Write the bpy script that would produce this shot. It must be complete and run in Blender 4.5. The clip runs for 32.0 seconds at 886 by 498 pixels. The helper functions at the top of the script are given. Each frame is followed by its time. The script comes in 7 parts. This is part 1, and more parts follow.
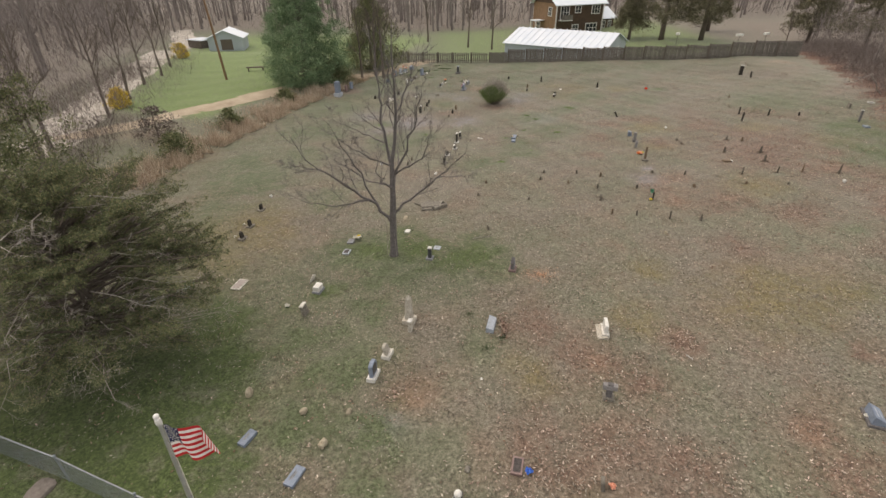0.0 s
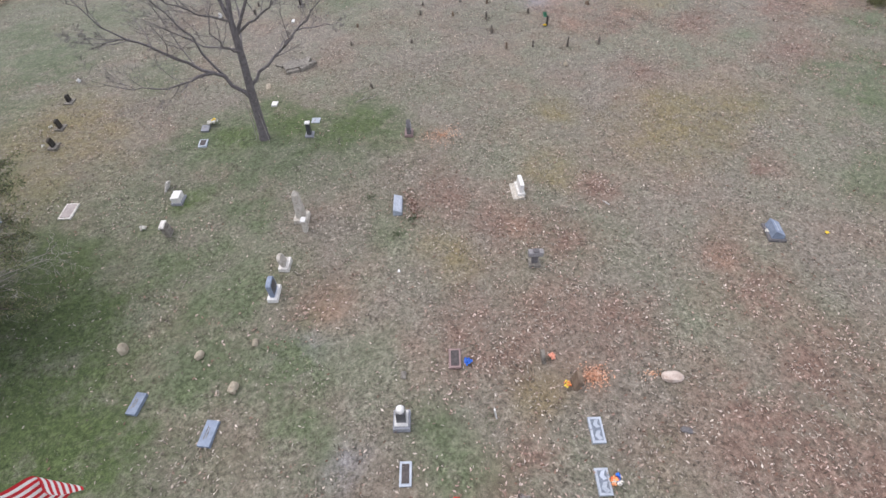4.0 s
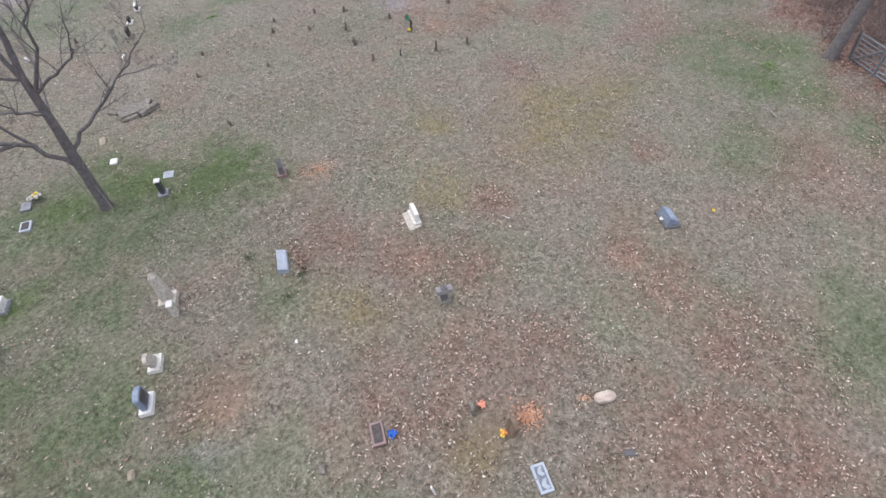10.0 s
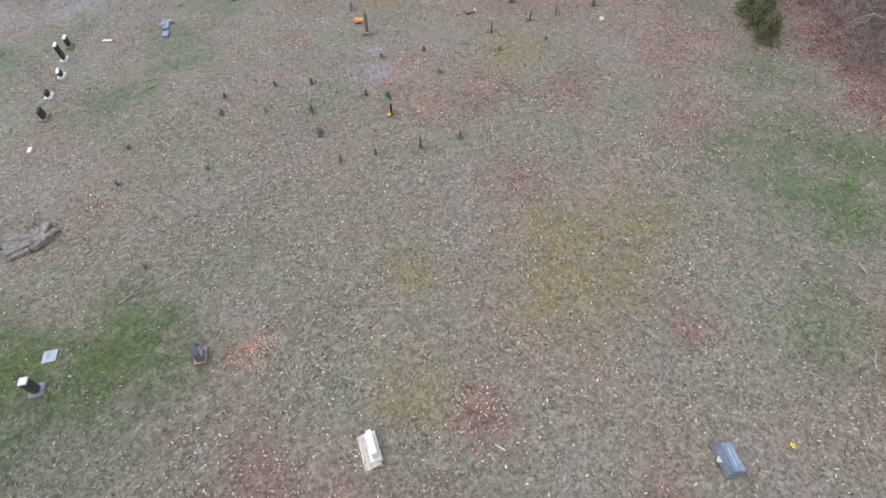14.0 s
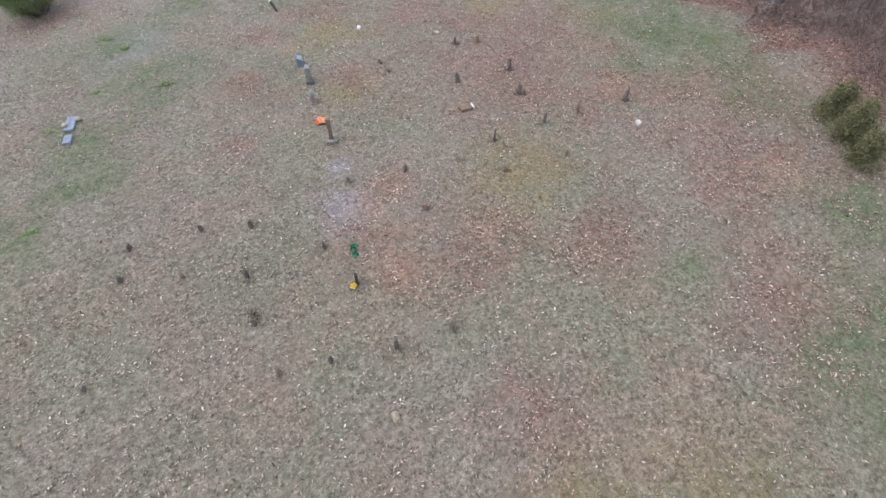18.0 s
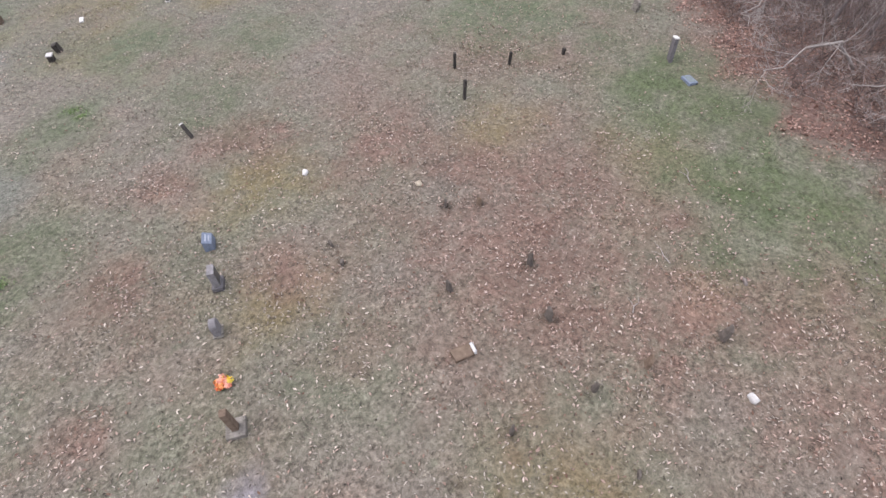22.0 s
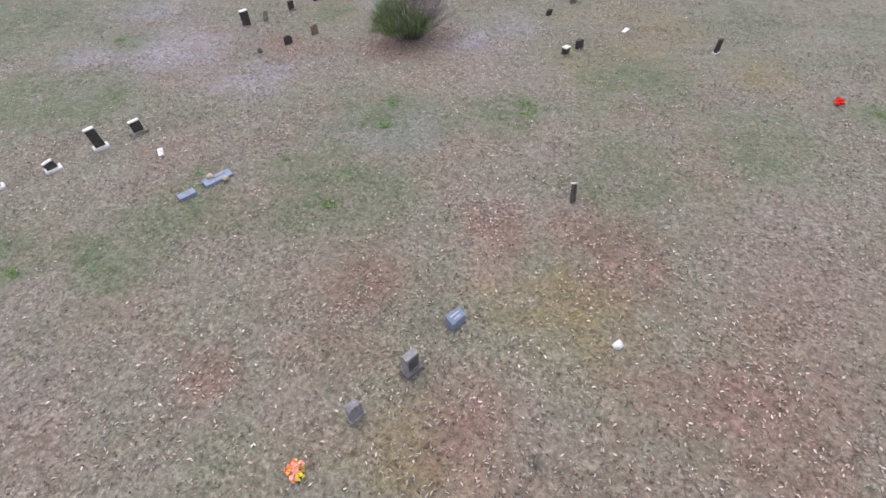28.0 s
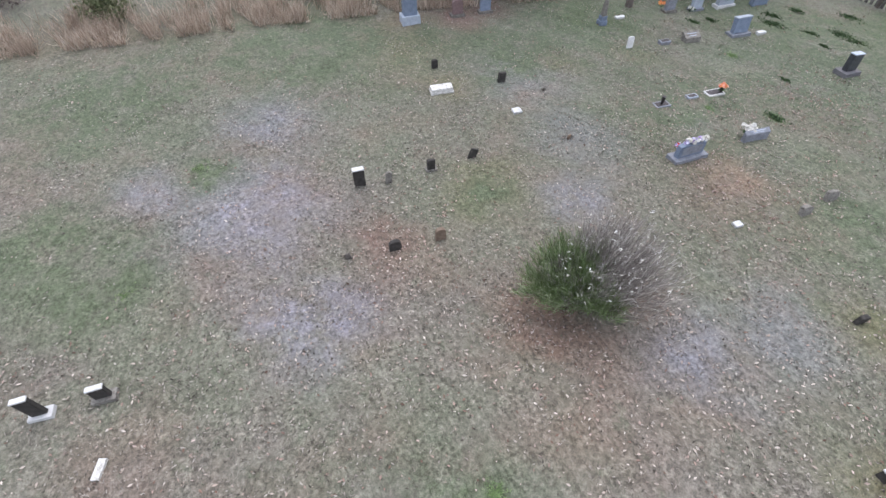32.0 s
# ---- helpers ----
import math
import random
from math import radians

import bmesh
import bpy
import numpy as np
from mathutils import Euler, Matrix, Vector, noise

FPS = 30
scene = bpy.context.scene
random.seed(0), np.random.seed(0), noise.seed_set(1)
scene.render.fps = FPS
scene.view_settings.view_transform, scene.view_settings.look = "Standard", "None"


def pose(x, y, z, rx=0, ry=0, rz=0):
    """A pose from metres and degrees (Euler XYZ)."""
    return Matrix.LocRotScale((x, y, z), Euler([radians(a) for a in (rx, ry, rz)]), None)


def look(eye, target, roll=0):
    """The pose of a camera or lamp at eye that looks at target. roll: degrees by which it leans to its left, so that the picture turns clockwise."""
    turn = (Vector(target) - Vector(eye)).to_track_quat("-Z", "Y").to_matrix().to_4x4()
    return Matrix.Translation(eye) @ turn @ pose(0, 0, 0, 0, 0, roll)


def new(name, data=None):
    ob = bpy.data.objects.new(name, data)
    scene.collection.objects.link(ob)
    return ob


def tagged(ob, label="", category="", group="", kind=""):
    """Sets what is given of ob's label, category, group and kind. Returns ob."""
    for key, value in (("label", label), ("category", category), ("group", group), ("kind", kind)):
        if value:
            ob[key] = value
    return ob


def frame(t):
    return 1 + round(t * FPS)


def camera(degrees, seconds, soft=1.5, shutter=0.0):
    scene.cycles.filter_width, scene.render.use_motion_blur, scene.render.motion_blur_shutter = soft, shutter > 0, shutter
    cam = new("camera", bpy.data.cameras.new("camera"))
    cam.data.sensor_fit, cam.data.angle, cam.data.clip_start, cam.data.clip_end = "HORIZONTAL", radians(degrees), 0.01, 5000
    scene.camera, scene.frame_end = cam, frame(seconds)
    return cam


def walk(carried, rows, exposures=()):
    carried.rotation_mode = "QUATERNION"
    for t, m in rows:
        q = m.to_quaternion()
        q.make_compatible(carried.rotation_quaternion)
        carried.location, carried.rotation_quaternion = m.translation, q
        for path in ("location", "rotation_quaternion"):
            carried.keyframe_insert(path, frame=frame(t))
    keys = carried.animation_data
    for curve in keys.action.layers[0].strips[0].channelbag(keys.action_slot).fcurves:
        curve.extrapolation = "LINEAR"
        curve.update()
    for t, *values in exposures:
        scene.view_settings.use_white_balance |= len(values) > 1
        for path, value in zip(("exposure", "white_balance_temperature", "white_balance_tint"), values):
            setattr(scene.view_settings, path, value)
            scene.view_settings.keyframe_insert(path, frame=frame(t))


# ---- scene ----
cam = camera(84.70, 32.0, soft=1.5)
PATH = [  # seconds, x, y, z, yaw, pitch, roll
    (0.0, -0.115, -0.001, 11.918, -0.33, -30.68, -0.68),
    (0.5, -0.178, 0.440, 11.820, -0.76, -38.40, -0.60),
    (1.0, -0.150, 0.927, 11.732, -0.53, -45.76, -0.35),
    (1.5, -0.164, 1.368, 11.679, -0.68, -48.07, -0.02),
    (2.0, -0.117, 1.717, 11.562, -0.54, -48.08, -0.10),
    (2.5, -0.085, 1.993, 11.492, -0.48, -48.04, -0.10),
    (3.0, -0.054, 2.256, 11.424, -0.42, -48.04, -0.20),
    (3.5, -0.027, 2.474, 11.329, -5.72, -48.19, -0.57),
    (4.0, -0.017, 2.613, 11.207, -15.75, -48.62, -0.90),
    (4.5, -0.001, 2.669, 11.066, -25.63, -48.90, -1.12),
    (5.0, -0.028, 2.613, 11.010, -29.23, -49.17, -1.26),
    (5.5, -0.055, 2.557, 10.955, -30.01, -49.23, -1.29),
    (6.5, -0.109, 2.445, 10.844, -30.24, -49.24, -1.30),
    (7.0, -0.022, 2.518, 10.843, -30.48, -49.34, -1.25),
    (7.5, 0.151, 2.718, 10.854, -30.55, -49.43, -1.13),
    (8.0, 0.293, 3.000, 10.923, -30.86, -49.49, -0.81),
    (8.5, 0.425, 3.278, 11.004, -31.12, -49.50, -0.47),
    (9.0, 0.558, 3.511, 11.047, -31.30, -49.43, -0.23),
    (9.5, 0.765, 3.823, 11.065, -31.44, -49.40, -0.04),
    (10.0, 1.112, 4.308, 11.089, -31.43, -49.45, 0.02),
    (10.5, 1.610, 4.884, 11.163, -31.16, -49.54, 0.03),
    (11.0, 2.182, 5.504, 11.262, -30.73, -49.76, -0.06),
    (11.5, 2.680, 6.172, 11.328, -30.81, -49.99, 0.10),
    (12.0, 3.102, 6.945, 11.364, -31.16, -50.15, 0.53),
    (12.5, 3.600, 7.723, 11.394, -31.12, -50.13, 0.72),
    (13.0, 4.246, 8.609, 11.458, -31.01, -50.36, 0.66),
    (13.5, 4.988, 9.490, 11.518, -30.55, -50.74, 0.22),
    (15.5, 6.964, 12.229, 11.302, -30.26, -51.15, 0.09),
    (16.0, 7.448, 13.088, 11.338, -30.47, -51.18, 0.17),
    (16.5, 8.008, 14.047, 11.377, -30.68, -51.17, 0.30),
    (17.0, 8.607, 15.056, 11.398, -30.92, -51.17, 0.41),
    (17.5, 9.281, 16.102, 11.341, -30.99, -51.03, 0.58),
    (18.0, 9.959, 17.140, 11.233, -31.17, -50.92, 0.54),
    (18.5, 10.605, 18.158, 11.080, -31.41, -50.85, 0.57),
    (19.0, 11.225, 19.184, 10.970, -31.62, -50.79, 0.69),
    (19.5, 11.876, 20.226, 10.863, -31.61, -50.66, 0.62),
    (20.0, 12.589, 21.307, 10.791, -31.40, -50.69, 0.38),
    (20.5, 13.338, 22.526, 10.723, -31.51, -50.78, 0.47),
    (21.0, 14.098, 23.698, 10.680, -31.52, -50.85, 0.42),
    (21.5, 14.860, 24.776, 10.628, -31.46, -50.75, 0.34),
    (22.0, 15.552, 25.820, 10.587, -31.62, -50.68, 0.52),
    (22.5, 16.150, 26.740, 10.543, -31.75, -50.54, 0.59),
    (23.0, 16.622, 27.453, 10.356, -31.61, -50.19, 0.51),
    (23.5, 16.968, 27.962, 10.186, -31.25, -50.06, 0.54),
    (24.0, 17.221, 28.293, 10.034, -28.83, -50.11, 0.54),
    (24.5, 17.407, 28.579, 9.865, -21.56, -50.15, 0.49),
    (25.0, 17.588, 28.852, 9.661, -11.79, -49.78, -0.14),
    (25.5, 17.547, 29.258, 9.526, -4.48, -49.86, 0.90),
    (27.5, 17.767, 30.793, 9.489, 24.84, -48.95, -0.77),
    (28.0, 17.567, 31.289, 9.557, 32.57, -48.66, -0.33),
    (28.5, 17.197, 31.955, 9.607, 43.29, -48.65, 0.18),
    (29.0, 16.557, 32.858, 9.684, 51.70, -49.02, 0.36),
    (29.5, 15.722, 33.901, 9.696, 53.85, -49.08, 0.38),
    (30.0, 14.653, 35.051, 9.718, 54.56, -49.23, 0.42),
    (30.5, 13.394, 36.442, 9.730, 55.66, -49.21, 0.30),
    (31.0, 12.013, 37.948, 9.801, 56.42, -49.24, 0.37),
    (31.5, 10.618, 39.566, 9.893, 56.88, -49.29, 0.24),
    (32.0, 9.249, 41.252, 10.065, 57.39, -49.49, -0.00),
]


def aim(x, y, z, yaw, pitch, roll):
    return Matrix.Translation((x, y, z)) @ Euler((radians(90 + pitch), 0, radians(yaw))).to_matrix().to_4x4() @ pose(0, 0, 0, 0, 0, roll)


EXPOSURES = [(0.0, 0.75, 7850, 12), (0.6, 1.0, 7650, 12), (1.2, 1.2, 7350, 12), (2.5, 1.2, 6750, 14), (4.0, 1.14, 6380, 16), (10.0, 1.13, 6300, 15), (15.0, 1.12, 6130, 14),
             (24.0, 1.18, 6470, 20), (28.0, 1.17, 6300, 20), (32.0, 1.21, 6030, 15)]
walk(cam, [(row[0], aim(*row[1:])) for row in PATH], EXPOSURES)

# ---- overcast daylight ----
world = bpy.data.worlds.new("overcast_sky")
scene.world = world
world.use_nodes = True
wn = world.node_tree.nodes
sky = wn.new("ShaderNodeTexSky")
sky.sky_type, sky.sun_disc = "NISHITA", False
sky.sun_elevation, sky.sun_rotation = radians(62), radians(310)
sky.air_density, sky.dust_density, sky.ozone_density = 1.0, 6.0, 1.0
soft = wn.new("ShaderNodeMixRGB")  # cloud cover evens out the clear sky's colour
soft.inputs[0].default_value = 0.75
soft.inputs[2].default_value = (6.2, 6.4, 6.7, 1)
world.node_tree.links.new(sky.outputs[0], soft.inputs[1])
world.node_tree.links.new(soft.outputs[0], wn["Background"].inputs[0])
wn["Background"].inputs[1].default_value = 0.093
sun = new("sun", bpy.data.lights.new("sun", "SUN"))
sun.data.energy, sun.data.angle, sun.data.color = 0.6, radians(50), (1.0, 0.97, 0.92)
sun.matrix_world = look((0, 0, 40), (11.0, -9.2, 13.0))

# ---- materials ----
def nodes(name):
    m = bpy.data.materials.new(name)
    m.use_nodes = True
    t = m.node_tree
    return m, t, t.nodes["Principled BSDF"]


def ramp(t, source, stops):
    r = t.nodes.new("ShaderNodeValToRGB")
    while len(r.color_ramp.elements) < len(stops):
        r.color_ramp.elements.new(0.5)
    for e, (p, c) in zip(r.color_ramp.elements, stops):
        e.position, e.color = p, (*c, 1)
    t.links.new(source, r.inputs[0])
    return r.outputs[0]


def noise_tex(t, scale, detail=4.0, rough=0.6, coords=None):
    n = t.nodes.new("ShaderNodeTexNoise")
    n.inputs["Scale"].default_value, n.inputs["Detail"].default_value, n.inputs["Roughness"].default_value = scale, detail, rough
    if coords is not None:
        t.links.new(coords, n.inputs["Vector"])
    return n.outputs[0]


def mix(t, fac, a, b, mode="MIX"):
    n = t.nodes.new("ShaderNodeMixRGB")
    n.blend_type = mode
    for i, v in enumerate((fac, a, b)):
        if isinstance(v, (int, float)):
            n.inputs[i].default_value = v
        elif isinstance(v, tuple):
            n.inputs[i].default_value = (*v, 1)
        else:
            t.links.new(v, n.inputs[i])
    return n.outputs[0]


def calc(t, op, a, b=0.0):
    n = t.nodes.new("ShaderNodeMath")
    n.operation = op
    for i, v in enumerate((a, b)):
        if isinstance(v, (int, float)):
            n.inputs[i].default_value = v
        else:
            t.links.new(v, n.inputs[i])
    return n.outputs[0]


def bump(t, b, height, strength, distance=0.02):
    n = t.nodes.new("ShaderNodeBump")
    n.inputs["Strength"].default_value, n.inputs["Distance"].default_value = strength, distance
    t.links.new(height, n.inputs["Height"])
    t.links.new(n.outputs[0], b.inputs["Normal"])


def worn(name, stops, scale=6.0, grain=60.0, roughness=0.8, metal=0.0, relief=0.3, speck=0.25, dirt=None, distance=0.01):
    """A surface with large stains, fine grain, some shift from piece to piece and optional dark growth in spots."""
    m, t, b = nodes(name)
    xyz = t.nodes.new("ShaderNodeTexCoord").outputs["Object"]
    info = t.nodes.new("ShaderNodeObjectInfo").outputs["Random"]
    shifted = t.nodes.new("ShaderNodeVectorMath")
    shifted.operation = "MULTIPLY_ADD"
    t.links.new(xyz, shifted.inputs[0])
    shifted.inputs[1].default_value = (1, 1, 1)
    t.links.new(info, shifted.inputs[2])
    v = shifted.outputs[0]
    big, fine = noise_tex(t, scale, 5, 0.65, v), noise_tex(t, grain, 3, 0.7, v)
    c = ramp(t, big, stops)
    c = mix(t, speck, c, ramp(t, fine, [(0.3, (0.25, 0.25, 0.25)), (0.7, (0.85, 0.85, 0.85))]), "OVERLAY")
    tone = calc(t, "MULTIPLY_ADD", info, 0.24)
    tone.node.inputs[2].default_value = 0.88
    c = mix(t, 1.0, c, tone, "MULTIPLY")
    if dirt:
        spots = ramp(t, noise_tex(t, scale * 2.3, 6, 0.75, v), [(0.5, (0, 0, 0)), (0.66, (1, 1, 1))])
        c = mix(t, spots, c, dirt)
    t.links.new(c, b.inputs["Base Color"])
    b.inputs["Roughness"].default_value, b.inputs["Metallic"].default_value = roughness, metal
    bump(t, b, mix(t, 0.5, big, fine), relief, distance)
    return m


def blades(name, stops, roughness=0.75, sheen=0.0):
    """Leaves, needles and grass: each blade takes its own tone."""
    m, t, b = nodes(name)
    r = t.nodes.new("ShaderNodeNewGeometry").outputs["Random Per Island"]
    c = ramp(t, r, stops)
    xyz = t.nodes.new("ShaderNodeTexCoord").outputs["Object"]
    big = ramp(t, noise_tex(t, 0.45, 3, 0.6, xyz), [(0.3, (0.35, 0.35, 0.35)), (0.7, (0.66, 0.66, 0.66))])
    c = mix(t, 0.55, c, big, "OVERLAY")
    t.links.new(c, b.inputs["Base Color"])
    b.inputs["Roughness"].default_value = roughness
    b.inputs["Specular IOR Level"].default_value = 0.25
    b.inputs["Sheen Weight"].default_value = sheen
    b.inputs["Sheen Roughness"].default_value = 0.4
    return m


def plain(name, color, roughness=0.6, metal=0.0, vary=0.12, scale=9.0):
    lo, hi = tuple(c * (1 - vary * 2) for c in color), tuple(min(1.0, c * (1 + vary)) for c in color)
    return worn(name, [(0.3, lo), (0.7, hi)], scale, 80.0, roughness, metal, 0.12, 0.12)


SILVER_GRANITE = worn("silvery_granite", [(0.3, (0.25, 0.29, 0.35)), (0.7, (0.37, 0.41, 0.48))], 7, 140, 0.68, speck=0.4, relief=0.1)
GRANITE = worn("grey_granite", [(0.3, (0.17, 0.18, 0.205)), (0.7, (0.28, 0.295, 0.33))], 7, 140, 0.68, speck=0.45, relief=0.1)
BLUE_GRANITE = worn("blue_grey_granite", [(0.3, (0.145, 0.185, 0.255)), (0.7, (0.235, 0.285, 0.375))], 7, 140, 0.62, speck=0.4, relief=0.08)
PALE_GRANITE = worn("pale_granite", [(0.3, (0.31, 0.355, 0.42)), (0.7, (0.44, 0.485, 0.55))], 7, 140, 0.68, speck=0.35, relief=0.1)
DARK_GRANITE = worn("dark_polished_granite", [(0.3, (0.035, 0.038, 0.045)), (0.7, (0.08, 0.085, 0.095))], 7, 140, 0.28, speck=0.35, relief=0.05)
RED_GRANITE = worn("red_brown_granite", [(0.3, (0.17, 0.115, 0.112)), (0.7, (0.28, 0.20, 0.195))], 7, 140, 0.5, speck=0.4, relief=0.1)
MARBLE = worn("weathered_marble", [(0.25, (0.52, 0.50, 0.46)), (0.6, (0.74, 0.73, 0.70)), (0.8, (0.80, 0.79, 0.77))], 5, 60, 0.7, dirt=(0.30, 0.28, 0.24), relief=0.25)
WHITE_STONE = worn("white_painted_stone", [(0.3, (0.54, 0.54, 0.53)), (0.7, (0.74, 0.74, 0.73))], 6, 60, 0.65, relief=0.2)
OLD_STONE = worn("lichened_old_stone", [(0.25, (0.13, 0.12, 0.105)), (0.55, (0.24, 0.225, 0.20)), (0.8, (0.36, 0.34, 0.31))], 6, 50, 0.9, dirt=(0.07, 0.065, 0.05), relief=0.5)
DARK_STONE = worn("blackened_stone", [(0.25, (0.022, 0.021, 0.019)), (0.6, (0.055, 0.05, 0.045)), (0.85, (0.12, 0.11, 0.095))], 8, 60, 0.9, relief=0.5)
FIELD_STONE = worn("tan_field_stone", [(0.25, (0.24, 0.20, 0.15)), (0.6, (0.40, 0.36, 0.28)), (0.85, (0.52, 0.48, 0.40))], 7, 60, 0.9, relief=0.6)
BROWN_STONE = worn("brown_field_stone", [(0.25, (0.10, 0.07, 0.05)), (0.6, (0.20, 0.15, 0.11)), (0.85, (0.32, 0.25, 0.19))], 7, 60, 0.9, relief=0.6)
ROUGH_STONE = worn("dark_brown_rough_stone", [(0.25, (0.075, 0.065, 0.057)), (0.6, (0.145, 0.128, 0.113)), (0.85, (0.24, 0.215, 0.19))], 9, 60, 0.92, relief=0.6)
LOW_STONE = worn("grey_brown_low_stone", [(0.25, (0.15, 0.13, 0.12)), (0.6, (0.23, 0.205, 0.19)), (0.85, (0.32, 0.29, 0.27))], 9, 60, 0.92, relief=0.6)
CONCRETE = worn("old_concrete", [(0.3, (0.36, 0.34, 0.31)), (0.7, (0.56, 0.54, 0.50))], 6, 80, 0.9, dirt=(0.20, 0.19, 0.17), relief=0.4)
BRONZE = worn("dark_bronze", [(0.3, (0.035, 0.032, 0.035)), (0.7, (0.09, 0.08, 0.08))], 12, 120, 0.45, 0.6, relief=0.4)
BRONZE_PALE = worn("patinated_bronze", [(0.3, (0.15, 0.20, 0.22)), (0.7, (0.30, 0.36, 0.38))], 12, 120, 0.55, 0.3, relief=0.4)
STEEL = worn("galvanised_steel", [(0.3, (0.22, 0.255, 0.29)), (0.7, (0.36, 0.40, 0.44))], 10, 90, 0.5, 0.6, relief=0.05)
ALUMINIUM = worn("dull_aluminium", [(0.3, (0.40, 0.42, 0.45)), (0.7, (0.55, 0.57, 0.60))], 10, 90, 0.4, 0.7, relief=0.03)
GATE_PAINT = worn("blue_grey_gate_paint", [(0.3, (0.13, 0.17, 0.205)), (0.7, (0.22, 0.27, 0.315))], 10, 90, 0.55, 0.2, dirt=(0.16, 0.10, 0.07), relief=0.05)
BARK = worn("grey_brown_bark", [(0.25, (0.075, 0.06, 0.052)), (0.6, (0.16, 0.135, 0.12)), (0.85, (0.25, 0.22, 0.20))], 9, 45, 0.95, relief=0.9, distance=0.03)
PALE_BARK = worn("pale_dead_bark", [(0.25, (0.22, 0.20, 0.185)), (0.7, (0.42, 0.39, 0.37))], 6, 50, 0.95, relief=0.6)
WOODS_BARK = worn("woods_bark", [(0.25, (0.15, 0.133, 0.13)), (0.7, (0.28, 0.252, 0.247))], 0.6, 10, 0.95, relief=0.3)
GREY_WOOD = worn("silvered_boards", [(0.25, (0.10, 0.092, 0.085)), (0.7, (0.21, 0.195, 0.18))], 2.5, 40, 0.9, relief=0.4)
LOG_WALL = worn("brown_timber_wall", [(0.25, (0.055, 0.035, 0.024)), (0.7, (0.11, 0.072, 0.05))], 2.0, 25, 0.85, relief=0.4)
TAN_WALL = worn("tan_timber_wall", [(0.25, (0.17, 0.10, 0.06)), (0.7, (0.27, 0.17, 0.105))], 2.0, 25, 0.85, relief=0.4)
# white roof metal, with the sky's blue reflection put into its base colour
WHITE_METAL = worn("white_metal_roof", [(0.3, (0.64, 0.72, 0.84)), (0.7, (0.74, 0.80, 0.89))], 0.6, 20, 0.35, 0.0, relief=0.05, speck=0.08)
BLUE_METAL = worn("pale_blue_metal_wall", [(0.3, (0.36, 0.42, 0.50)), (0.7, (0.47, 0.53, 0.60))], 0.6, 20, 0.5, 0.0, relief=0.05, speck=0.08)
WHITE_PAINT = plain("white_paint", (0.78, 0.78, 0.78), 0.6)
GRAVEL = worn("pale_gravel", [(0.25, (0.36, 0.33, 0.30)), (0.6, (0.50, 0.47, 0.44)), (0.85, (0.60, 0.58, 0.55))], 0.8, 14, 0.95, relief=0.4, distance=0.03)
DIRT_ROAD = worn("dirt_drive", [(0.25, (0.30, 0.24, 0.18)), (0.6, (0.45, 0.38, 0.30)), (0.85, (0.52, 0.46, 0.39))], 0.7, 14, 0.95, relief=0.4, distance=0.03)
GLASS, _t, _b = nodes("window_glass")
_b.inputs["Base Color"].default_value = (0.03, 0.035, 0.04, 1)
_b.inputs["Roughness"].default_value = 0.08
TARP = worn("grey_plastic_sheet", [(0.3, (0.10, 0.09, 0.085)), (0.7, (0.30, 0.28, 0.27))], 6, 40, 0.45, relief=0.3)
RED = plain("red_cloth", (0.55, 0.02, 0.03), 0.8)
WHITE = plain("white_cloth", (0.80, 0.79, 0.78), 0.8, vary=0.05)
NAVY = plain("navy_cloth", (0.012, 0.018, 0.075), 0.8)
F_ORANGE = blades("orange_petals", [(0.0, (0.80, 0.13, 0.06)), (0.5, (0.86, 0.28, 0.14)), (1.0, (0.90, 0.52, 0.18))])
F_YELLOW = blades("yellow_petals", [(0.0, (0.75, 0.50, 0.02)), (1.0, (0.88, 0.75, 0.15))])
F_WHITE = blades("white_petals", [(0.0, (0.60, 0.58, 0.50)), (1.0, (0.84, 0.83, 0.80))])
F_BLUE = blades("blue_petals", [(0.0, (0.02, 0.08, 0.50)), (1.0, (0.08, 0.25, 0.75))])
F_PINK = blades("pink_petals", [(0.0, (0.80, 0.25, 0.16)), (1.0, (0.90, 0.55, 0.42))])
F_RED = blades("red_petals", [(0.0, (0.60, 0.01, 0.01)), (1.0, (0.80, 0.06, 0.03))])
F_LILAC = blades("lilac_petals", [(0.0, (0.35, 0.30, 0.62)), (0.5, (0.75, 0.74, 0.86)), (1.0, (0.55, 0.40, 0.70))])
STEM = blades("dark_green_leaves", [(0.0, (0.03, 0.07, 0.025)), (1.0, (0.07, 0.13, 0.05))])
VINE_GREEN = blades("dark_vine_leaves", [(0.0, (0.035, 0.062, 0.028)), (1.0, (0.085, 0.135, 0.055))])
FORSYTHIA = blades("forsythia_bloom", [(0.0, (0.46, 0.34, 0.06)), (1.0, (0.80, 0.60, 0.10))])
CEDAR_SPRAY = blades("cedar_sprays", [(0.0, (0.062, 0.080, 0.044)), (0.35, (0.118, 0.142, 0.074)), (0.75, (0.20, 0.22, 0.112)), (0.93, (0.28, 0.275, 0.16)), (1.0, (0.33, 0.285, 0.19))])
OLIVE = blades("olive_shrub_foliage", [(0.0, (0.085, 0.095, 0.045)), (0.6, (0.165, 0.175, 0.085)), (1.0, (0.28, 0.27, 0.16))])
CEDAR = blades("cedar_foliage", [(0.0, (0.070, 0.086, 0.041)), (0.5, (0.138, 0.160, 0.077)), (0.85, (0.21, 0.224, 0.118)), (1.0, (0.29, 0.275, 0.175))])
PINE = blades("evergreen_foliage", [(0.0, (0.090, 0.155, 0.090)), (0.6, (0.175, 0.265, 0.150)), (1.0, (0.30, 0.40, 0.24))])
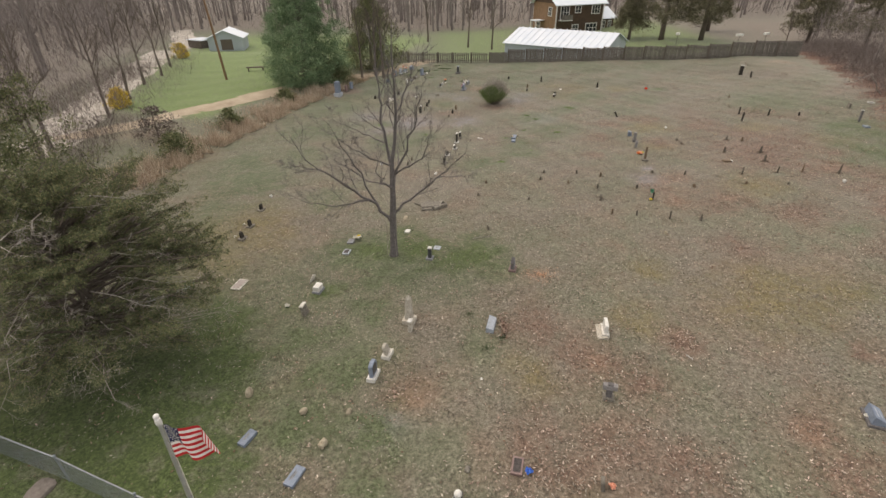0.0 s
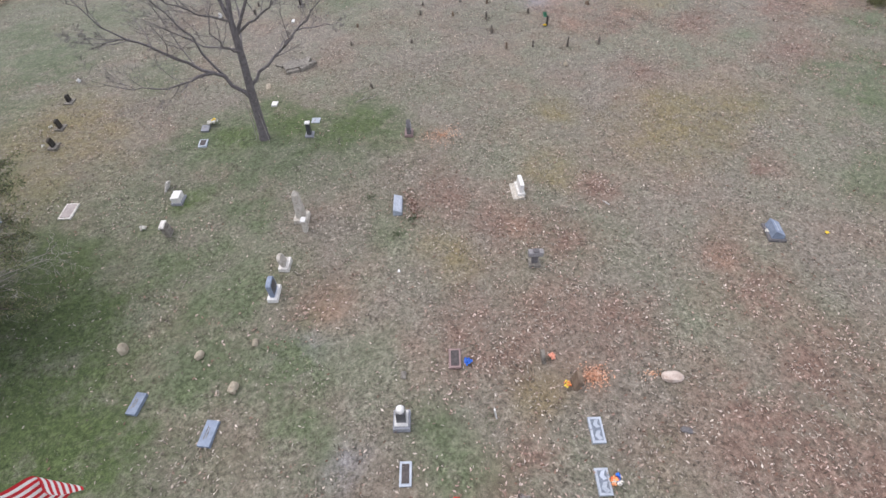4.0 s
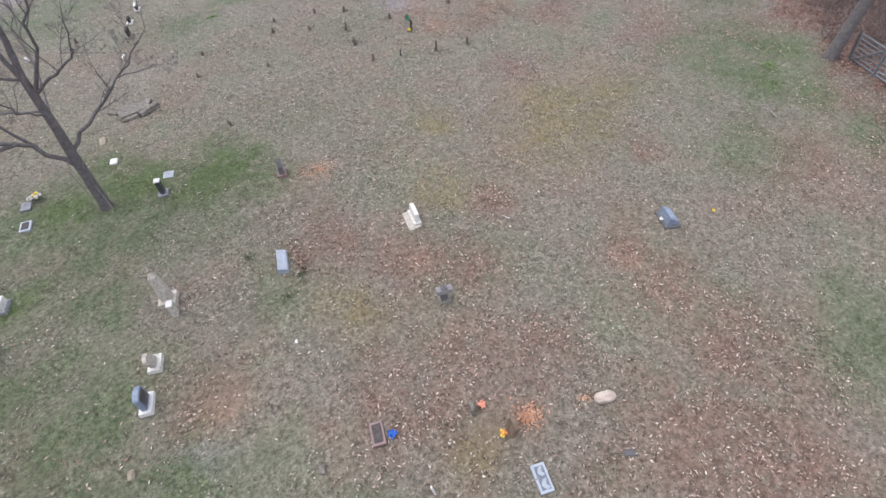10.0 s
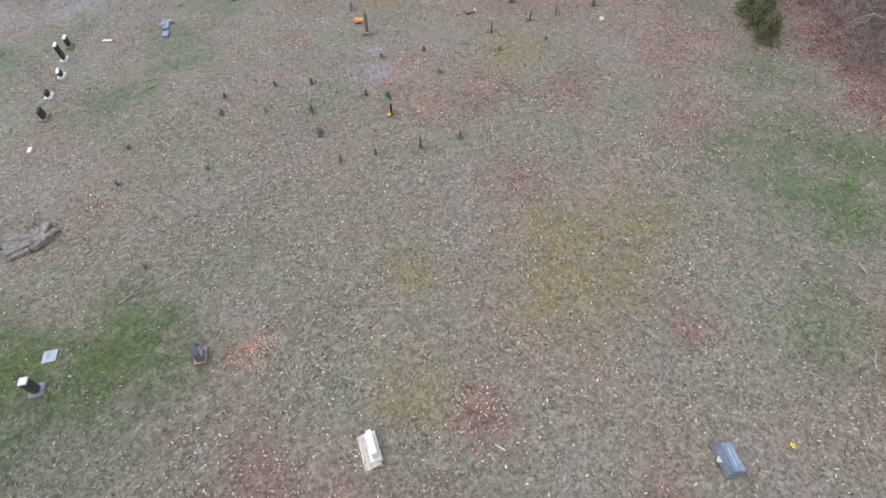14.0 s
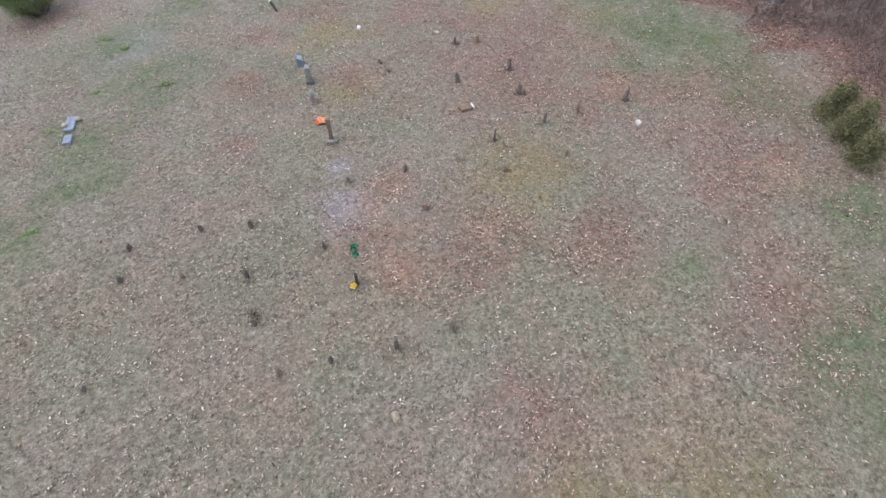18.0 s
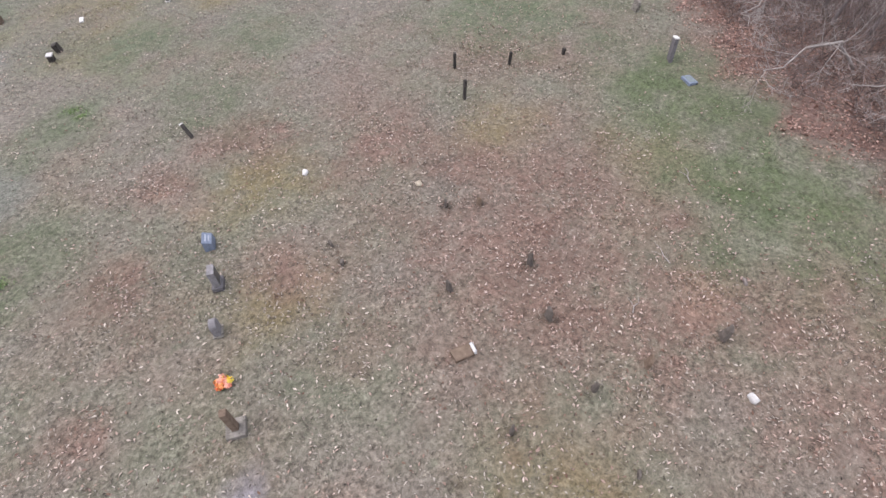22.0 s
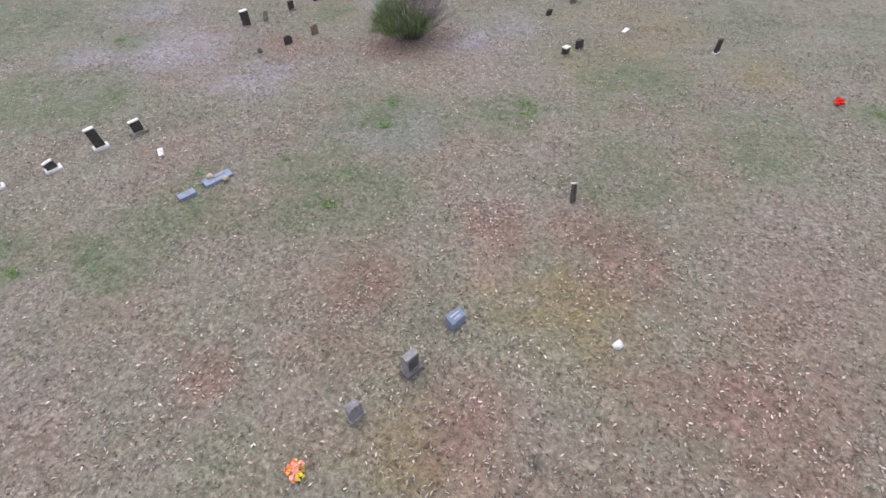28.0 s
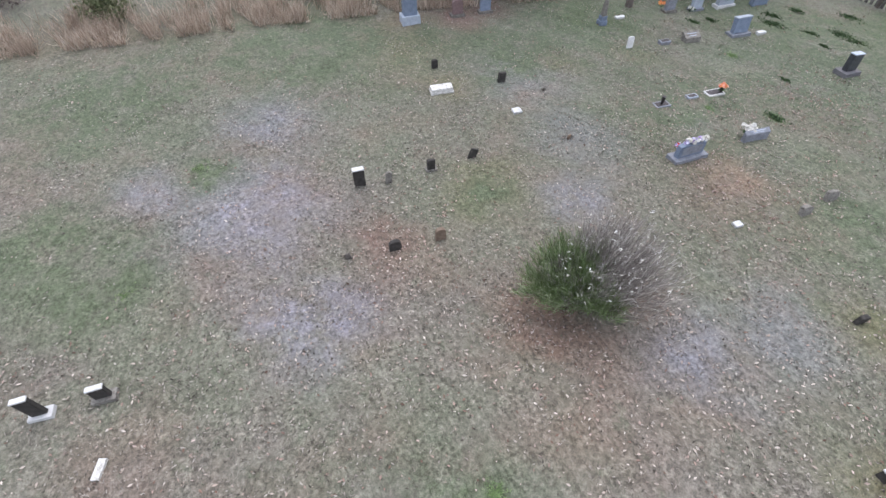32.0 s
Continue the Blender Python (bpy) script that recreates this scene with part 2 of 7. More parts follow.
BUSH = blades("broom_foliage", [(0.0, (0.095, 0.145, 0.055)), (0.6, (0.195, 0.270, 0.11)), (1.0, (0.40, 0.44, 0.29))])
BUSH_DRY = blades("dry_broom_twigs", [(0.0, (0.14, 0.12, 0.105)), (0.7, (0.32, 0.29, 0.27)), (1.0, (0.66, 0.63, 0.57))])
DRY_GRASS = blades("dry_grass", [(0.0, (0.085, 0.073, 0.058)), (0.4, (0.18, 0.158, 0.128)), (0.75, (0.29, 0.26, 0.215)), (1.0, (0.44, 0.40, 0.345))], sheen=0.28)
GREEN_GRASS = blades("green_grass", [(0.0, (0.060, 0.082, 0.042)), (0.6, (0.120, 0.152, 0.086)), (1.0, (0.22, 0.245, 0.165))], sheen=0.28)
SEDGE = blades("tan_broom_sedge", [(0.0, (0.30, 0.225, 0.175)), (0.5, (0.50, 0.405, 0.32)), (1.0, (0.72, 0.63, 0.52))])
LEAVES = blades("fallen_leaves", [(0.0, (0.11, 0.062, 0.045)), (0.35, (0.24, 0.155, 0.118)), (0.7, (0.36, 0.265, 0.22)), (1.0, (0.46, 0.375, 0.32))], sheen=0.28)
PALE_LEAVES = blades("pale_pinkish_leaves", [(0.0, (0.20, 0.125, 0.10)), (0.5, (0.42, 0.315, 0.27)), (1.0, (0.62, 0.52, 0.47))])
STRAW = blades("pale_curled_leaves", [(0.0, (0.20, 0.155, 0.125)), (0.5, (0.43, 0.36, 0.305)), (1.0, (0.66, 0.59, 0.515))])
CHIPS = blades("orange_wood_chips", [(0.0, (0.48, 0.24, 0.14)), (0.6, (0.66, 0.40, 0.27)), (1.0, (0.78, 0.60, 0.47))])
BRUSH = blades("grey_brush_twigs", [(0.0, (0.085, 0.067, 0.062)), (0.6, (0.185, 0.153, 0.146)), (1.0, (0.36, 0.32, 0.305))])
FLECKS = blades("dead_grass_flecks", [(0.0, (0.05, 0.042, 0.034)), (0.35, (0.13, 0.112, 0.092)), (0.7, (0.32, 0.285, 0.245)), (1.0, (0.45, 0.41, 0.36))], sheen=0.28)
DARK_TUFT = blades("dead_and_shade_tufts", [(0.0, (0.10, 0.088, 0.068)), (0.6, (0.18, 0.158, 0.125)), (1.0, (0.27, 0.24, 0.20))], sheen=0.28)
SPRING = blades("spring_grass", [(0.0, (0.10, 0.17, 0.06)), (0.6, (0.18, 0.27, 0.10)), (1.0, (0.27, 0.36, 0.16))], sheen=0.28)
TWIGS = blades("woods_twigs", [(0.0, (0.12, 0.103, 0.10)), (0.6, (0.215, 0.188, 0.184)), (1.0, (0.36, 0.325, 0.32))])
GREY_BARK = worn("pinkish_grey_bark", [(0.25, (0.10, 0.092, 0.094)), (0.6, (0.175, 0.163, 0.167)), (0.85, (0.27, 0.255, 0.26))], 9, 45, 0.95, relief=0.9, distance=0.03)
# bronze paled to grey-blue: the sky's reflection is put into the colour
PLAQUE = worn("sky_paled_bronze_plaque", [(0.3, (0.12, 0.145, 0.18)), (0.7, (0.21, 0.245, 0.30))], 12, 120, 0.5, 0.3, relief=0.4)
PALE_MARBLE = worn("greyed_marble", [(0.25, (0.36, 0.33, 0.28)), (0.6, (0.56, 0.53, 0.48)), (0.85, (0.68, 0.65, 0.60))], 6, 60, 0.85, dirt=(0.26, 0.24, 0.20), relief=0.4)
FAR_PINE = blades("dull_pine_foliage", [(0.0, (0.085, 0.082, 0.05)), (0.6, (0.14, 0.132, 0.085)), (1.0, (0.21, 0.195, 0.135))])
CROSS_STONE = worn("dark_weathered_cross_stone", [(0.25, (0.09, 0.086, 0.088)), (0.6, (0.165, 0.16, 0.168)), (0.85, (0.28, 0.275, 0.285))], 9, 60, 0.9, relief=0.5)
WOODS_LEAVES = blades("red_brown_woods_leaves", [(0.0, (0.12, 0.064, 0.050)), (0.4, (0.26, 0.150, 0.118)), (0.75, (0.38, 0.245, 0.20)), (1.0, (0.50, 0.375, 0.32))])
CROSS_PALE = worn("lichened_grey_concrete", [(0.25, (0.16, 0.155, 0.16)), (0.6, (0.27, 0.265, 0.275)), (0.85, (0.40, 0.39, 0.40))], 9, 60, 0.9, relief=0.5)
SPRIG = blades("faded_green_cloth", [(0.0, (0.03, 0.13, 0.085)), (1.0, (0.09, 0.26, 0.17))])
PINK_QUARTZ = worn("pinkish_quartz", [(0.25, (0.34, 0.25, 0.20)), (0.55, (0.54, 0.46, 0.41)), (0.85, (0.68, 0.63, 0.59))], 5, 60, 0.85, relief=0.6)
LEDGER = worn("pinkish_ledger_stone", [(0.3, (0.30, 0.265, 0.26)), (0.7, (0.44, 0.40, 0.39))], 6, 90, 0.8, relief=0.2)

# the ground's swell
Q0, Q1, Q2, Q3, Q4 = 0.4728, 0.0962, 0.5304, 0.0159, -0.1792

# ---- ground ----
def height(x, y):
    """The cemetery's gentle swell, falling away behind the back fence."""
    u, v = np.clip((x - 8) / 20, -1.5, 1.5), np.clip((y - 25) / 20, -1.3, 2.0)
    z = Q0 * u + Q1 * v + Q2 * u * u + Q3 * u * v + Q4 * v * v
    back = np.clip((y + 0.2 * x - 74) / 9, 0, 1)
    return z - 1.3 * back * back * (3 - 2 * back)


def gz(x, y):
    return float(height(np.float64(x), np.float64(y)))


# places and radii of ground cover: x, y, radius
GREEN_SOUTH = [(1.4, 19.5, 2.6), (-1.2, 20.8, 1.8), (-4.3, 17.1, 1.1), (-8.8, 11.7, 3.0), (-8.4, 14.2, 2.2), (-4.3, 20.7, 1.5), (-2.5, 7.8, 0.7),
               (1.1, 5.8, 0.9), (17.9, 10.8, 1.6), (-9.7, 33.4, 2.4), (22.6, 13.5, 2.8), (14.0, 3.6, 1.9), (21.6, 13.6, 3.0),
               (21.0, 14.1, 1.4), (6.2, 36.0, 1.5), (8.8, 39.0, 2.6), (5.8, 33.9, 1.8), (28.1, 29.5, 2.3), (9.1, 37.6, 1.5), (-6.5, 9.5, 1.2)]
GREEN_NORTH = [(11.8, 45.0, 1.3), (7.9, 42.4, 1.6), (30.0, 35.0, 1.9), (29.0, 30.2, 1.6), (22.1, 50.4, 0.9), (28.9, 42.6, 3.8), (14.7, 49.4, 2.3),
               (7.9, 43.3, 0.7), (-1.4, 37.8, 1.6), (-4.8, 41.3, 1.2), (6.2, 33.1, 0.7), (6.8, 38.8, 0.5), (-3.7, 36.4, 2.4), (-6.4, 54.5, 3.8),
               (-6.4, 57.7, 3.5), (-0.7, 63.5, 1.6), (0.6, 48.5, 1.1), (-11.3, 47.6, 5.6), (2.7, 60.0, 0.7), (-0.3, 68.2, 2.9), (-10.7, 39.3, 3.9)]
GREEN_EAST = [(31.5, 35.0, 2.0), (31.0, 32.1, 1.8), (29.7, 33.3, 2.0), (29.1, 29.9, 2.3), (28.9, 28.2, 1.6), (30.2, 37.6, 1.5), (32.8, 40.6, 2.0), (27.1, 31.4, 1.4), (28.1, 24.4, 1.4),
              (25.8, 28.8, 1.0), (18.8, 47.7, 2.0), (16.3, 43.4, 2.2), (8.5, 42.1, 2.0), (3.7, 31.6, 1.0), (6.5, 33.5, 1.3), (7.2, 36.0, 0.9), (8.2, 39.9, 1.6), (10.1, 43.2, 0.8), (-3.0, 36.8, 2.2)]
GREEN_WEST = [(-2.3, 20.4, 2.6), (1.0, 19.8, 1.6), (-8.6, 12.5, 2.0), (-9.6, 11.8, 2.0), (-8.1, 10.4, 1.5), (-10.0, 9.8, 2.0), (-12.6, 12.8, 3.5), (-8.7, 15.3, 1.5), (-9.0, 9.2, 1.5), (-12.4, 10.4, 2.0),
              (-6.5, 8.6, 1.2), (-12.2, 28.8, 3.0), (-9.0, 5.0, 2.6), (-6.0, 3.9, 2.2), (-3.2, 2.9, 1.8), (-12.5, 6.5, 3.0), (-1.0, 1.6, 1.6), (7.9, 57.1, 2.2), (21.5, 16.5, 1.3), (1.1, 5.9, 0.8), (1.0, 6.7, 0.7)]
# dense grass under and round the trees, cedar shade painted into its dark green
LUSH_SHADE = [(-9.0, 9.3, 3.0), (-7.4, 8.4, 1.6), (-13.0, 9.0, 3.0), (-10.0, 12.8, 3.0), (-11.0, 6.2, 2.4), (-14.0, 7.2, 2.6), (-9.3, 11.0, 2.6), (-8.0, 9.6, 1.5), (-11.5, 9.8, 2.5), (-7.6, 12.6, 1.4), (-5.0, 16.9, 0.6), (1.2, 19.6, 1.3), (-1.2, 20.6, 1.3), (-12.5, 12.5, 3.2), (-14.5, 10.2, 2.5), (-3.4, 20.3, 0.9), (-9.0, 14.6, 1.6)]
# further green, mossy, leafy, bare and flowering places
GREEN_MORE = [(-3.6, 12.4, 1.8), (-2.2, 9.6, 1.5), (-4.6, 10.2, 1.7), (23.6, 15.8, 2.2), (26.0, 19.2, 1.8), (-3.2, 15.6, 1.3), (-2.5, 18.9, 3.0), (1.4, 19.4, 2.3), (-8.7, 12.0, 1.6), (-7.6, 10.3, 1.3), (-4.7, 17.0, 0.6), (-5.6, 14.1, 1.0), (-2.0, 7.7, 0.8), (1.1, 6.0, 0.7), (-13.7, 32.2, 1.9), (-5.0, 19.8, 1.6), (-4.1, 14.4, 0.9),
              (24.8, 14.1, 1.7), (21.9, 13.3, 2.1), (22.2, 8.8, 1.3), (1.2, 13.4, 0.6), (14.6, 4.6, 1.2), (21.5, 15.0, 2.0), (22.4, 12.3, 1.5), (5.1, 33.5, 1.1), (2.6, 31.6, 1.5)]
GREEN_MID = [(11.2, 44.8, 1.3), (7.7, 42.6, 1.0), (9.3, 37.6, 0.8), (6.9, 38.3, 0.6), (27.8, 30.6, 1.7), (30.1, 28.0, 1.6), (20.1, 20.6, 0.7), (30.2, 35.3, 1.4), (28.4, 30.6, 1.3), (30.6, 33.2, 1.2), (28.8, 28.4, 1.0), (27.1, 27.5, 0.7),
             (30.1, 38.1, 1.4), (19.5, 46.1, 1.4), (14.3, 49.8, 0.9), (-3.8, 36.8, 1.4), (5.9, 36.3, 1.0), (-3.0, 38.3, 1.8), (-7.0, 55.1, 2.5), (-10.4, 50.1, 2.0), (-12.4, 41.9, 3.6), (-10.7, 37.3, 2.0), (-2.0, 61.9, 1.8), (5.2, 59.0, 1.6),
             (-5.6, 59.3, 1.6), (-9.2, 47.4, 1.6), (4.6, 62.5, 1.6), (12.0, 61.0, 2.4), (22.0, 58.0, 2.6), (-6.8, 26.0, 1.6), (-12.5, 24.5, 2.0), (-13.0, 19.5, 2.0)]
MOSSY_MORE = [(13.8, 17.2, 1.0), (7.4, 14.5, 0.9), (19.1, 25.8, 0.9), (18.2, 25.1, 0.8), (15.2, 33.9, 0.6), (26.8, 32.1, 0.7), (12.4, 55.2, 1.6), (16.3, 38.9, 0.9), (-3.0, 59.1, 1.0), (-4.5, 55.6, 1.2),
              (-5.2, 50.9, 1.1), (0.4, 48.5, 1.2), (-9.6, 21.9, 2.2), (-10.6, 19.2, 1.8)]
LEAFY_MORE = [(21.6, 18.2, 2.2), (24.2, 22.6, 1.8), (18.8, 9.0, 1.8), (26.6, 24.4, 1.5), (25.6, 30.4, 1.5), (3.3, 14.6, 1.2), (2.9, 8.4, 1.2), (5.1, 9.0, 1.3), (11.1, 8.1, 1.3), (10.5, 5.5, 1.6), (8.2, 4.5, 1.7), (9.8, 2.7, 1.6), (8.8, 13.3, 0.9), (11.0, 9.4, 0.8), (5.6, 12.4, 0.9), (22.9, 22.1, 1.1), (26.2, 26.6, 1.7), (26.2, 22.2, 1.2),
              (13.2, 24.6, 0.8), (20.6, 37.6, 2.0), (24.5, 32.5, 1.6), (24.6, 27.7, 1.5), (22.8, 35.2, 1.0), (15.7, 40.7, 1.1), (27.8, 39.0, 1.6), (33.2, 35.8, 1.0), (17.8, 40.2, 0.8), (10.9, 32.5, 0.7), (3.5, 55.2, 1.4), (0.6, 44.8, 1.0), (5.4, 47.0, 1.5)]
SOIL_MORE = [(-0.8, 10.9, 0.6), (10.8, 9.3, 0.5), (5.2, 12.5, 0.4), (14.3, 27.8, 0.8), (13.6, 27.1, 0.6), (15.9, 24.8, 0.5), (25.3, 21.7, 0.8), (14.5, 38.3, 0.5), (4.4, 55.5, 1.1), (5.4, 46.9, 1.2)]
BLOOM_MORE = [(-1.8, 10.1, 0.8), (-4.1, 39.9, 0.7), (1.6, 41.4, 0.9), (8.7, 42.6, 0.5), (2.5, 42.5, 0.6), (7.8, 48.9, 0.8), (8.6, 51.7, 0.8), (-3.5, 42.3, 1.2), (1.4, 57.0, 0.6), (-3.9, 54.8, 0.9), (2.0, 50.6, 1.1), (3.0, 63.1, 1.4)]
# dark mounds of earth and old leaves round the far monuments
MOUNDS = [(-10.2, 54.6, 1.3), (-10.6, 56.2, 1.2), (-11.6, 55.0, 1.2)]
# darker, thinner grass towards the woods; greener with painted shade round the far monuments
LUSH_SHADE_SOFT = [(30.3, 35.0, 1.5), (30.6, 33.0, 1.4), (28.8, 30.0, 1.6), (29.5, 28.2, 1.5), (28.2, 33.4, 1.1), (28.4, 26.2, 1.3), (22.0, 13.2, 1.7), (24.3, 14.0, 1.3), (22.6, 11.4, 1.0), (-1.0, 69.0, 2.6), (1.6, 70.4, 2.6), (-4.0, 65.2, 1.8), (-6.6, 60.2, 2.0), (-2.6, 66.4, 1.8)]
# small bright clumps: x, y, radius
TUSSOCKS = [(7.7, 43.4, 0.42), (6.9, 39.0, 0.25), (8.3, 42.1, 0.35), (11.9, 45.7, 0.45), (-1.1, 38.3, 0.4), (-5.2, 41.1, 0.45), (12.2, 45.1, 0.4), (22.2, 50.6, 0.5), (6.6, 33.9, 0.4), (5.0, 37.0, 0.3), (-5.0, 16.9, 0.4),
            (12.3, 26.2, 0.18), (2.9, 59.9, 0.5), (1.2, 58.3, 0.3), (-1.0, 62.8, 0.5), (22.0, 12.6, 0.4), (23.0, 13.6, 0.35), (9.4, 38.1, 0.4), (4.2, 31.9, 0.35)]
DRIVE_SIDE = [(-18.0, 29.5, 2.2), (-17.0, 33.0, 2.0), (-16.4, 38.0, 2.0), (-15.4, 41.5, 2.0), (-14.6, 45.0, 2.0), (-13.2, 50.0, 2.0), (-12.0, 55.0, 1.8), (-9.8, 60.0, 1.8)]
EDGE_LITTER = [(24.6, 16.0, 1.8), (26.4, 20.5, 2.2), (28.0, 24.5, 2.2), (25.2, 24.0, 2.0), (26.6, 26.6, 1.6), (23.4, 10.5, 1.6), (22.0, 7.5, 1.8)]
MOSSY = [(12.9, 15.6, 2.1), (3.6, 7.1, 0.7), (3.0, 12.1, 0.9), (16.0, 15.9, 1.3), (18.0, 26.0, 1.6), (14.3, 16.2, 2.0), (9.1, 17.9, 0.9),
         (16.6, 38.1, 1.6), (27.1, 32.2, 1.6), (23.8, 36.1, 1.5), (15.6, 33.6, 1.1), (13.7, 50.1, 2.0), (14.4, 54.2, 2.0), (18.5, 51.9, 1.3),
         (9.6, 53.5, 1.1), (-9.0, 50.8, 2.4), (-10.4, 22.8, 2.7), (24.4, 36.3, 1.3), (15.4, 33.8, 1.2), (13.7, 51.8, 1.5), (26.6, 32.1, 0.8), (18.4, 26.2, 1.6), (12.3, 49.6, 1.3)]
LEAFY = [(3.6, 14.4, 1.0), (3.5, 8.3, 0.6), (3.0, 5.7, 0.7), (1.7, 5.0, 0.9), (6.5, 8.1, 1.2), (-1.5, 11.2, 1.0), (6.6, 11.6, 1.1), (10.8, 8.0, 1.0),
         (9.0, 3.4, 2.6), (11.1, 5.4, 1.8), (2.5, 9.2, 1.1), (8.4, 13.4, 0.6), (14.5, 12.6, 0.7), (4.7, 12.8, 1.2), (12.8, 26.2, 1.1), (6.5, 1.8, 1.4), (8.5, 1.4, 1.2), (10.5, 0.6, 1.3), (4.5, 2.9, 0.8),
         (2.3, 14.3, 0.3)]
LEAFY_NORTH = [(14.2, 27.7, 1.0), (15.5, 24.1, 1.7), (19.0, 22.7, 1.4), (23.3, 21.9, 1.3), (21.4, 31.2, 3.6), (23.7, 32.9, 3.0), (21.9, 35.5, 1.3),
               (14.1, 39.3, 0.7), (15.9, 34.5, 0.9), (23.5, 28.2, 2.1), (16.7, 40.6, 1.4), (12.1, 36.4, 1.3), (4.6, 55.0, 1.9), (6.1, 49.1, 0.8),
               (3.6, 61.9, 2.6), (14.0, 19.7, 1.0), (22.2, 28.4, 2.2), (25.1, 27.4, 1.5), (23.8, 33.0, 2.0), (16.7, 40.7, 1.0), (26.8, 40.3, 2.0), (13.9, 39.6, 1.0)]
SOIL = [(5.2, 7.1, 0.4), (4.3, 17.9, 0.5), (14.0, 28.1, 0.6), (16.6, 33.6, 0.35), (-1.0, 11.0, 0.3), (39.0, 58.0, 1.6), (-23.0, 38.0, 2.0), (14.0, 39.3, 0.4), (24.3, 28.1, 0.7), (13.7, 27.8, 0.6), (14.1, 26.2, 0.6), (13.4, 24.7, 0.8), (-10.2, 54.9, 1.3), (-10.9, 52.0, 0.9)]
BLOOM = [(-1.2, 6.8, 0.4), (1.8, 7.2, 0.15), (13.0, 27.8, 1.0), (13.4, 29.7, 0.4), (8.7, 41.9, 1.5), (-2.9, 41.8, 2.2), (7.7, 49.3, 1.2), (-4.6, 39.7, 1.2),
         (2.1, 42.1, 1.2), (8.4, 51.7, 1.4), (-4.6, 53.7, 2.0), (-6.5, 44.0, 1.6), (0.0, 53.0, 1.5)]


def cover(x, y, places, ragged=0.5):
    """How far a kind of ground cover holds at each place, 0 to 1, with uneven edges."""
    wob = 0.30 * np.sin(1.9 * x + 0.8 * y) + 0.25 * np.sin(2.7 * y - 1.3 * x + 1) + 0.2 * np.sin(4.6 * x + 3.1 * y) + 0.2 * np.sin(5.3 * y - 4.1 * x)
    w = np.zeros_like(x)
    for px, py, r in places:
        d = np.hypot(x - px, y - py) / (r * (1 + ragged * wob))
        w = np.maximum(w, np.exp(-np.clip(d, 0, 4) ** 2.5))
    return w


def woods_edge(y):
    """x of the border between lawn and the leaf floor of the woods."""
    return np.interp(y, [-30, 0, 8, 12, 16, 20, 24, 28, 31, 35, 40, 48, 57, 70, 95], [22, 21.3, 22.8, 24.7, 26.3, 28.4, 30.3, 30.6, 31, 32.4, 35, 38.5, 42, 46, 60])


def forest(x, y):
    return np.clip((x - woods_edge(y) + 0.5 * np.sin(1.7 * y) + 0.4 * np.sin(3.9 * y + x)) / 1.6, 0, 1)


def lawn(x, y):
    """Mown green fields across the drive and behind the house."""
    f = np.clip((-17.5 - x + 0.29 * (y - 50)) / 2, 0, 1) * np.clip((x + 38 + 0.32 * (y - 66)) / 3, 0, 1) * np.clip((y - 41 + (x + 20) * 0.3) / 3, 0, 1)
    b = np.clip((y + 0.2 * x - 75) / 6, 0, 1) * np.clip((130 - y) / 8, 0, 1) * np.clip((x + 5) / 8, 0, 1)
    return np.maximum(f * np.clip((118 - y) / 10, 0, 1), 0.6 * b)


def axis(fine0, fine1, step, far):
    mid = np.arange(fine0, fine1 + step, step)
    grow = np.cumsum(step * 1.35 ** np.arange(1, 40))
    grow = grow[grow < far]
    return np.concatenate([fine0 - grow[::-1], mid, fine1 + grow])


gx, gy = axis(-24, 40, 0.4, 900), axis(-8, 76, 0.4, 900)
X, Y = np.meshgrid(gx, gy)
X, Y = X.ravel(), Y.ravel()
rough = 0.015 * np.sin(3.1 * X + 1.7 * Y) + 0.014 * np.sin(5.7 * Y - 2.3 * X) + 0.02 * np.sin(0.9 * X - 1.1 * Y) + np.random.uniform(-0.012, 0.012, len(X))
Z = height(X, Y) + rough * (np.hypot(X, Y - 35) < 70)
n0, n1 = len(gx), len(gy)
idx = (np.arange(n1 - 1)[:, None] * n0 + np.arange(n0 - 1)[None, :]).ravel()
quads = np.stack([idx, idx + 1, idx + n0 + 1, idx + n0], 1)


def mesh_from(name, verts, faces, material, smooth=False):
    """One mesh out of arrays: verts n x 3, faces m x k."""
    me = bpy.data.meshes.new(name)
    verts, faces = np.asarray(verts, np.float32), np.asarray(faces, np.int32)
    m, k = faces.shape
    me.vertices.add(len(verts))
    me.vertices.foreach_set("co", verts.ravel())
    me.loops.add(m * k)
    me.loops.foreach_set("vertex_index", faces.ravel())
    me.polygons.add(m)
    me.polygons.foreach_set("loop_start", np.arange(0, m * k, k, dtype=np.int32))
    if smooth:
        me.polygons.foreach_set("use_smooth", np.ones(m, bool))
    me.update(calc_edges=True)
    me.materials.append(material)
    return me


GROUND, gt, gb = nodes("cemetery_ground")
pos = gt.nodes.new("ShaderNodeTexCoord").outputs["Object"]
att = {}
for nm in ("cover_a", "cover_b", "cover_c"):
    a = gt.nodes.new("ShaderNodeAttribute")
    a.attribute_name = nm
    s = gt.nodes.new("ShaderNodeSeparateColor")
    gt.links.new(a.outputs["Color"], s.inputs[0])
    att[nm] = s.outputs
patchy, clump, grain, tiny = noise_tex(gt, 0.20, 6, 0.62, pos), noise_tex(gt, 4.6, 7, 0.74, pos), noise_tex(gt, 11, 6, 0.76, pos), noise_tex(gt, 62, 4, 0.8, pos)
ragged = noise_tex(gt, 1.1, 8, 0.78, pos)
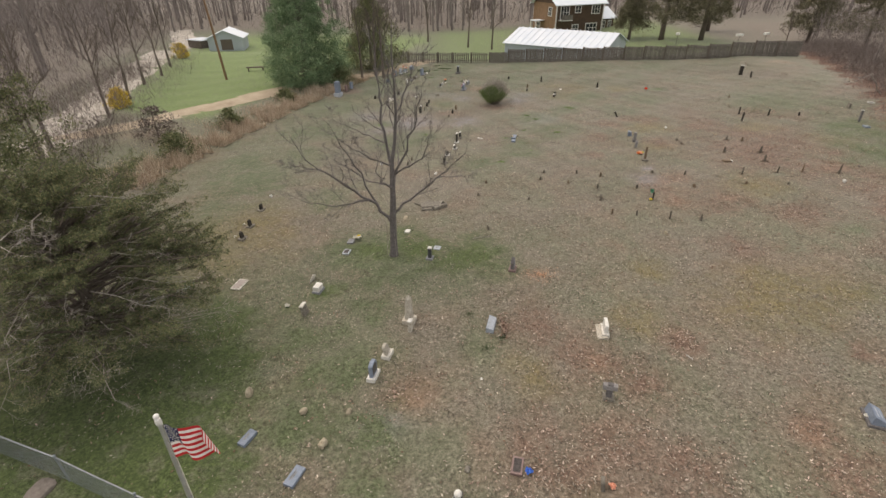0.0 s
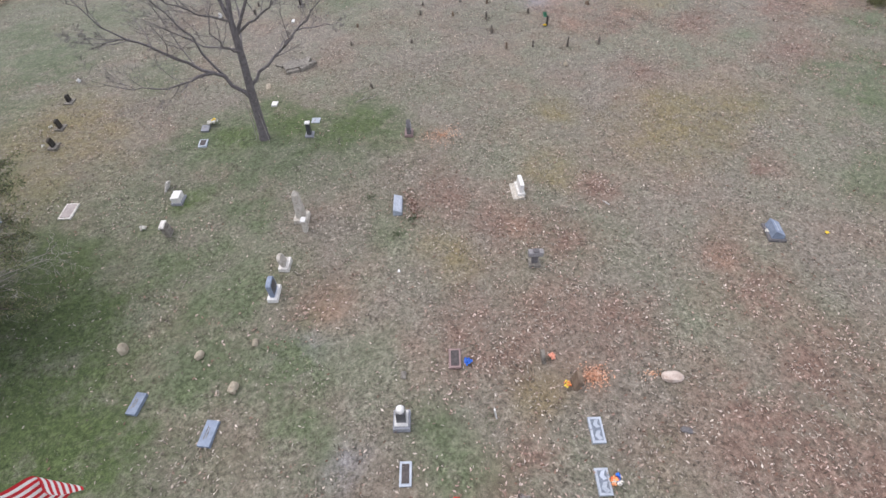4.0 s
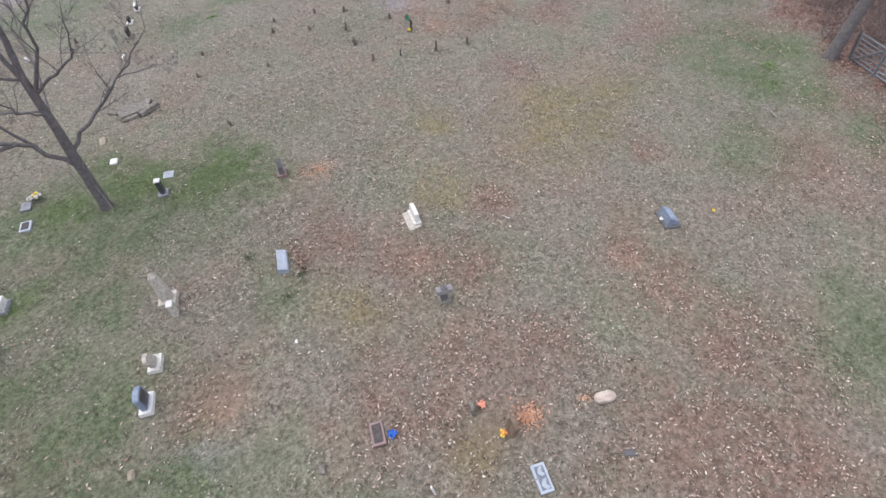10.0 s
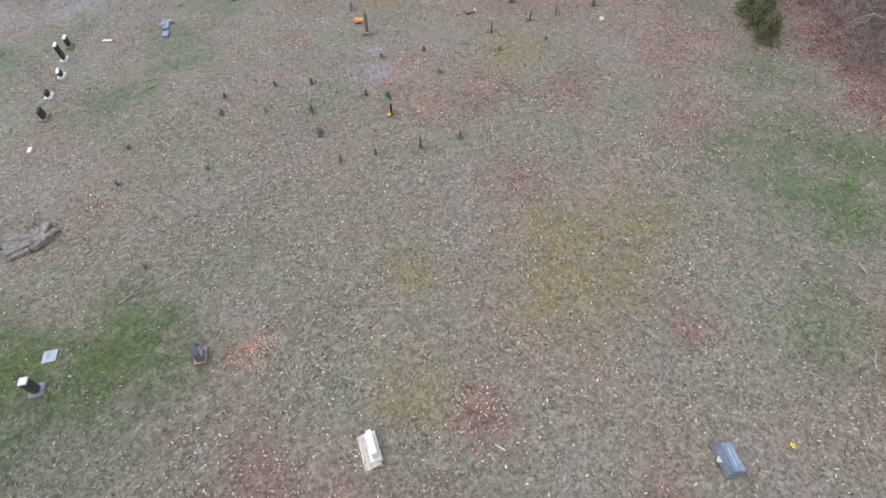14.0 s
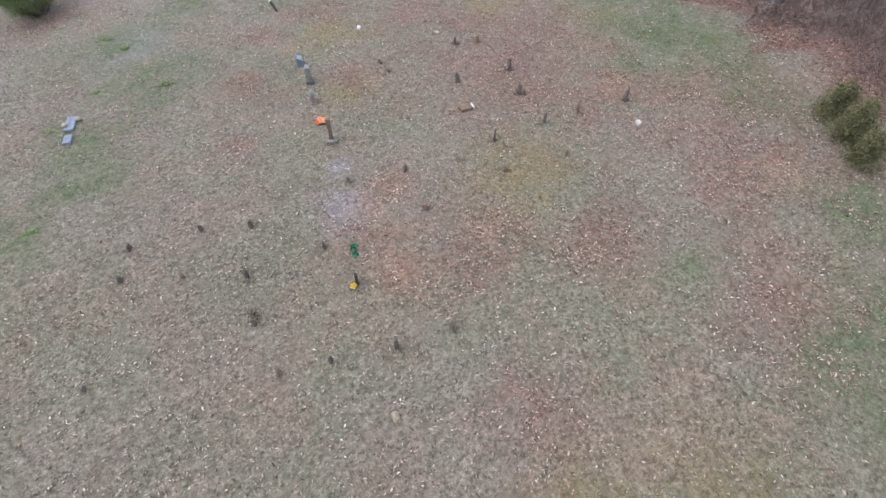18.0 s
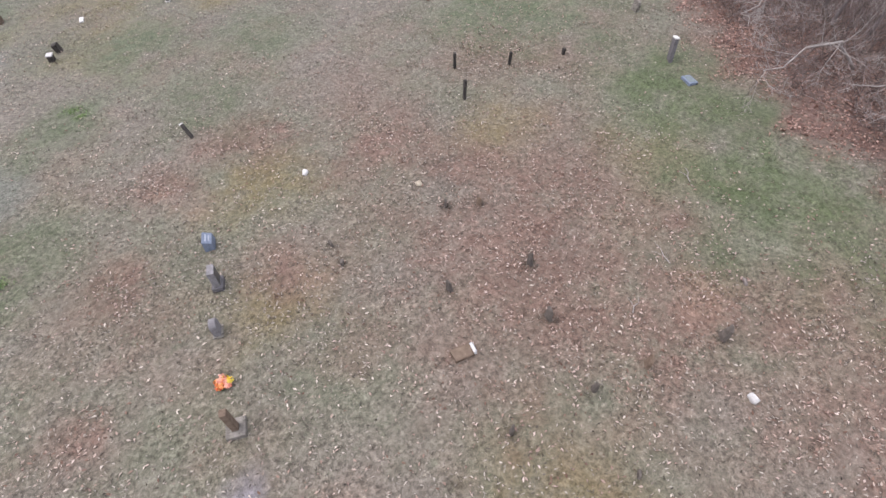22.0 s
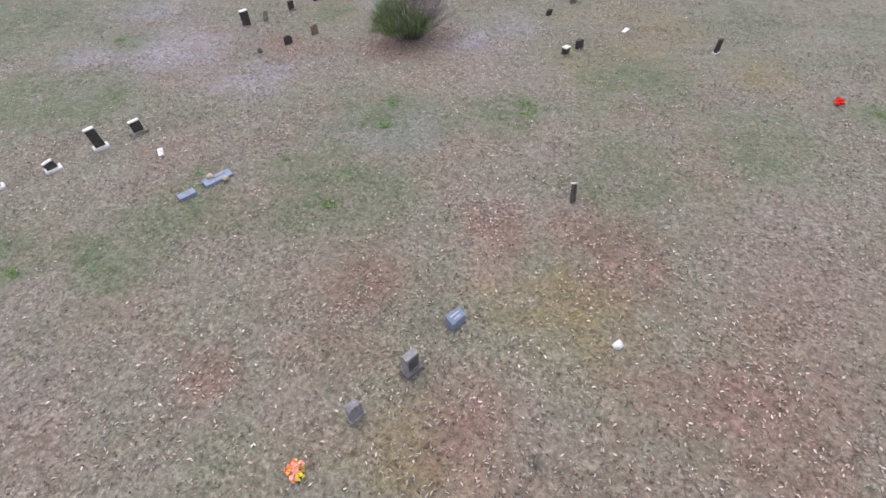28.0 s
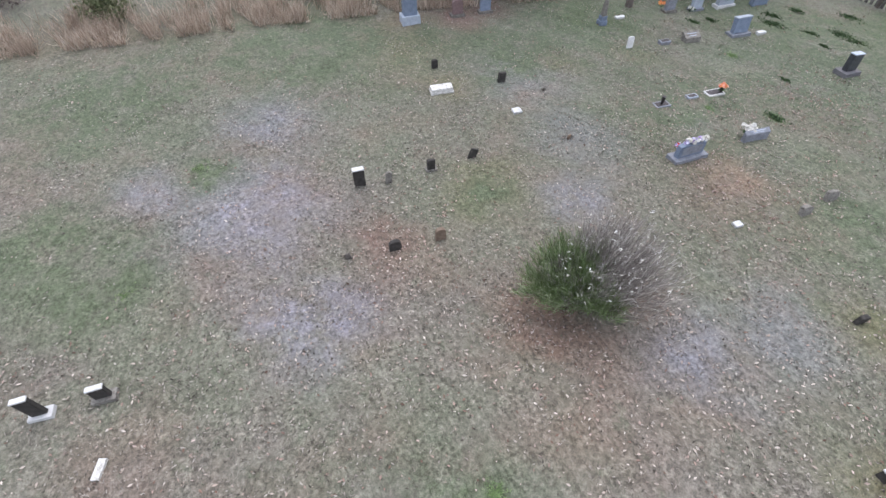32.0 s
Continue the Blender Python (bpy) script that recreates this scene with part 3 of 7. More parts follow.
col = ramp(gt, clump, [(0.30, (0.122, 0.108, 0.088)), (0.46, (0.163, 0.147, 0.122)), (0.58, (0.202, 0.184, 0.155)), (0.72, (0.265, 0.246, 0.210))])
col = mix(gt, calc(gt, "MULTIPLY", ramp(gt, patchy, [(0.42, (0, 0, 0)), (0.60, (1, 1, 1))]), 0.68), col, ramp(gt, clump, [(0.3, (0.090, 0.101, 0.066)), (0.7, (0.205, 0.218, 0.158))]))
col = mix(gt, calc(gt, "MULTIPLY", ramp(gt, noise_tex(gt, 0.31, 6, 0.62, pos), [(0.47, (0, 0, 0)), (0.66, (1, 1, 1))]), 0.5), col, ramp(gt, clump, [(0.3, (0.125, 0.086, 0.066)), (0.7, (0.275, 0.20, 0.162))]))
weedy = ramp(gt, noise_tex(gt, 1.7, 6, 0.7, pos), [(0.56, (0, 0, 0)), (0.68, (1, 1, 1))])
col = mix(gt, calc(gt, "MULTIPLY", weedy, 0.4), col, ramp(gt, grain, [(0.3, (0.062, 0.084, 0.050)), (0.7, (0.165, 0.195, 0.130))]))


def cover_mix(base, mask, strength, stops):
    edge = calc(gt, "MULTIPLY", mask, calc(gt, "MULTIPLY", ramp(gt, ragged, [(0.34, (0.15, 0.15, 0.15)), (0.58, (1, 1, 1))]), 1.3))
    hold = calc(gt, "MINIMUM", calc(gt, "MULTIPLY", edge, strength), 1.0)
    return mix(gt, hold, base, ramp(gt, clump, stops))


straw = ramp(gt, noise_tex(gt, 6.5, 5, 0.7, pos), [(0.56, (0, 0, 0)), (0.66, (1, 1, 1))])
col = mix(gt, calc(gt, "MULTIPLY", straw, 0.42), col, (0.37, 0.335, 0.275))
col = cover_mix(col, att["cover_b"][0], 0.75, [(0.3, (0.17, 0.165, 0.18)), (0.7, (0.31, 0.30, 0.345))])
col = cover_mix(col, att["cover_a"][2], 0.75, [(0.3, (0.125, 0.105, 0.05)), (0.7, (0.23, 0.195, 0.11))])
col = cover_mix(col, att["cover_a"][1], 0.8, [(0.3, (0.102, 0.066, 0.053)), (0.7, (0.255, 0.180, 0.146))])
col = cover_mix(col, att["cover_a"][0], 0.95, [(0.3, (0.062, 0.079, 0.044)), (0.7, (0.146, 0.172, 0.106))])
col = cover_mix(col, att["cover_b"][1], 0.42, [(0.3, (0.20, 0.125, 0.088)), (0.7, (0.37, 0.26, 0.195))])
col = cover_mix(col, att["cover_b"][2], 1.2, [(0.3, (0.096, 0.062, 0.052)), (0.7, (0.225, 0.148, 0.122))])
col = cover_mix(col, att["cover_c"][0], 1.3, [(0.3, (0.100, 0.158, 0.046)), (0.7, (0.185, 0.265, 0.092))])
# dense grass by the trees: its dark green has shade mixed in
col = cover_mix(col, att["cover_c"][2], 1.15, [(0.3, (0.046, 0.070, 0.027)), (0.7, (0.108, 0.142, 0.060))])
col = cover_mix(col, att["cover_c"][1], 1.2, [(0.3, (0.13, 0.108, 0.094)), (0.7, (0.24, 0.20, 0.175))])
col = mix(gt, ramp(gt, noise_tex(gt, 0.9, 4, 0.6, pos), [(0.35, (0.4, 0.4, 0.4)), (0.65, (0.85, 0.85, 0.85))]), col, ramp(gt, grain, [(0.36, (0.14, 0.14, 0.14)), (0.64, (0.86, 0.86, 0.86))]), "OVERLAY")
col = mix(gt, 0.6, col, ramp(gt, tiny, [(0.34, (0.16, 0.16, 0.16)), (0.68, (0.86, 0.86, 0.86))]), "OVERLAY")
gt.links.new(col, gb.inputs["Base Color"])
gb.inputs["Roughness"].default_value = 0.95
gb.inputs["Specular IOR Level"].default_value = 0.15
gb.inputs["Sheen Weight"].default_value, gb.inputs["Sheen Roughness"].default_value = 0.28, 0.4
bump(gt, gb, mix(gt, 0.6, clump, grain), 0.35, 0.03)

gme = mesh_from("ground", np.stack([X, Y, Z], 1), quads, GROUND, True)
side = np.clip((X + 26) / 14, 0, 1)
green = np.maximum(np.maximum(0.8 * cover(X, Y, GREEN_SOUTH), 1.1 * cover(X, Y, GREEN_WEST)), cover(X, Y, TUSSOCKS + GREEN_MORE))
green = np.maximum(np.maximum(green, 1.0 * cover(X, Y, GREEN_NORTH)), 0.72 * cover(X, Y, GREEN_EAST + GREEN_MID))
outer = np.clip((4.0 - 0.41 * X - Y) / 0.8, 0, 1) * np.clip((3 - X) / 4, 0, 1)
green = np.maximum(green, 0.8 * outer)
green = np.maximum(green, 0.5 * np.clip((-2.0 - X) / 3, 0, 1) * np.clip((21 - Y) / 4, 0, 1))
green = np.maximum(green, 1.2 * np.clip((Y - 44 - 0.25 * X) / 16, 0, 1) * (0.65 + 0.35 * np.sin(0.55 * X + 0.3 * Y) * np.sin(0.42 * Y - 0.2 * X)))
green = np.maximum(green, 0.5 * np.clip((-6 - X) / 5, 0, 1) * np.clip((Y - 24) / 5, 0, 1))
wild = np.maximum(np.clip((Y - 116) / 8, 0, 1), np.clip((-38 - X - 0.3 * (Y - 50)) / 4, 0, 1))
wild = np.maximum(wild, 0.7 * np.clip((X - 44) / 6, 0, 1) * np.clip((Y - 70) / 6, 0, 1))
for nm, chans in (("cover_c", (lawn(X, Y) * (1 - wild), wild, np.maximum(cover(X, Y, LUSH_SHADE), 0.42 * cover(X, Y, LUSH_SHADE_SOFT, 0.8)))), ("cover_a", (green, cover(X, Y, LEAFY + LEAFY_NORTH + LEAFY_MORE + DRIVE_SIDE + EDGE_LITTER), cover(X, Y, MOSSY + MOSSY_MORE))),
                  ("cover_b", (cover(X, Y, BLOOM + BLOOM_MORE), cover(X, Y, SOIL + SOIL_MORE), np.maximum(forest(X, Y) * (Y < 110), 0.9 * cover(X, Y, MOUNDS))))):
    layer = gme.attributes.new(nm, "FLOAT_COLOR", "POINT")
    layer.data.foreach_set("color", np.stack([*chans, np.ones_like(X)], 1).astype(np.float32).ravel())
ground = tagged(new("ground", gme), "rolling cemetery lawn of dormant grass and moss", "ground", kind="structure")

# ---- builders ----
SLOPE = 75  # the way that the rows of stones face: the long side of a marker, in degrees from x


def part(name, bm, material, parent, label="", smooth=False):
    me = bpy.data.meshes.new(name)
    bm.normal_update()
    bm.to_mesh(me)
    bm.free()
    me.materials.append(material)
    if smooth:
        for p in me.polygons:
            p.use_smooth = True
    ob = new(name, me)
    ob.parent = parent
    return tagged(ob, label)


def thing(name, x, y, rz=SLOPE, label="", category="", group="", tilt=(0, 0), sink=0.0):
    ob = new(name)
    ob.empty_display_size = 0.2
    ob.matrix_basis = pose(x, y, gz(x, y) - sink, tilt[0], tilt[1], rz)
    return tagged(ob, label, category, group)


def block(l, w, h, x=0, y=0, z=0, bevel=0.015, top=1.0, wobble=0.0):
    """A box on z, l by w by h, with rounded edges; top: the upper face's share of the lower; wobble: chipped corners."""
    bm = bmesh.new()
    bmesh.ops.create_cube(bm, size=1)
    for v in bm.verts:
        k = top if v.co.z > 0 else 1.0
        v.co = Vector((x + v.co.x * l * k, y + v.co.y * w * k, z + (v.co.z + 0.5) * h))
    if bevel:
        bmesh.ops.bevel(bm, geom=bm.edges[:], offset=min(bevel, 0.3 * min(l, w, h)), segments=2, affect="EDGES", profile=0.6)
    if wobble:
        for v in bm.verts:
            v.co += Vector([random.uniform(-wobble, wobble) for _ in range(3)])
    return bm


def profile(points, depth, y=0.0, bevel=0.012):
    """A plate: an outline in x and z, thick along y."""
    bm = bmesh.new()
    a = [bm.verts.new((px, y - depth / 2, pz)) for px, pz in points]
    face = bm.faces.new(a)
    out = bmesh.ops.extrude_face_region(bm, geom=[face])
    for v in out["geom"]:
        if isinstance(v, bmesh.types.BMVert):
            v.co.y += depth
    bmesh.ops.recalc_face_normals(bm, faces=bm.faces[:])
    if bevel:
        rim = [e for e in bm.edges if abs(e.verts[0].co.y - e.verts[1].co.y) < 1e-6]
        bmesh.ops.bevel(bm, geom=rim, offset=bevel, segments=2, affect="EDGES")
    return bm


def arch(w, h, rise, z=0.0, steps=10):
    """An outline of a tablet w wide and h high, with a curved head."""
    pts = [(-w / 2, z), (w / 2, z)]
    for i in range(steps + 1):
        a = math.pi * i / steps
        pts.append((w / 2 * math.cos(a), z + h - rise + rise * math.sin(a)))
    return pts


def shard(l, w, h, seed, cuts=2, rough=0.22, point=0.6):
    """A rough stone standing on z."""
    r = random.Random(seed)
    bm = bmesh.new()
    bmesh.ops.create_icosphere(bm, subdivisions=cuts, radius=0.5)
    off = Vector((seed * 1.7, seed * 0.9, seed * 0.3))
    for v in bm.verts:
        d = 1 + rough * noise.noise(v.co * 2.3 + off) * 2 + rough * 0.5 * noise.noise(v.co * 6 + off)
        c = v.co * d
        k = 1 - (1 - point) * max(0, c.z) * 1.2
        v.co = Vector((max(-0.42, min(0.42, c.x)) * l * 1.15 * k, max(-0.38, min(0.38, c.y)) * w * 1.2 * k, (c.z + 0.42) * h))
    bmesh.ops.rotate(bm, verts=bm.verts[:], cent=(0, 0, 0), matrix=Matrix.Rotation(r.uniform(-0.12, 0.12), 3, "Y"))
    return bm


def splinter(l, w, h, seed):
    """A thin rough upright stone with a broken, slanting head, its foot below z."""
    r = random.Random(seed)
    slant = r.uniform(-0.28, 0.28) * h
    outline = [(-0.5, -0.3), (-0.2, -0.5), (0.25, -0.45), (0.5, -0.15), (0.45, 0.35), (0.1, 0.5), (-0.35, 0.42)]
    bm = bmesh.new()
    rings = []
    for k, z in enumerate((-0.12, 0.02, 0.35, 0.7, 0.93, 1.0)):
        size = (1.12, 1.1, 1.0, 0.92, 0.78, 0.42)[k]
        rings.append([bm.verts.new((x * l * size * r.uniform(0.88, 1.1), y * w * size * r.uniform(0.85, 1.15),
                                    z * h + (x * slant * z * z + r.uniform(-0.03, 0.03) * h if z > 0.5 else 0))) for x, y in outline])
    for lower, upper in zip(rings, rings[1:]):
        for k in range(7):
            bm.faces.new((lower[k], lower[(k + 1) % 7], upper[(k + 1) % 7], upper[k]))
    bm.faces.new(rings[-1])
    return bm


def tube(bm, pts, radii, sides=6, cap=True):
    """A tapered tube along a line of points."""
    rings = []
    up = Vector((0.31, 0.17, 0.93))
    for i, p in enumerate(pts):
        p = Vector(p)
        d = Vector(pts[min(i + 1, len(pts) - 1)]) - Vector(pts[max(i - 1, 0)])
        d.normalize()
        a = d.cross(up if abs(d.dot(up)) < 0.97 else Vector((1, 0, 0))).normalized()
        b = d.cross(a)
        rings.append([bm.verts.new(p + (a * math.cos(2 * math.pi * k / sides) + b * math.sin(2 * math.pi * k / sides)) * radii[i]) for k in range(sides)])
    for lo, hi in zip(rings, rings[1:]):
        for k in range(sides):
            bm.faces.new((lo[k], lo[(k + 1) % sides], hi[(k + 1) % sides], hi[k]))
    if cap:
        bm.faces.new(rings[0][::-1])
        bm.faces.new(rings[-1])
    return bm


def rod(pts, radius, sides=8):
    return tube(bmesh.new(), pts, [radius] * len(pts), sides)


def petals(n, radius, size, seed, z=0.0, squash=0.8):
    """A cluster of small cupped petals round a centre."""
    r = random.Random(seed)
    bm = bmesh.new()
    for _ in range(n):
        d = Vector((r.gauss(0, 1), r.gauss(0, 1), abs(r.gauss(0, 1)))).normalized()
        c = Vector((0, 0, z)) + Vector((d.x, d.y, d.z * squash)) * radius * r.uniform(0.6, 1)
        a = d.orthogonal().normalized()
        a.rotate(Matrix.Rotation(r.uniform(0, 6.28), 3, d))
        b = d.cross(a)
        s = size * r.uniform(0.6, 1.1)
        vs = [bm.verts.new(c + a * s * i + b * s * j + d * s * 0.4 * k) for i, j, k in ((-1, -0.6, 1), (0, -0.9, 0), (1, -0.6, 1), (1, 0.6, 1), (0, 0.9, 0), (-1, 0.6, 1))]
        bm.faces.new((vs[0], vs[1], vs[4], vs[5]))
        bm.faces.new((vs[1], vs[2], vs[3], vs[4]))
    return bm


def bouquet(x, y, colors, size, label, seed, z=0.0, vase=None):
    """Cut or cloth flowers in tight heads over dark leaves."""
    ob = thing("flower_bouquet", x, y, seed * 40, label, "flowers", "grave flowers")
    ob.location.z += z
    if vase:
        bm = bmesh.new()
        tube(bm, [(0, 0, -0.02), (0, 0, 0.10), (0, 0, 0.18)], [0.05, 0.06, 0.075], 10)
        part("vase", bm, vase, ob)
    lift = 0.18 if vase else 0.05
    part("leaves", petals(10, size * 0.6, size * 0.22, seed + 50, lift * 0.6), STEM, ob)
    r = random.Random(seed)
    for i in range(11):
        a, d = i * 2.4 + r.uniform(-0.4, 0.4), size * 0.72 * math.sqrt(i / 11)
        bm = petals(11, size * 0.28, size * 0.2, seed * 31 + i, lift + size * r.uniform(0.25, 0.6))
        bmesh.ops.translate(bm, verts=bm.verts[:], vec=(d * math.cos(a), d * math.sin(a), 0))
        part("blossom", bm, colors[i % len(colors)], ob)
    return ob

# ---- gravestones ----
def flat_marker(x, y, l, w, label, stone=PALE_GRANITE, plaque=BRONZE, rz=SLOPE, rise=0.05, scroll=True, lines=0):
    """A low slab flush in the lawn with a metal plate let into its top."""
    ob = thing("flat_grave_marker", x, y, rz, label, "grave marker", "flat grave markers")
    part("slab", block(l, w, rise + 0.12, z=-0.12, bevel=0.012, wobble=0.002), stone, ob)
    if plaque:
        bm = block(l - 0.12, w - 0.11, 0.012, z=rise + 0.001, bevel=0.005)
        plate = part("plaque", bm, plaque, ob)
        if scroll:
            for i, (dx, s) in enumerate(((-0.27, 1.7), (0.27, 1.5))):
                bm = profile([(-0.07 * s, 0), (-0.02, -0.05 * s), (0.06 * s, -0.02), (0.07 * s, 0.05 * s), (0, 0.03), (-0.05 * s, 0.06 * s)], 0.008, bevel=0.003)
                bmesh.ops.rotate(bm, verts=bm.verts[:], cent=(0, 0, 0), matrix=Matrix.Rotation(radians(90), 3, "X"))
                bmesh.ops.translate(bm, verts=bm.verts[:], vec=(dx * (l - 0.12), 0, rise + 0.018))
                part("ornament", bm, PALE_GRANITE, plate)
    for i in range(lines):
        part("inscription_line", block((l - 0.25) * (0.9 - 0.2 * (i % 2)), 0.018, 0.006, y=0.05 - 0.05 * i, z=rise, bevel=0), OLD_STONE, ob)
    return ob


def wedge_marker(x, y, l, w, low, high, label, stone, rz=SLOPE, name="pillow_grave_marker", lines=2):
    """A pillow or slant stone: its top falls from the back edge to the front."""
    ob = thing(name, x, y, rz, label, "grave marker", "slanted grave markers")
    bm = bmesh.new()
    bmesh.ops.create_cube(bm, size=1)
    for v in bm.verts:
        h = (high if v.co.y > 0 else low) if v.co.z > 0 else -0.1
        v.co = Vector((v.co.x * l, v.co.y * w * (0.86 if v.co.z > 0 else 1), h))
    bmesh.ops.bevel(bm, geom=bm.edges[:], offset=0.012, segments=2, affect="EDGES")
    body = part("body", bm, stone, ob)
    a = math.atan2(high - low, w * 0.86)
    for i in range(lines):
        bm = block(l * (0.62 - 0.15 * i), 0.035, 0.006, bevel=0)
        bmesh.ops.rotate(bm, verts=bm.verts[:], cent=(0, 0, 0), matrix=Matrix.Rotation(a, 3, "X"))
        f = 0.12 - 0.28 * i
        bmesh.ops.translate(bm, verts=bm.verts[:], vec=(0, f * w, (low + high) / 2 + f * (high - low) / 0.86 + 0.001))
        part("inscription_line", bm, PALE_GRANITE, body)
    return ob


def tablet(x, y, l, d, h, label, stone, base=None, base_stone=None, head=0.12, rz=SLOPE, tilt=(0, 0), tiers=1, plinth=None, panel=None, lip=0.1, name="headstone", cap=None, cap_size=1.04):
    """An upright headstone: a plate with a curved or square head on one or two base blocks."""
    ob = thing(name, x, y, rz, label, "headstone", "upright headstones")
    z = 0.0
    low = base or 0.0
    if base:
        for i in range(tiers):
            k = 1 - 0.16 * i
            bm = block((l + 2 * lip) * k, (d + 2 * lip) * k, low + (0.1 if i == 0 else 0), z=z - (0.1 if i == 0 else 0), bevel=0.015, top=0.97, wobble=0.003)
            part("base", bm, base_stone or stone, ob)
            z += low
    if plinth:
        part("plinth", block(l * 1.15, d * 1.4, plinth, z=z, bevel=0.01), base_stone or stone, ob)
        z += plinth
    z0 = z - 0.004 if z else -0.1
    hh = h - z0
    pts = arch(l, hh, head, z0) if head > 0.01 else [(-l / 2, z0), (l / 2, z0), (l / 2, z0 + hh), (-l / 2, z0 + hh)]
    bm = profile(pts, d, bevel=0.01)
    if tilt != (0, 0):
        bmesh.ops.rotate(bm, verts=bm.verts[:], cent=(0, 0, z0), matrix=Euler((radians(tilt[0]), radians(tilt[1]), 0)).to_matrix())
    plate = part("tablet", bm, stone, ob)
    if panel:
        bm = profile(arch(l * 0.78, hh * 0.72, min(head, 0.06), z0 + hh * 0.14), d + 0.012, bevel=0.004)
        if tilt != (0, 0):
            bmesh.ops.rotate(bm, verts=bm.verts[:], cent=(0, 0, z0), matrix=Euler((radians(tilt[0]), radians(tilt[1]), 0)).to_matrix())
        part("inscribed_face", bm, panel, plate)
    if cap:
        bm = block(l * cap_size, d * cap_size * 1.12, 0.05, z=h - 0.015, bevel=0.015)
        if tilt != (0, 0):
            bmesh.ops.rotate(bm, verts=bm.verts[:], cent=(0, 0, z0), matrix=Euler((radians(tilt[0]), radians(tilt[1]), 0)).to_matrix())
        part("cap", bm, cap, plate)
    return ob


def field_stone(x, y, l, w, h, stone, label, seed, rz=None, name="field_stone", group="rough field stones", tilt=(0, 0), point=0.6):
    ob = new(name, None)
    bpy.data.objects.remove(ob)
    me = bpy.data.meshes.new(name)
    bm = shard(l, w, h, seed, 2, 0.22, point)
    bm.to_mesh(me)
    bm.free()
    me.materials.append(stone)
    ob = new(name, me)
    ob.matrix_basis = pose(x, y, gz(x, y) - 0.04, tilt[0], tilt[1], SLOPE + (seed * 13) % 30 - 15 if rz is None else rz)
    return tagged(ob, label, "stone", group)


# flat markers in the lawn by the flagpole
flat_marker(4.6, 5.83, 0.62, 0.32, "flat pale granite grave marker with a grey plaque and pale scrollwork", plaque=PLAQUE)
flat_marker(4.2, 4.76, 0.58, 0.31, "flat pale granite grave marker with a grey bronze plaque beside flowers", plaque=PLAQUE)
flat_marker(0.03, 6.17, 0.54, 0.28, "flat granite grave marker framing a dark bronze plaque", scroll=False)
flat_marker(1.94, 8.57, 0.56, 0.32, "red-brown granite flat marker with a dark bronze plaque", stone=RED_GRANITE, scroll=False, rise=0.07)
flat_marker(-5.93, 9.61, 0.56, 0.26, "low blue-grey granite grave marker in thin grass", stone=BLUE_GRANITE, plaque=None, lines=2, rise=0.09, rz=66)
flat_marker(-4.22, 8.35, 0.62, 0.30, "low blue-grey granite grave marker with worn lettering", stone=BLUE_GRANITE, plaque=None, lines=2, rise=0.1, rz=68)
flat_marker(-8.86, 17.45, 0.75, 0.42, "broad pinkish flat ledger stone with a pale rim", stone=MARBLE, plaque=LEDGER, scroll=False, rz=78, rise=0.03)
flat_marker(-11.08, 17.15, 0.85, 0.4, "pale blue granite flat marker under the cedar's branches", stone=PALE_GRANITE, plaque=BRONZE_PALE, rz=84)
flat_marker(-4.64, 20.12, 0.45, 0.32, "small flat marker with a pale rim and dark plaque", stone=PALE_GRANITE, scroll=False, rz=80)
flat_marker(-4.58, 21.13, 0.42, 0.3, "small grey flat marker beside a yellow bouquet", stone=GRANITE, plaque=None, rz=80, lines=1)
flat_marker(-0.28, 20.38, 0.36, 0.34, "square pale stone marker lying in green grass", stone=PALE_GRANITE, plaque=None, lines=2)
flat_marker(-1.81, 22.13, 0.32, 0.24, "small white stone marker half sunk in grass", stone=WHITE_STONE, plaque=None)
flat_marker(-0.37, 29.96, 0.3, 0.14, "narrow white marker stone lying flat in the lawn", stone=WHITE_STONE, plaque=None)
flat_marker(30.8, 34.38, 0.5, 0.34, "bluish granite flat marker near the leaf litter", stone=BLUE_GRANITE, plaque=BRONZE_PALE, scroll=False, rise=0.1)
flat_marker(3.12, 37.1, 0.42, 0.16, "narrow pale footstone lying in the lawn", stone=MARBLE, plaque=None, rz=150)
flat_marker(5.59, 36.19, 0.48, 0.27, "small blue-grey granite flat marker", stone=BLUE_GRANITE, plaque=None, lines=1, rise=0.1)
flat_marker(5.77, 37.17, 0.86, 0.34, "long blue-grey granite flat marker with two rocks on it", stone=BLUE_GRANITE, plaque=None, lines=2, rise=0.1)
flat_marker(12.97, 53.29, 0.46, 0.17, "narrow white stone lying flat in the lawn", stone=WHITE_STONE, plaque=None, rz=85)
flat_marker(-2.42, 51.96, 0.34, 0.3, "small square white marker stone", stone=WHITE_STONE, plaque=None)
flat_marker(5.67, 53.72, 0.26, 0.2, "small white stone block by the broom bush", stone=WHITE_STONE, plaque=None, rise=0.1)
flat_marker(-6.08, 61.13, 0.45, 0.18, "long white footstone lying in green grass", stone=WHITE_STONE, plaque=None, rise=0.1)
flat_marker(-1.57, 65.69, 0.42, 0.22, "low white grave marker beside a large headstone", stone=WHITE_STONE, plaque=None, rise=0.14)
flat_marker(0.61, 59.42, 0.74, 0.4, "white-rimmed flat marker with a dark plaque", stone=WHITE_STONE, plaque=BRONZE, scroll=False)
flat_marker(0.33, 58.43, 0.45, 0.26, "small grey and white flat marker", stone=PALE_GRANITE, plaque=BRONZE, scroll=False)
flat_marker(0.11, 56.94, 0.62, 0.36, "flat granite marker with dark plaque and metal vase", stone=GRANITE, plaque=BRONZE, scroll=False)
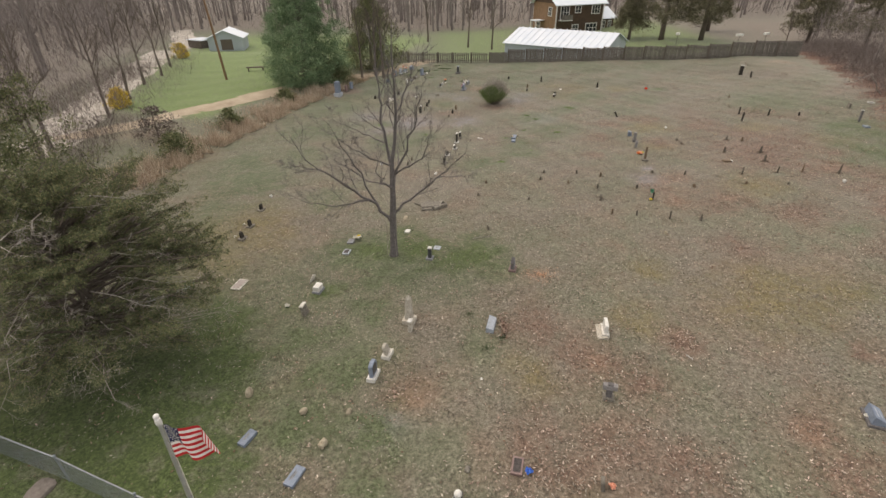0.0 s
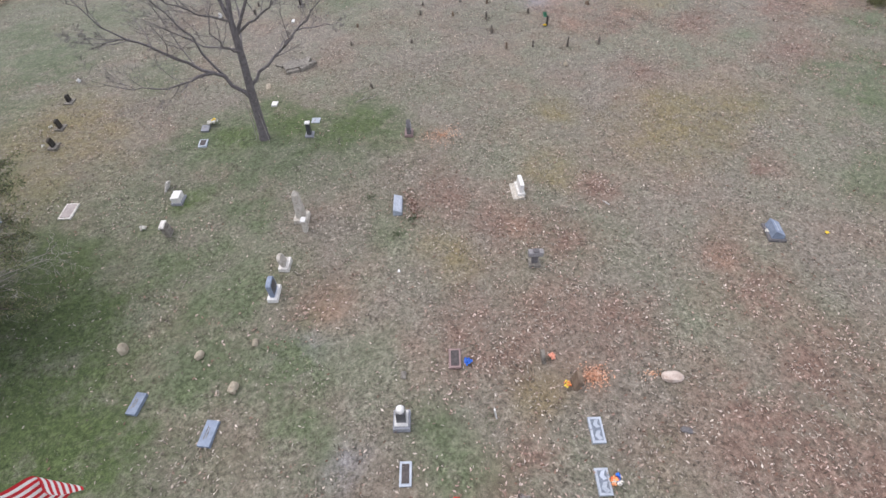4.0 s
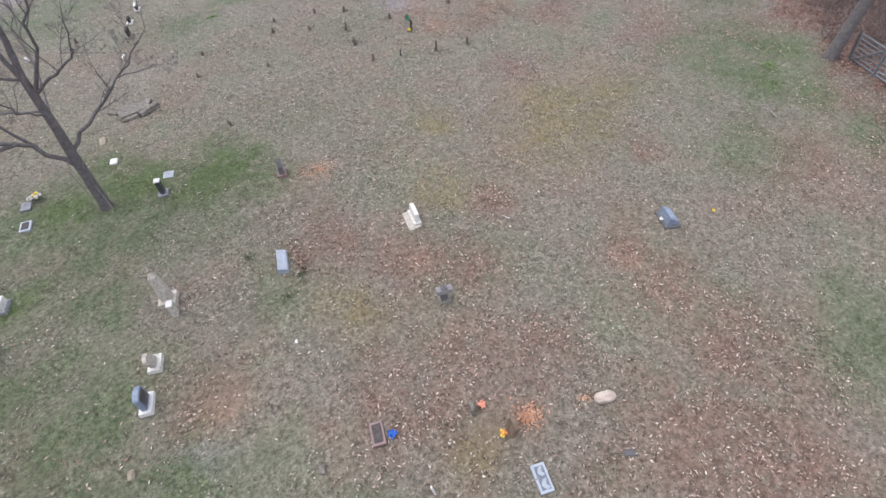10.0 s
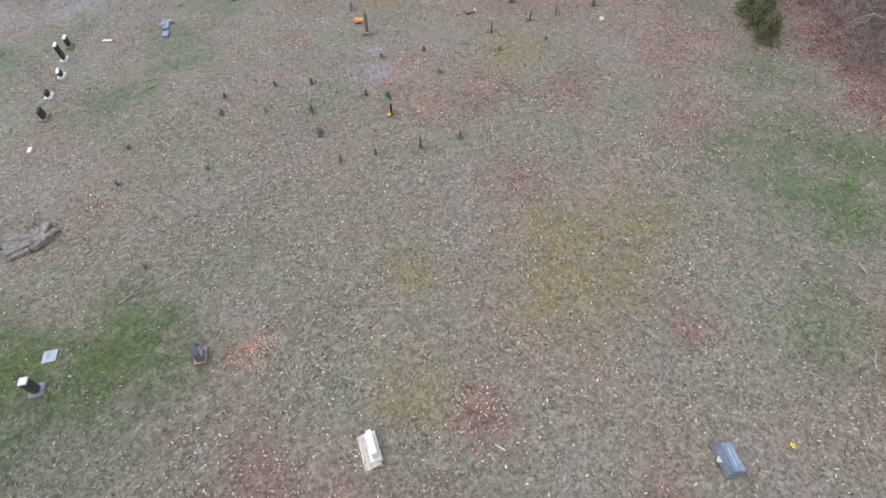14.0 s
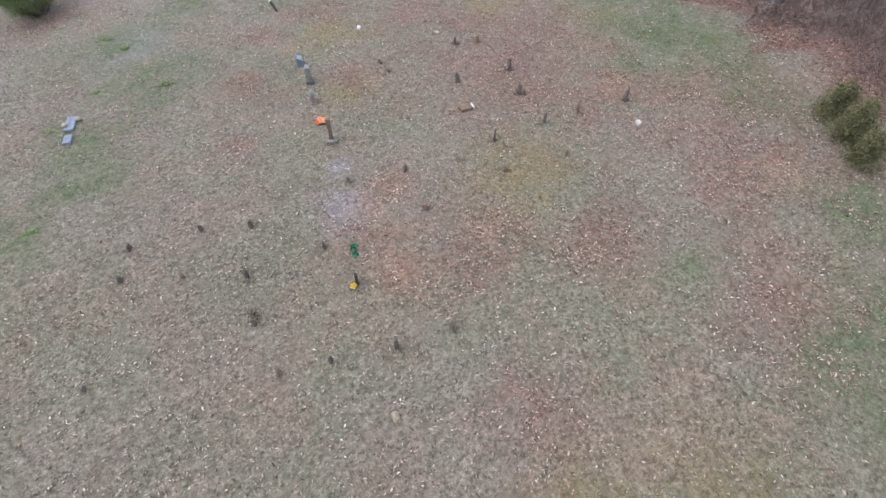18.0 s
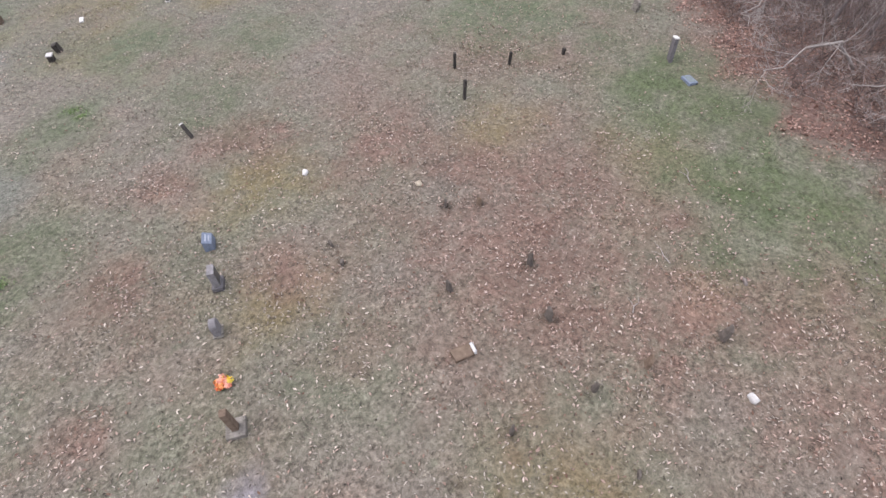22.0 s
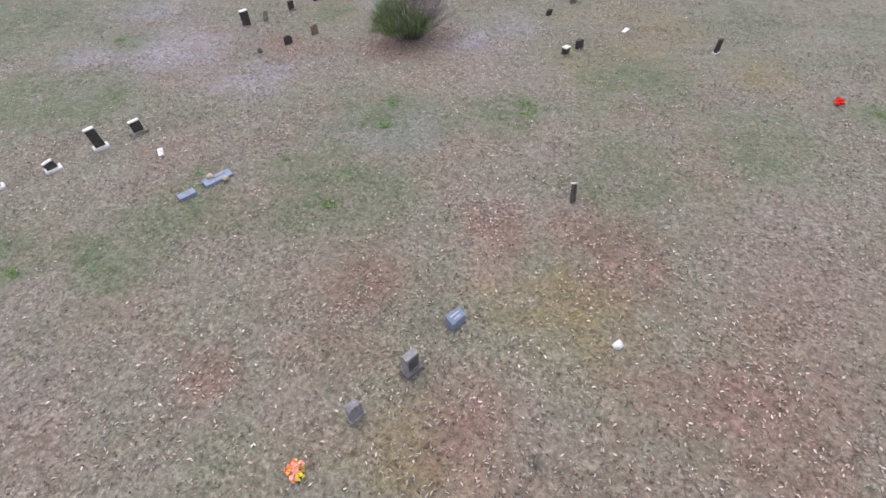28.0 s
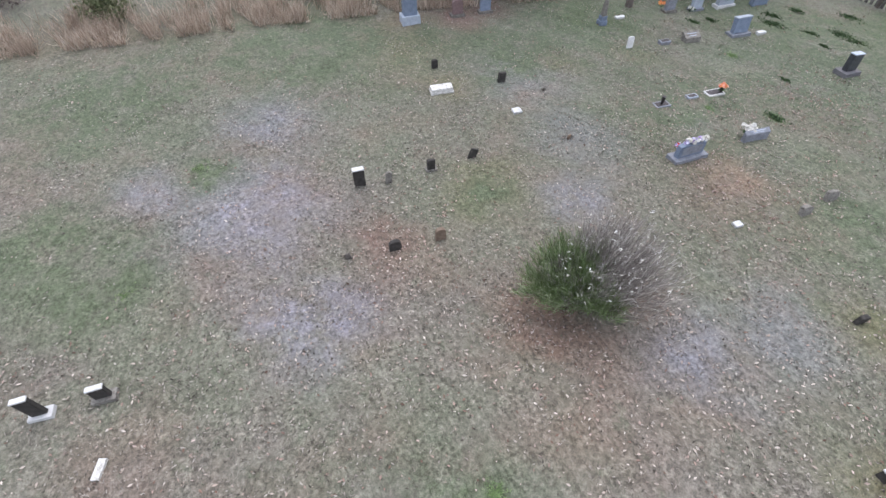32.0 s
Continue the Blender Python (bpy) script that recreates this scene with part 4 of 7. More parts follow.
flat_marker(-3.27, 61.05, 0.5, 0.28, "low grey granite grave marker", stone=GRANITE, plaque=BRONZE, scroll=False, rise=0.12)
ob = thing("ledger_marker", -4.99, 50.29, 72, "long pale pinkish marker stone on a white footing", "grave marker", "flat grave markers")
part("footing", block(0.9, 0.46, 0.16, z=-0.1, wobble=0.006), MARBLE, ob)
part("slab", block(0.84, 0.38, 0.14, z=0.058, wobble=0.003), MARBLE, ob)
ob = thing("grave_vase", 0.11, 56.94, 0, "dark metal flower vase standing on a flat marker", "vase")
ob.location.z += 0.06
part("cup", tube(bmesh.new(), [(0, 0, 0), (0, 0, 0.1), (0, 0, 0.3)], [0.05, 0.06, 0.08], 10), BRONZE, ob)

# slanted and pillow stones
wedge_marker(1.79, 14.55, 0.80, 0.32, 0.14, 0.22, "pale blue-grey granite pillow marker with a sloping top", SILVER_GRANITE)
slant = wedge_marker(12.78, 9.75, 0.62, 0.40, 0.22, 0.38, "blue-grey slant headstone with carved pale lettering", BLUE_GRANITE, rz=69, name="slant_headstone")
part("base", block(0.74, 0.52, 0.16, z=-0.08, bevel=0.02, wobble=0.006), CROSS_STONE, slant, "dark stone base")
wedge_marker(14.56, 36.5, 0.42, 0.28, 0.24, 0.34, "blue-grey granite pillow headstone with a dark panel", BLUE_GRANITE)
wedge_marker(-2.85, 62.31, 0.8, 0.4, 0.2, 0.36, "dark grey slant headstone with a polished face", OLD_STONE, name="slant_headstone")
wedge_marker(3.33, 57.96, 1.0, 0.18, 0.32, 0.42, "low grey granite headstone with white flowers behind", GRANITE, rz=74)
wedge_marker(-3.65, 68.52, 0.9, 0.3, 0.4, 0.55, "low blue-grey headstone at the far side of the lawn", BLUE_GRANITE)

# upright stones
ob = thing("headstone", 0.23, 7.35, SLOPE, "dark headstone with a white rounded top on a stepped grey base", "headstone", "upright headstones")
part("base", block(0.50, 0.42, 0.26, z=-0.1, top=0.95, wobble=0.004), GRANITE, ob)
part("upper_base", block(0.38, 0.32, 0.10, z=0.158, wobble=0.003), WHITE_STONE, ob, "white ledge below the shaft")
shaft = part("shaft", block(0.25, 0.23, 0.44, z=0.256, top=0.92), DARK_GRANITE, ob)
bm = tube(bmesh.new(), [(0, 0, 0.69), (0, 0, 0.76), (0, 0, 0.81), (0, 0, 0.83)], [0.108, 0.10, 0.07, 0.025], 12)
part("rounded_top", bm, WHITE_STONE, shaft, "white rounded top", smooth=True)
tablet(4.62, 7.03, 0.36, 0.12, 0.48, "rough brown upright slab beside a heap of orange wood chips", BROWN_STONE, head=0.1, tilt=(6, 0))
tablet(4.15, 7.87, 0.26, 0.1, 0.42, "small grey rounded footstone with pink flowers beside it", OLD_STONE, head=0.1, tilt=(-8, 0))
tablet(2.45, 6.76, 0.07, 0.04, 0.42, "thin white temporary grave marker leaning in the grass", WHITE_STONE, head=0.01, tilt=(-10, 8), name="grave_stake")
ob = tablet(6.0, 14.06, 0.56, 0.13, 0.50, "white marble headstone on a stepped base and rough footing", WHITE_STONE, 0.14, MARBLE, 0.03, rz=80, lip=0.07)
part("footing", block(0.82, 0.36, 0.16, x=-0.03, y=0.10, z=-0.1, bevel=0.04, wobble=0.03), PALE_MARBLE, ob)
tablet(-2.07, 13.03, 0.30, 0.12, 0.62, "small weathered white headstone leaning back on its base", PALE_MARBLE, 0.16, MARBLE, 0.14, tilt=(-6, -14), lip=0.1)
tablet(-2.46, 12.06, 0.42, 0.14, 0.66, "pale headstone with a dark face on a white base", BLUE_GRANITE, 0.12, WHITE_STONE, 0.08, panel=DARK_GRANITE, lip=0.08)
tablet(-5.34, 16.96, 0.40, 0.28, 0.32, "white marble block on a low grey base", WHITE_STONE, 0.1, GRANITE, 0.0, lip=0.05, name="block_headstone")
tablet(-5.85, 17.67, 0.24, 0.06, 0.34, "thin broken white slab leaning over", MARBLE, head=0.02, tilt=(20, 26), name="broken_headstone")
tablet(-5.53, 15.46, 0.32, 0.14, 0.46, "grey headstone with a pale weathered top", OLD_STONE, head=0.08, tilt=(-5, -6), cap=MARBLE)
ob = tablet(-0.62, 19.52, 0.2, 0.16, 0.55, "narrow white and black upright stone in a pale kerb", DARK_GRANITE, 0.06, GRANITE, 0.0, lip=0.09, cap=WHITE_STONE)
ob = thing("headstone", 3.12, 18.38, SLOPE, "mauve-brown peaked headstone on a low base", "headstone", "upright headstones")
part("base", block(0.50, 0.34, 0.22, z=-0.1, top=0.95, wobble=0.004), RED_GRANITE, ob)
bm = profile([(-0.18, 0.115), (0.18, 0.115), (0.17, 0.42), (0.09, 0.58), (0.0, 0.68), (-0.09, 0.58), (-0.17, 0.42)], 0.16)
plate = part("tablet", bm, CROSS_STONE, ob)
part("inscribed_face", profile([(-0.11, 0.2), (0.11, 0.2), (0.11, 0.42), (0.0, 0.56), (-0.11, 0.42)], 0.172, bevel=0.004), SILVER_GRANITE, plate, "pale face")
for i, (x, y, h) in enumerate(((-10.12, 24.68, 0.36), (-10.09, 22.71, 0.42), (-10.08, 21.45, 0.40))):
    tablet(x, y, 0.22, 0.10, h, "small dark headstone on a brown base beside white flowers", DARK_STONE, 0.06, OLD_STONE, 0.08, lip=0.11, tilt=(0, -4 * i))
tablet(-11.67, 16.06, 0.7, 0.24, 0.4, "white and blue-grey headstone half hidden under cedar branches", PALE_GRANITE, 0.1, GRANITE, 0.06)
tablet(14.4, 35.0, 0.32, 0.17, 0.68, "grey-brown headstone with a dark polished face on a grey base", CROSS_PALE, 0.14, CROSS_STONE, 0.0, panel=DARK_GRANITE, lip=0.06)
tablet(14.02, 33.62, 0.30, 0.16, 0.52, "pale grey tapering headstone with a peaked top", CROSS_PALE, 0.06, OLD_STONE, 0.14, lip=0.04)
tablet(13.73, 31.09, 0.16, 0.14, 0.95, "slender rust-brown grave post on a square stone base", BROWN_STONE, 0.12, OLD_STONE, 0.03, lip=0.14, name="grave_post")
for x, y, l, h, ti, lab, st, bs in ((0.24, 31.86, 0.42, 0.52, (0, -10), "leaning dark headstone on a broken pale base", DARK_STONE, OLD_STONE),
                                    (0.48, 33.38, 0.34, 0.36, (0, -8), "small dark headstone on a white base", DARK_STONE, WHITE_STONE),
                                    (1.06, 34.79, 0.36, 0.36, (-8, -12), "dark headstone leaning on a white base", DARK_STONE, WHITE_STONE),
                                    (1.25, 36.25, 0.36, 0.84, (0, -4), "tall dark headstone with a white top and white base", DARK_STONE, WHITE_STONE),
                                    (1.55, 37.44, 0.40, 0.52, (0, -3), "dark square headstone with a white top on a grey base", DARK_STONE, OLD_STONE)):
    tablet(x, y, l * 0.84, 0.11, h * 0.88, lab, st, 0.09, bs, 0.02, tilt=ti, lip=0.09, cap=WHITE_STONE if "white top" in lab or "leaning on" in lab else None)
tablet(-1.78, 45.23, 0.35, 0.14, 0.6, "dark upright slab with a pale top edge", DARK_STONE, head=0.01, cap=WHITE_STONE)
tablet(-1.21, 47.49, 0.26, 0.12, 0.42, "small black headstone on a pale base", DARK_STONE, 0.06, OLD_STONE, 0.02, lip=0.06)
tablet(-1.07, 48.94, 0.26, 0.1, 0.34, "small dark stone leaning beside a white fragment", DARK_STONE, head=0.02, tilt=(0, 20))
tablet(1.17, 44.86, 0.34, 0.12, 0.36, "low round-headed dark stone with a white chip", DARK_STONE, head=0.15)
tablet(1.53, 46.11, 0.3, 0.12, 0.46, "round-headed grey-brown stone in the lawn", BROWN_STONE, head=0.13)
tablet(-1.42, 46.03, 0.2, 0.09, 0.4, "thin grey weathered stone in the grass", OLD_STONE, head=0.08, tilt=(0, 6))
tablet(15.29, 41.61, 0.15, 0.11, 0.50, "leaning dark stone post with a white top", DARK_STONE, head=0.02, tilt=(-26, 35), rz=SLOPE, name="grave_post", cap=MARBLE)
tablet(24.72, 39.99, 0.12, 0.09, 0.60, "narrow dark wooden grave post", DARK_STONE, head=0.02, tilt=(0, 3), name="grave_post")
tablet(23.99, 38.18, 0.13, 0.10, 0.68, "dark grave post leaning with bark hanging off", DARK_STONE, head=0.03, tilt=(3, 8), name="grave_post")
tablet(26.51, 38.99, 0.11, 0.09, 0.50, "short dark wooden grave post", DARK_STONE, head=0.02, tilt=(0, -3), name="grave_post")
tablet(28.47, 38.27, 0.14, 0.1, 0.28, "low dark stub of a grave post", DARK_STONE, head=0.03, name="grave_post")
tablet(31.2, 35.64, 0.28, 0.13, 0.82, "tall dark headstone with a pale top by the wood's edge", CROSS_STONE, head=0.02, tilt=(0, 9), rz=60, cap=WHITE_STONE)
tablet(32.86, 39.03, 0.36, 0.14, 0.4, "low dark headstone near the brown leaves", OLD_STONE, head=0.06)
tablet(11.75, 57.89, 0.28, 0.14, 0.6, "dark upright headstone on the lawn", DARK_STONE, head=0.02)
tablet(16.74, 52.9, 0.22, 0.14, 0.58, "narrow black headstone with a white foot", DARK_STONE, 0.05, WHITE_STONE, 0.02, lip=0.04)
tablet(11.88, 50.8, 0.30, 0.2, 0.32, "low black stone with a mossy top", DARK_STONE, head=0.03, tilt=(-12, 0))
tablet(11.56, 50.01, 0.28, 0.2, 0.26, "low black stone with a white top", DARK_STONE, head=0.02, cap=WHITE_STONE)
tablet(6.48, 55.8, 0.36, 0.16, 0.32, "low weathered grey headstone leaning in the grass", OLD_STONE, head=0.05, tilt=(-15, 8))
tablet(6.51, 57.18, 0.45, 0.14, 0.3, "low brown-grey headstone sunk in the lawn", OLD_STONE, head=0.04, tilt=(-15, 8))
tablet(9.37, 53.3, 0.3, 0.12, 0.25, "small dark stone in mossy grass", DARK_STONE, head=0.05, tilt=(0, 10))
tablet(9.74, 55.27, 0.34, 0.14, 0.32, "small dark red-brown headstone leaning", BROWN_STONE, head=0.02, tilt=(0, 12))
tablet(8.38, 60.77, 0.4, 0.16, 0.26, "low dark broken stone in pale grass", DARK_STONE, head=0.04)
tablet(32.03, 53.56, 0.34, 0.3, 0.95, "tall dark stone pillar with a white cap", DARK_STONE, head=0.02, cap=WHITE_STONE, name="grave_pillar")
tablet(32.26, 52.0, 0.2, 0.12, 0.58, "dark leaning stone post with a pale edge", DARK_STONE, head=0.02, tilt=(0, 14), name="grave_post")
tablet(-6.59, 50.98, 0.24, 0.14, 0.36, "short dark stone stub", DARK_STONE, head=0.03)
tablet(-4.33, 52.66, 0.28, 0.16, 0.42, "jagged dark stone stub split at the top", DARK_STONE, head=0.01, tilt=(0, 5))
tablet(-10.57, 52.13, 0.62, 0.4, 1.5, "tall grey-blue granite monument on a pale base", BLUE_GRANITE, 0.38, PALE_GRANITE, 0.02, lip=0.12, name="monument")
tablet(-10.08, 54.42, 0.5, 0.2, 0.75, "dark red-brown headstone in bare soil", RED_GRANITE, 0.1, OLD_STONE, 0.16)
tablet(-9.76, 55.8, 0.5, 0.2, 0.8, "blue-grey headstone on a dark mound", BLUE_GRANITE, 0.1, OLD_STONE, 0.1)
tablet(-3.72, 59.28, 0.28, 0.1, 0.5, "leaning white marble headstone", WHITE_STONE, head=0.06, tilt=(-8, 4))
tablet(-2.1, 64.73, 0.78, 0.24, 0.8, "broad blue-grey headstone with a pale top edge", BLUE_GRANITE, 0.14, GRANITE, 0.0, lip=0.14, cap=PALE_GRANITE, tilt=(-8, 0))
tablet(2.51, 65.55, 0.5, 0.24, 0.85, "dark grey headstone with a pale top on a wide base", DARK_GRANITE, 0.18, CROSS_STONE, 0.0, lip=0.18, cap=PALE_GRANITE, tilt=(-4, 2))
tablet(-5.44, 63.91, 0.5, 0.2, 0.7, "dark slab headstone with orange flowers beside it", GRANITE, 0.1, OLD_STONE, 0.0)
tablet(-4.93, 65.27, 0.55, 0.2, 0.75, "pale headstone with green sprigs at its foot", PALE_GRANITE, 0.1, GRANITE, 0.1)
tablet(-4.46, 66.87, 0.9, 0.26, 0.4, "low granite headstone heaped with white flowers", PALE_GRANITE, 0.1, WHITE_STONE, 0.02)
ob = tablet(2.72, 55.16, 1.02, 0.2, 0.6, "wide blue-grey granite headstone topped with lilac flowers", BLUE_GRANITE, 0.12, GRANITE, 0.06, rz=78, lip=0.16, panel=GRANITE)

# obelisks
def obelisk(x, y, h, w, label, stone, base_stone, tiers=2, rz=SLOPE):
    ob = thing("obelisk", x, y, rz, label, "headstone", "upright headstones")
    z = -0.1
    for i in range(tiers):
        k = 1.65 - 0.35 * i
        part("base", block(w * k, w * k, 0.2 + (0.1 if i == 0 else 0), z=z, wobble=0.003), base_stone, ob)
        z += 0.2 + (0.1 if i == 0 else 0)
    shaft = part("shaft", block(w, w, h - z - w * 0.5, z=z - 0.003, top=0.72), stone, ob)
    part("point", block(w * 0.72, w * 0.72, w * 0.5, z=h - w * 0.5 - 0.006, top=0.1, bevel=0.008), stone, shaft)


obelisk(-1.37, 14.87, 1.3, 0.28, "tall weathered marble obelisk on a square base", PALE_MARBLE, PALE_MARBLE, 1)
tablet(-1.31, 14.34, 0.22, 0.14, 0.5, "small marble footstone with a white top before an obelisk", PALE_MARBLE, head=0.02, cap=WHITE_STONE)
obelisk(-6.06, 59.91, 1.15, 0.22, "slim grey obelisk with a broken pale tip", OLD_STONE, BLUE_GRANITE, 2)

# the toppled cross of grey concrete
ob = thing("stone_cross", 5.19, 10.93, -14, "weathered grey concrete cross leaning low over dark leaves", "cross", tilt=(0, 0))
part("upright", profile([(-0.09, -0.1), (0.09, -0.1), (0.085, 0.62), (-0.085, 0.62)], 0.15), CROSS_STONE, ob)
part("crossbar", profile([(-0.22, 0.40), (0.22, 0.40), (0.22, 0.58), (-0.22, 0.58)], 0.18), CROSS_PALE, ob, "paler lichened arms")
part("foot", block(0.34, 0.3, 0.18, z=-0.08, wobble=0.01), OLD_STONE, ob)

# rough field stones that mark the oldest graves: x, y, height
ROUGH_A = [(8.7, 29.25, 0.3), (10.05, 28.62, 0.32), (6.68, 29.65, 0.2), (6.26, 28.58, 0.22), (11.65, 26.7, 0.24), (14.94, 26.45, 0.2), (10.42, 23.2, 0.34),
           (11.99, 22.72, 0.48), (13.47, 22.4, 0.36), (9.21, 23.55, 0.3), (13.39, 28.85, 0.2), (15.19, 28.29, 0.26), (18.59, 28.0, 0.42),
           (18.04, 26.52, 0.2), (20.9, 29.7, 0.46), (21.5, 31.2, 0.46), (19.33, 31.63, 0.42), (21.97, 27.6, 0.5), (20.61, 27.79, 0.44), (9.38, 26.9, 0.3),
           (9.09, 25.27, 0.32), (7.82, 27.74, 0.24), (20.19, 26.03, 0.16)]
ROUGH_B = [(23.9, 27.18, 0.55), (20.75, 34.16, 0.3), (21.6, 33.7, 0.28), (17.39, 34.65, 0.16), (17.39, 33.9, 0.14),
           (-2.26, 31.41, 0.3), (2.8, 28.21, 0.2), (2.16, 26.39, 0.2), (5.03, 25.59, 0.2), (2.36, 22.18, 0.22), (26.57, 45.22, 0.24), (0.8, 43.62, 0.22),
           (-2.03, 32.55, 0.24), (-2.97, 53.74, 0.14), (-0.17, 52.51, 0.12)]
field_stone(0.54, 8.52, 0.22, 0.16, 0.14, OLD_STONE, "small lichened grey rock in thin grass", 204)
field_stone(6.62, 5.22, 0.16, 0.3, 0.16, CROSS_STONE, "narrow grey stone in leafy grass", 205, rz=60)
field_stone(25.59, 27.9, 0.24, 0.10, 0.12, LOW_STONE, "low grey-brown stone lying in red leaves", 201)
field_stone(24.18, 31.36, 0.16, 0.1, 0.11, BROWN_STONE, "low brown stone stub in the leaves", 202)
for i, (x, y, h) in enumerate(ROUGH_A + ROUGH_B):
    me = bpy.data.meshes.new("field_stone")
    bm = splinter(0.15 + 0.04 * (i % 3), 0.07 + 0.02 * (i % 2), h, i + 3)
    bm.to_mesh(me)
    bm.free()
    me.materials.append(BROWN_STONE if i % 4 == 1 else ROUGH_STONE)
    ob = new("field_stone", me)
    ob.matrix_basis = pose(x, y, gz(x, y), 0, (i * 37) % 17 - 8, SLOPE + (i * 13) % 70 - 35)
    tagged(ob, "thin dark upright field stone marking an old grave" if h > 0.35 else "small dark field stone splinter in thin grass" if h > 0.21 else "low dark field stone stub in thin grass",
           "stone", "rough field stones")
field_stone(14.97, 25.93, 0.16, 0.12, 0.12, FIELD_STONE, "pale chip of stone beside a dark stub", 91, name="stone_chip")
ob = thing("stone_slab", 18.67, 30.01, -6, "fallen brown stone slab with a pale broken end", "stone")
part("slab", block(0.48, 0.32, 0.17, z=-0.04, bevel=0.03, wobble=0.012), BROWN_STONE, ob)
part("broken_end", block(0.11, 0.26, 0.16, x=0.27, z=-0.035, bevel=0.03, wobble=0.02), WHITE_STONE, ob, "pale fresh break")
for i, (x, y, l, w, h, st, lab) in enumerate(((7.05, 6.47, 0.56, 0.30, 0.26, PINK_QUARTZ, "pale pinkish quartz boulder in leafy grass"), (-6.4, 11.29, 0.30, 0.2, 0.4, FIELD_STONE, "upright tan field stone in thin grass"),
                                              (-4.49, 10.56, 0.28, 0.2, 0.24, FIELD_STONE, "rounded tan field stone"), (-3.07, 10.57, 0.24, 0.16, 0.16, FIELD_STONE, "small flat tan field stone"),
                                              (-3.64, 9.37, 0.30, 0.22, 0.26, FIELD_STONE, "rounded tan field stone"), (-10.9, 8.0, 0.72, 0.6, 0.2, LOW_STONE, "broad flat boulder by the chain-link fence"),
                                              (11.16, 21.14, 0.26, 0.2, 0.2, FIELD_STONE, "mossy tan field stone"), (1.2, 11.86, 0.13, 0.1, 0.08, WHITE_STONE, "white stone fragment in the grass"),
                                              (20.57, 35.4, 0.26, 0.2, 0.12, FIELD_STONE, "pale field stone in brown leaves"), (17.86, 37.77, 0.24, 0.2, 0.16, WHITE_STONE, "white quartz lump on mossy ground"),
                                              (23.26, 25.87, 0.24, 0.14, 0.24, WHITE_STONE, "white quartz stone standing in the grass"), (-4.07, 31.65, 0.22, 0.16, 0.3, WHITE_STONE, "small white upright stone"),
                                              (5.59, 37.04, 0.22, 0.18, 0.16, FIELD_STONE, "tan rock laid on a flat marker"), (6.07, 37.24, 0.2, 0.18, 0.14, FIELD_STONE, "tan rock laid on a flat marker"),
                                              (-10.1, 26.44, 0.2, 0.16, 0.18, WHITE_STONE, "small white stone in the grass"), (-1.99, 23.64, 0.5, 0.26, 0.12, FIELD_STONE, "flat tan rock in the grass"))):
    ob = field_stone(x, y, l, w, h, st, lab, 40 + i, name="rock", group="loose rocks", point=0.8, rz=-18 if i == 0 else None)
    if i in (12, 13):
        ob.location.z += 0.12

# pile of flat rocks
for i, (dx, dy, rz, l, w, z, h) in enumerate(((0, 0, 12, 1.15, 0.62, 0.10, 0.10), (-0.2, -0.42, 8, 0.6, 0.2, 0, 0.14), (0.52, -0.18, 35, 0.9, 0.16, 0, 0.2), (-0.35, 0.36, 30, 0.9, 0.18, 0, 0.14),
                                             (-0.75, 0.25, -30, 0.4, 0.14, 0, 0.14), (0.55, 0.25, 70, 0.5, 0.22, 0, 0.22), (0.05, 0.05, 0, 0.7, 0.45, 0, 0.11))):
    ob = new("flat_rock", None)
    ob.matrix_basis = pose(-0.63 + dx, 25.0 + dy, gz(-0.63, 25.0) + z - 0.02, 3 * (i % 2), 0, rz)
    tagged(ob, "flat grey-brown rock in a tumbled grave kerb", "rock", "rock pile")
    part("rock", block(l, w, h, bevel=0.04, wobble=0.02), OLD_STONE, ob)

# ---- flowers and litter ----
bouquet(4.46, 4.7, (F_ORANGE, F_WHITE, F_BLUE), 0.16, "orange, white and blue cloth flowers beside a flat marker", 1)
bouquet(2.23, 8.37, (F_BLUE,), 0.13, "bright blue cloth flowers beside a dark marker", 2)
bouquet(4.38, 7.87, (F_PINK,), 0.12, "pink cloth flowers beside a small footstone", 3)
bouquet(4.42, 7.05, (F_YELLOW, F_ORANGE), 0.11, "yellow-orange flowers beside a brown slab", 4)
bouquet(13.79, 32.2, (F_ORANGE, F_PINK, F_PINK, F_ORANGE, F_YELLOW), 0.23, "orange-red and yellow cloth flowers heaped on the lawn", 5)
bouquet(11.81, 24.92, (F_YELLOW,), 0.11, "yellow flowers beside a dark stake", 6)
bouquet(14.26, 9.22, (F_YELLOW,), 0.07, "single yellow flower head in the grass", 7)
bouquet(21.06, 50.67, (F_RED,), 0.2, "red flowers in the lawn", 8)
bouquet(0.96, 5.32, (F_RED,), 0.1, "faded red flowers by the debris heap", 9)
bouquet(-4.29, 21.38, (F_WHITE, F_WHITE, F_YELLOW), 0.22, "yellow and white bouquet on a small marker", 10)
bouquet(-6.37, 15.87, (F_WHITE,), 0.12, "white flowers in green grass", 11)
bouquet(0.74, 59.62, (F_PINK, F_ORANGE), 0.2, "pink and orange flowers in a dark vase", 12, 0.05, BRONZE)
saddle = thing("flower_saddle", 2.72, 55.16, 78, "lilac and white cloth flower saddle laid along a headstone's top", "flowers", "grave flowers")
saddle.location.z += 0.6
for k in range(9):
    bm = petals(16, 0.10, 0.05, 300 + k, 0.03, 0.7)
    bmesh.ops.translate(bm, verts=bm.verts[:], vec=(-0.36 + 0.09 * k + 0.12, 0.05 * math.sin(2.3 * k), 0.04 * math.sin(k)))
    part("blossom", bm, (F_LILAC, F_WHITE, F_WHITE)[k % 3], saddle)
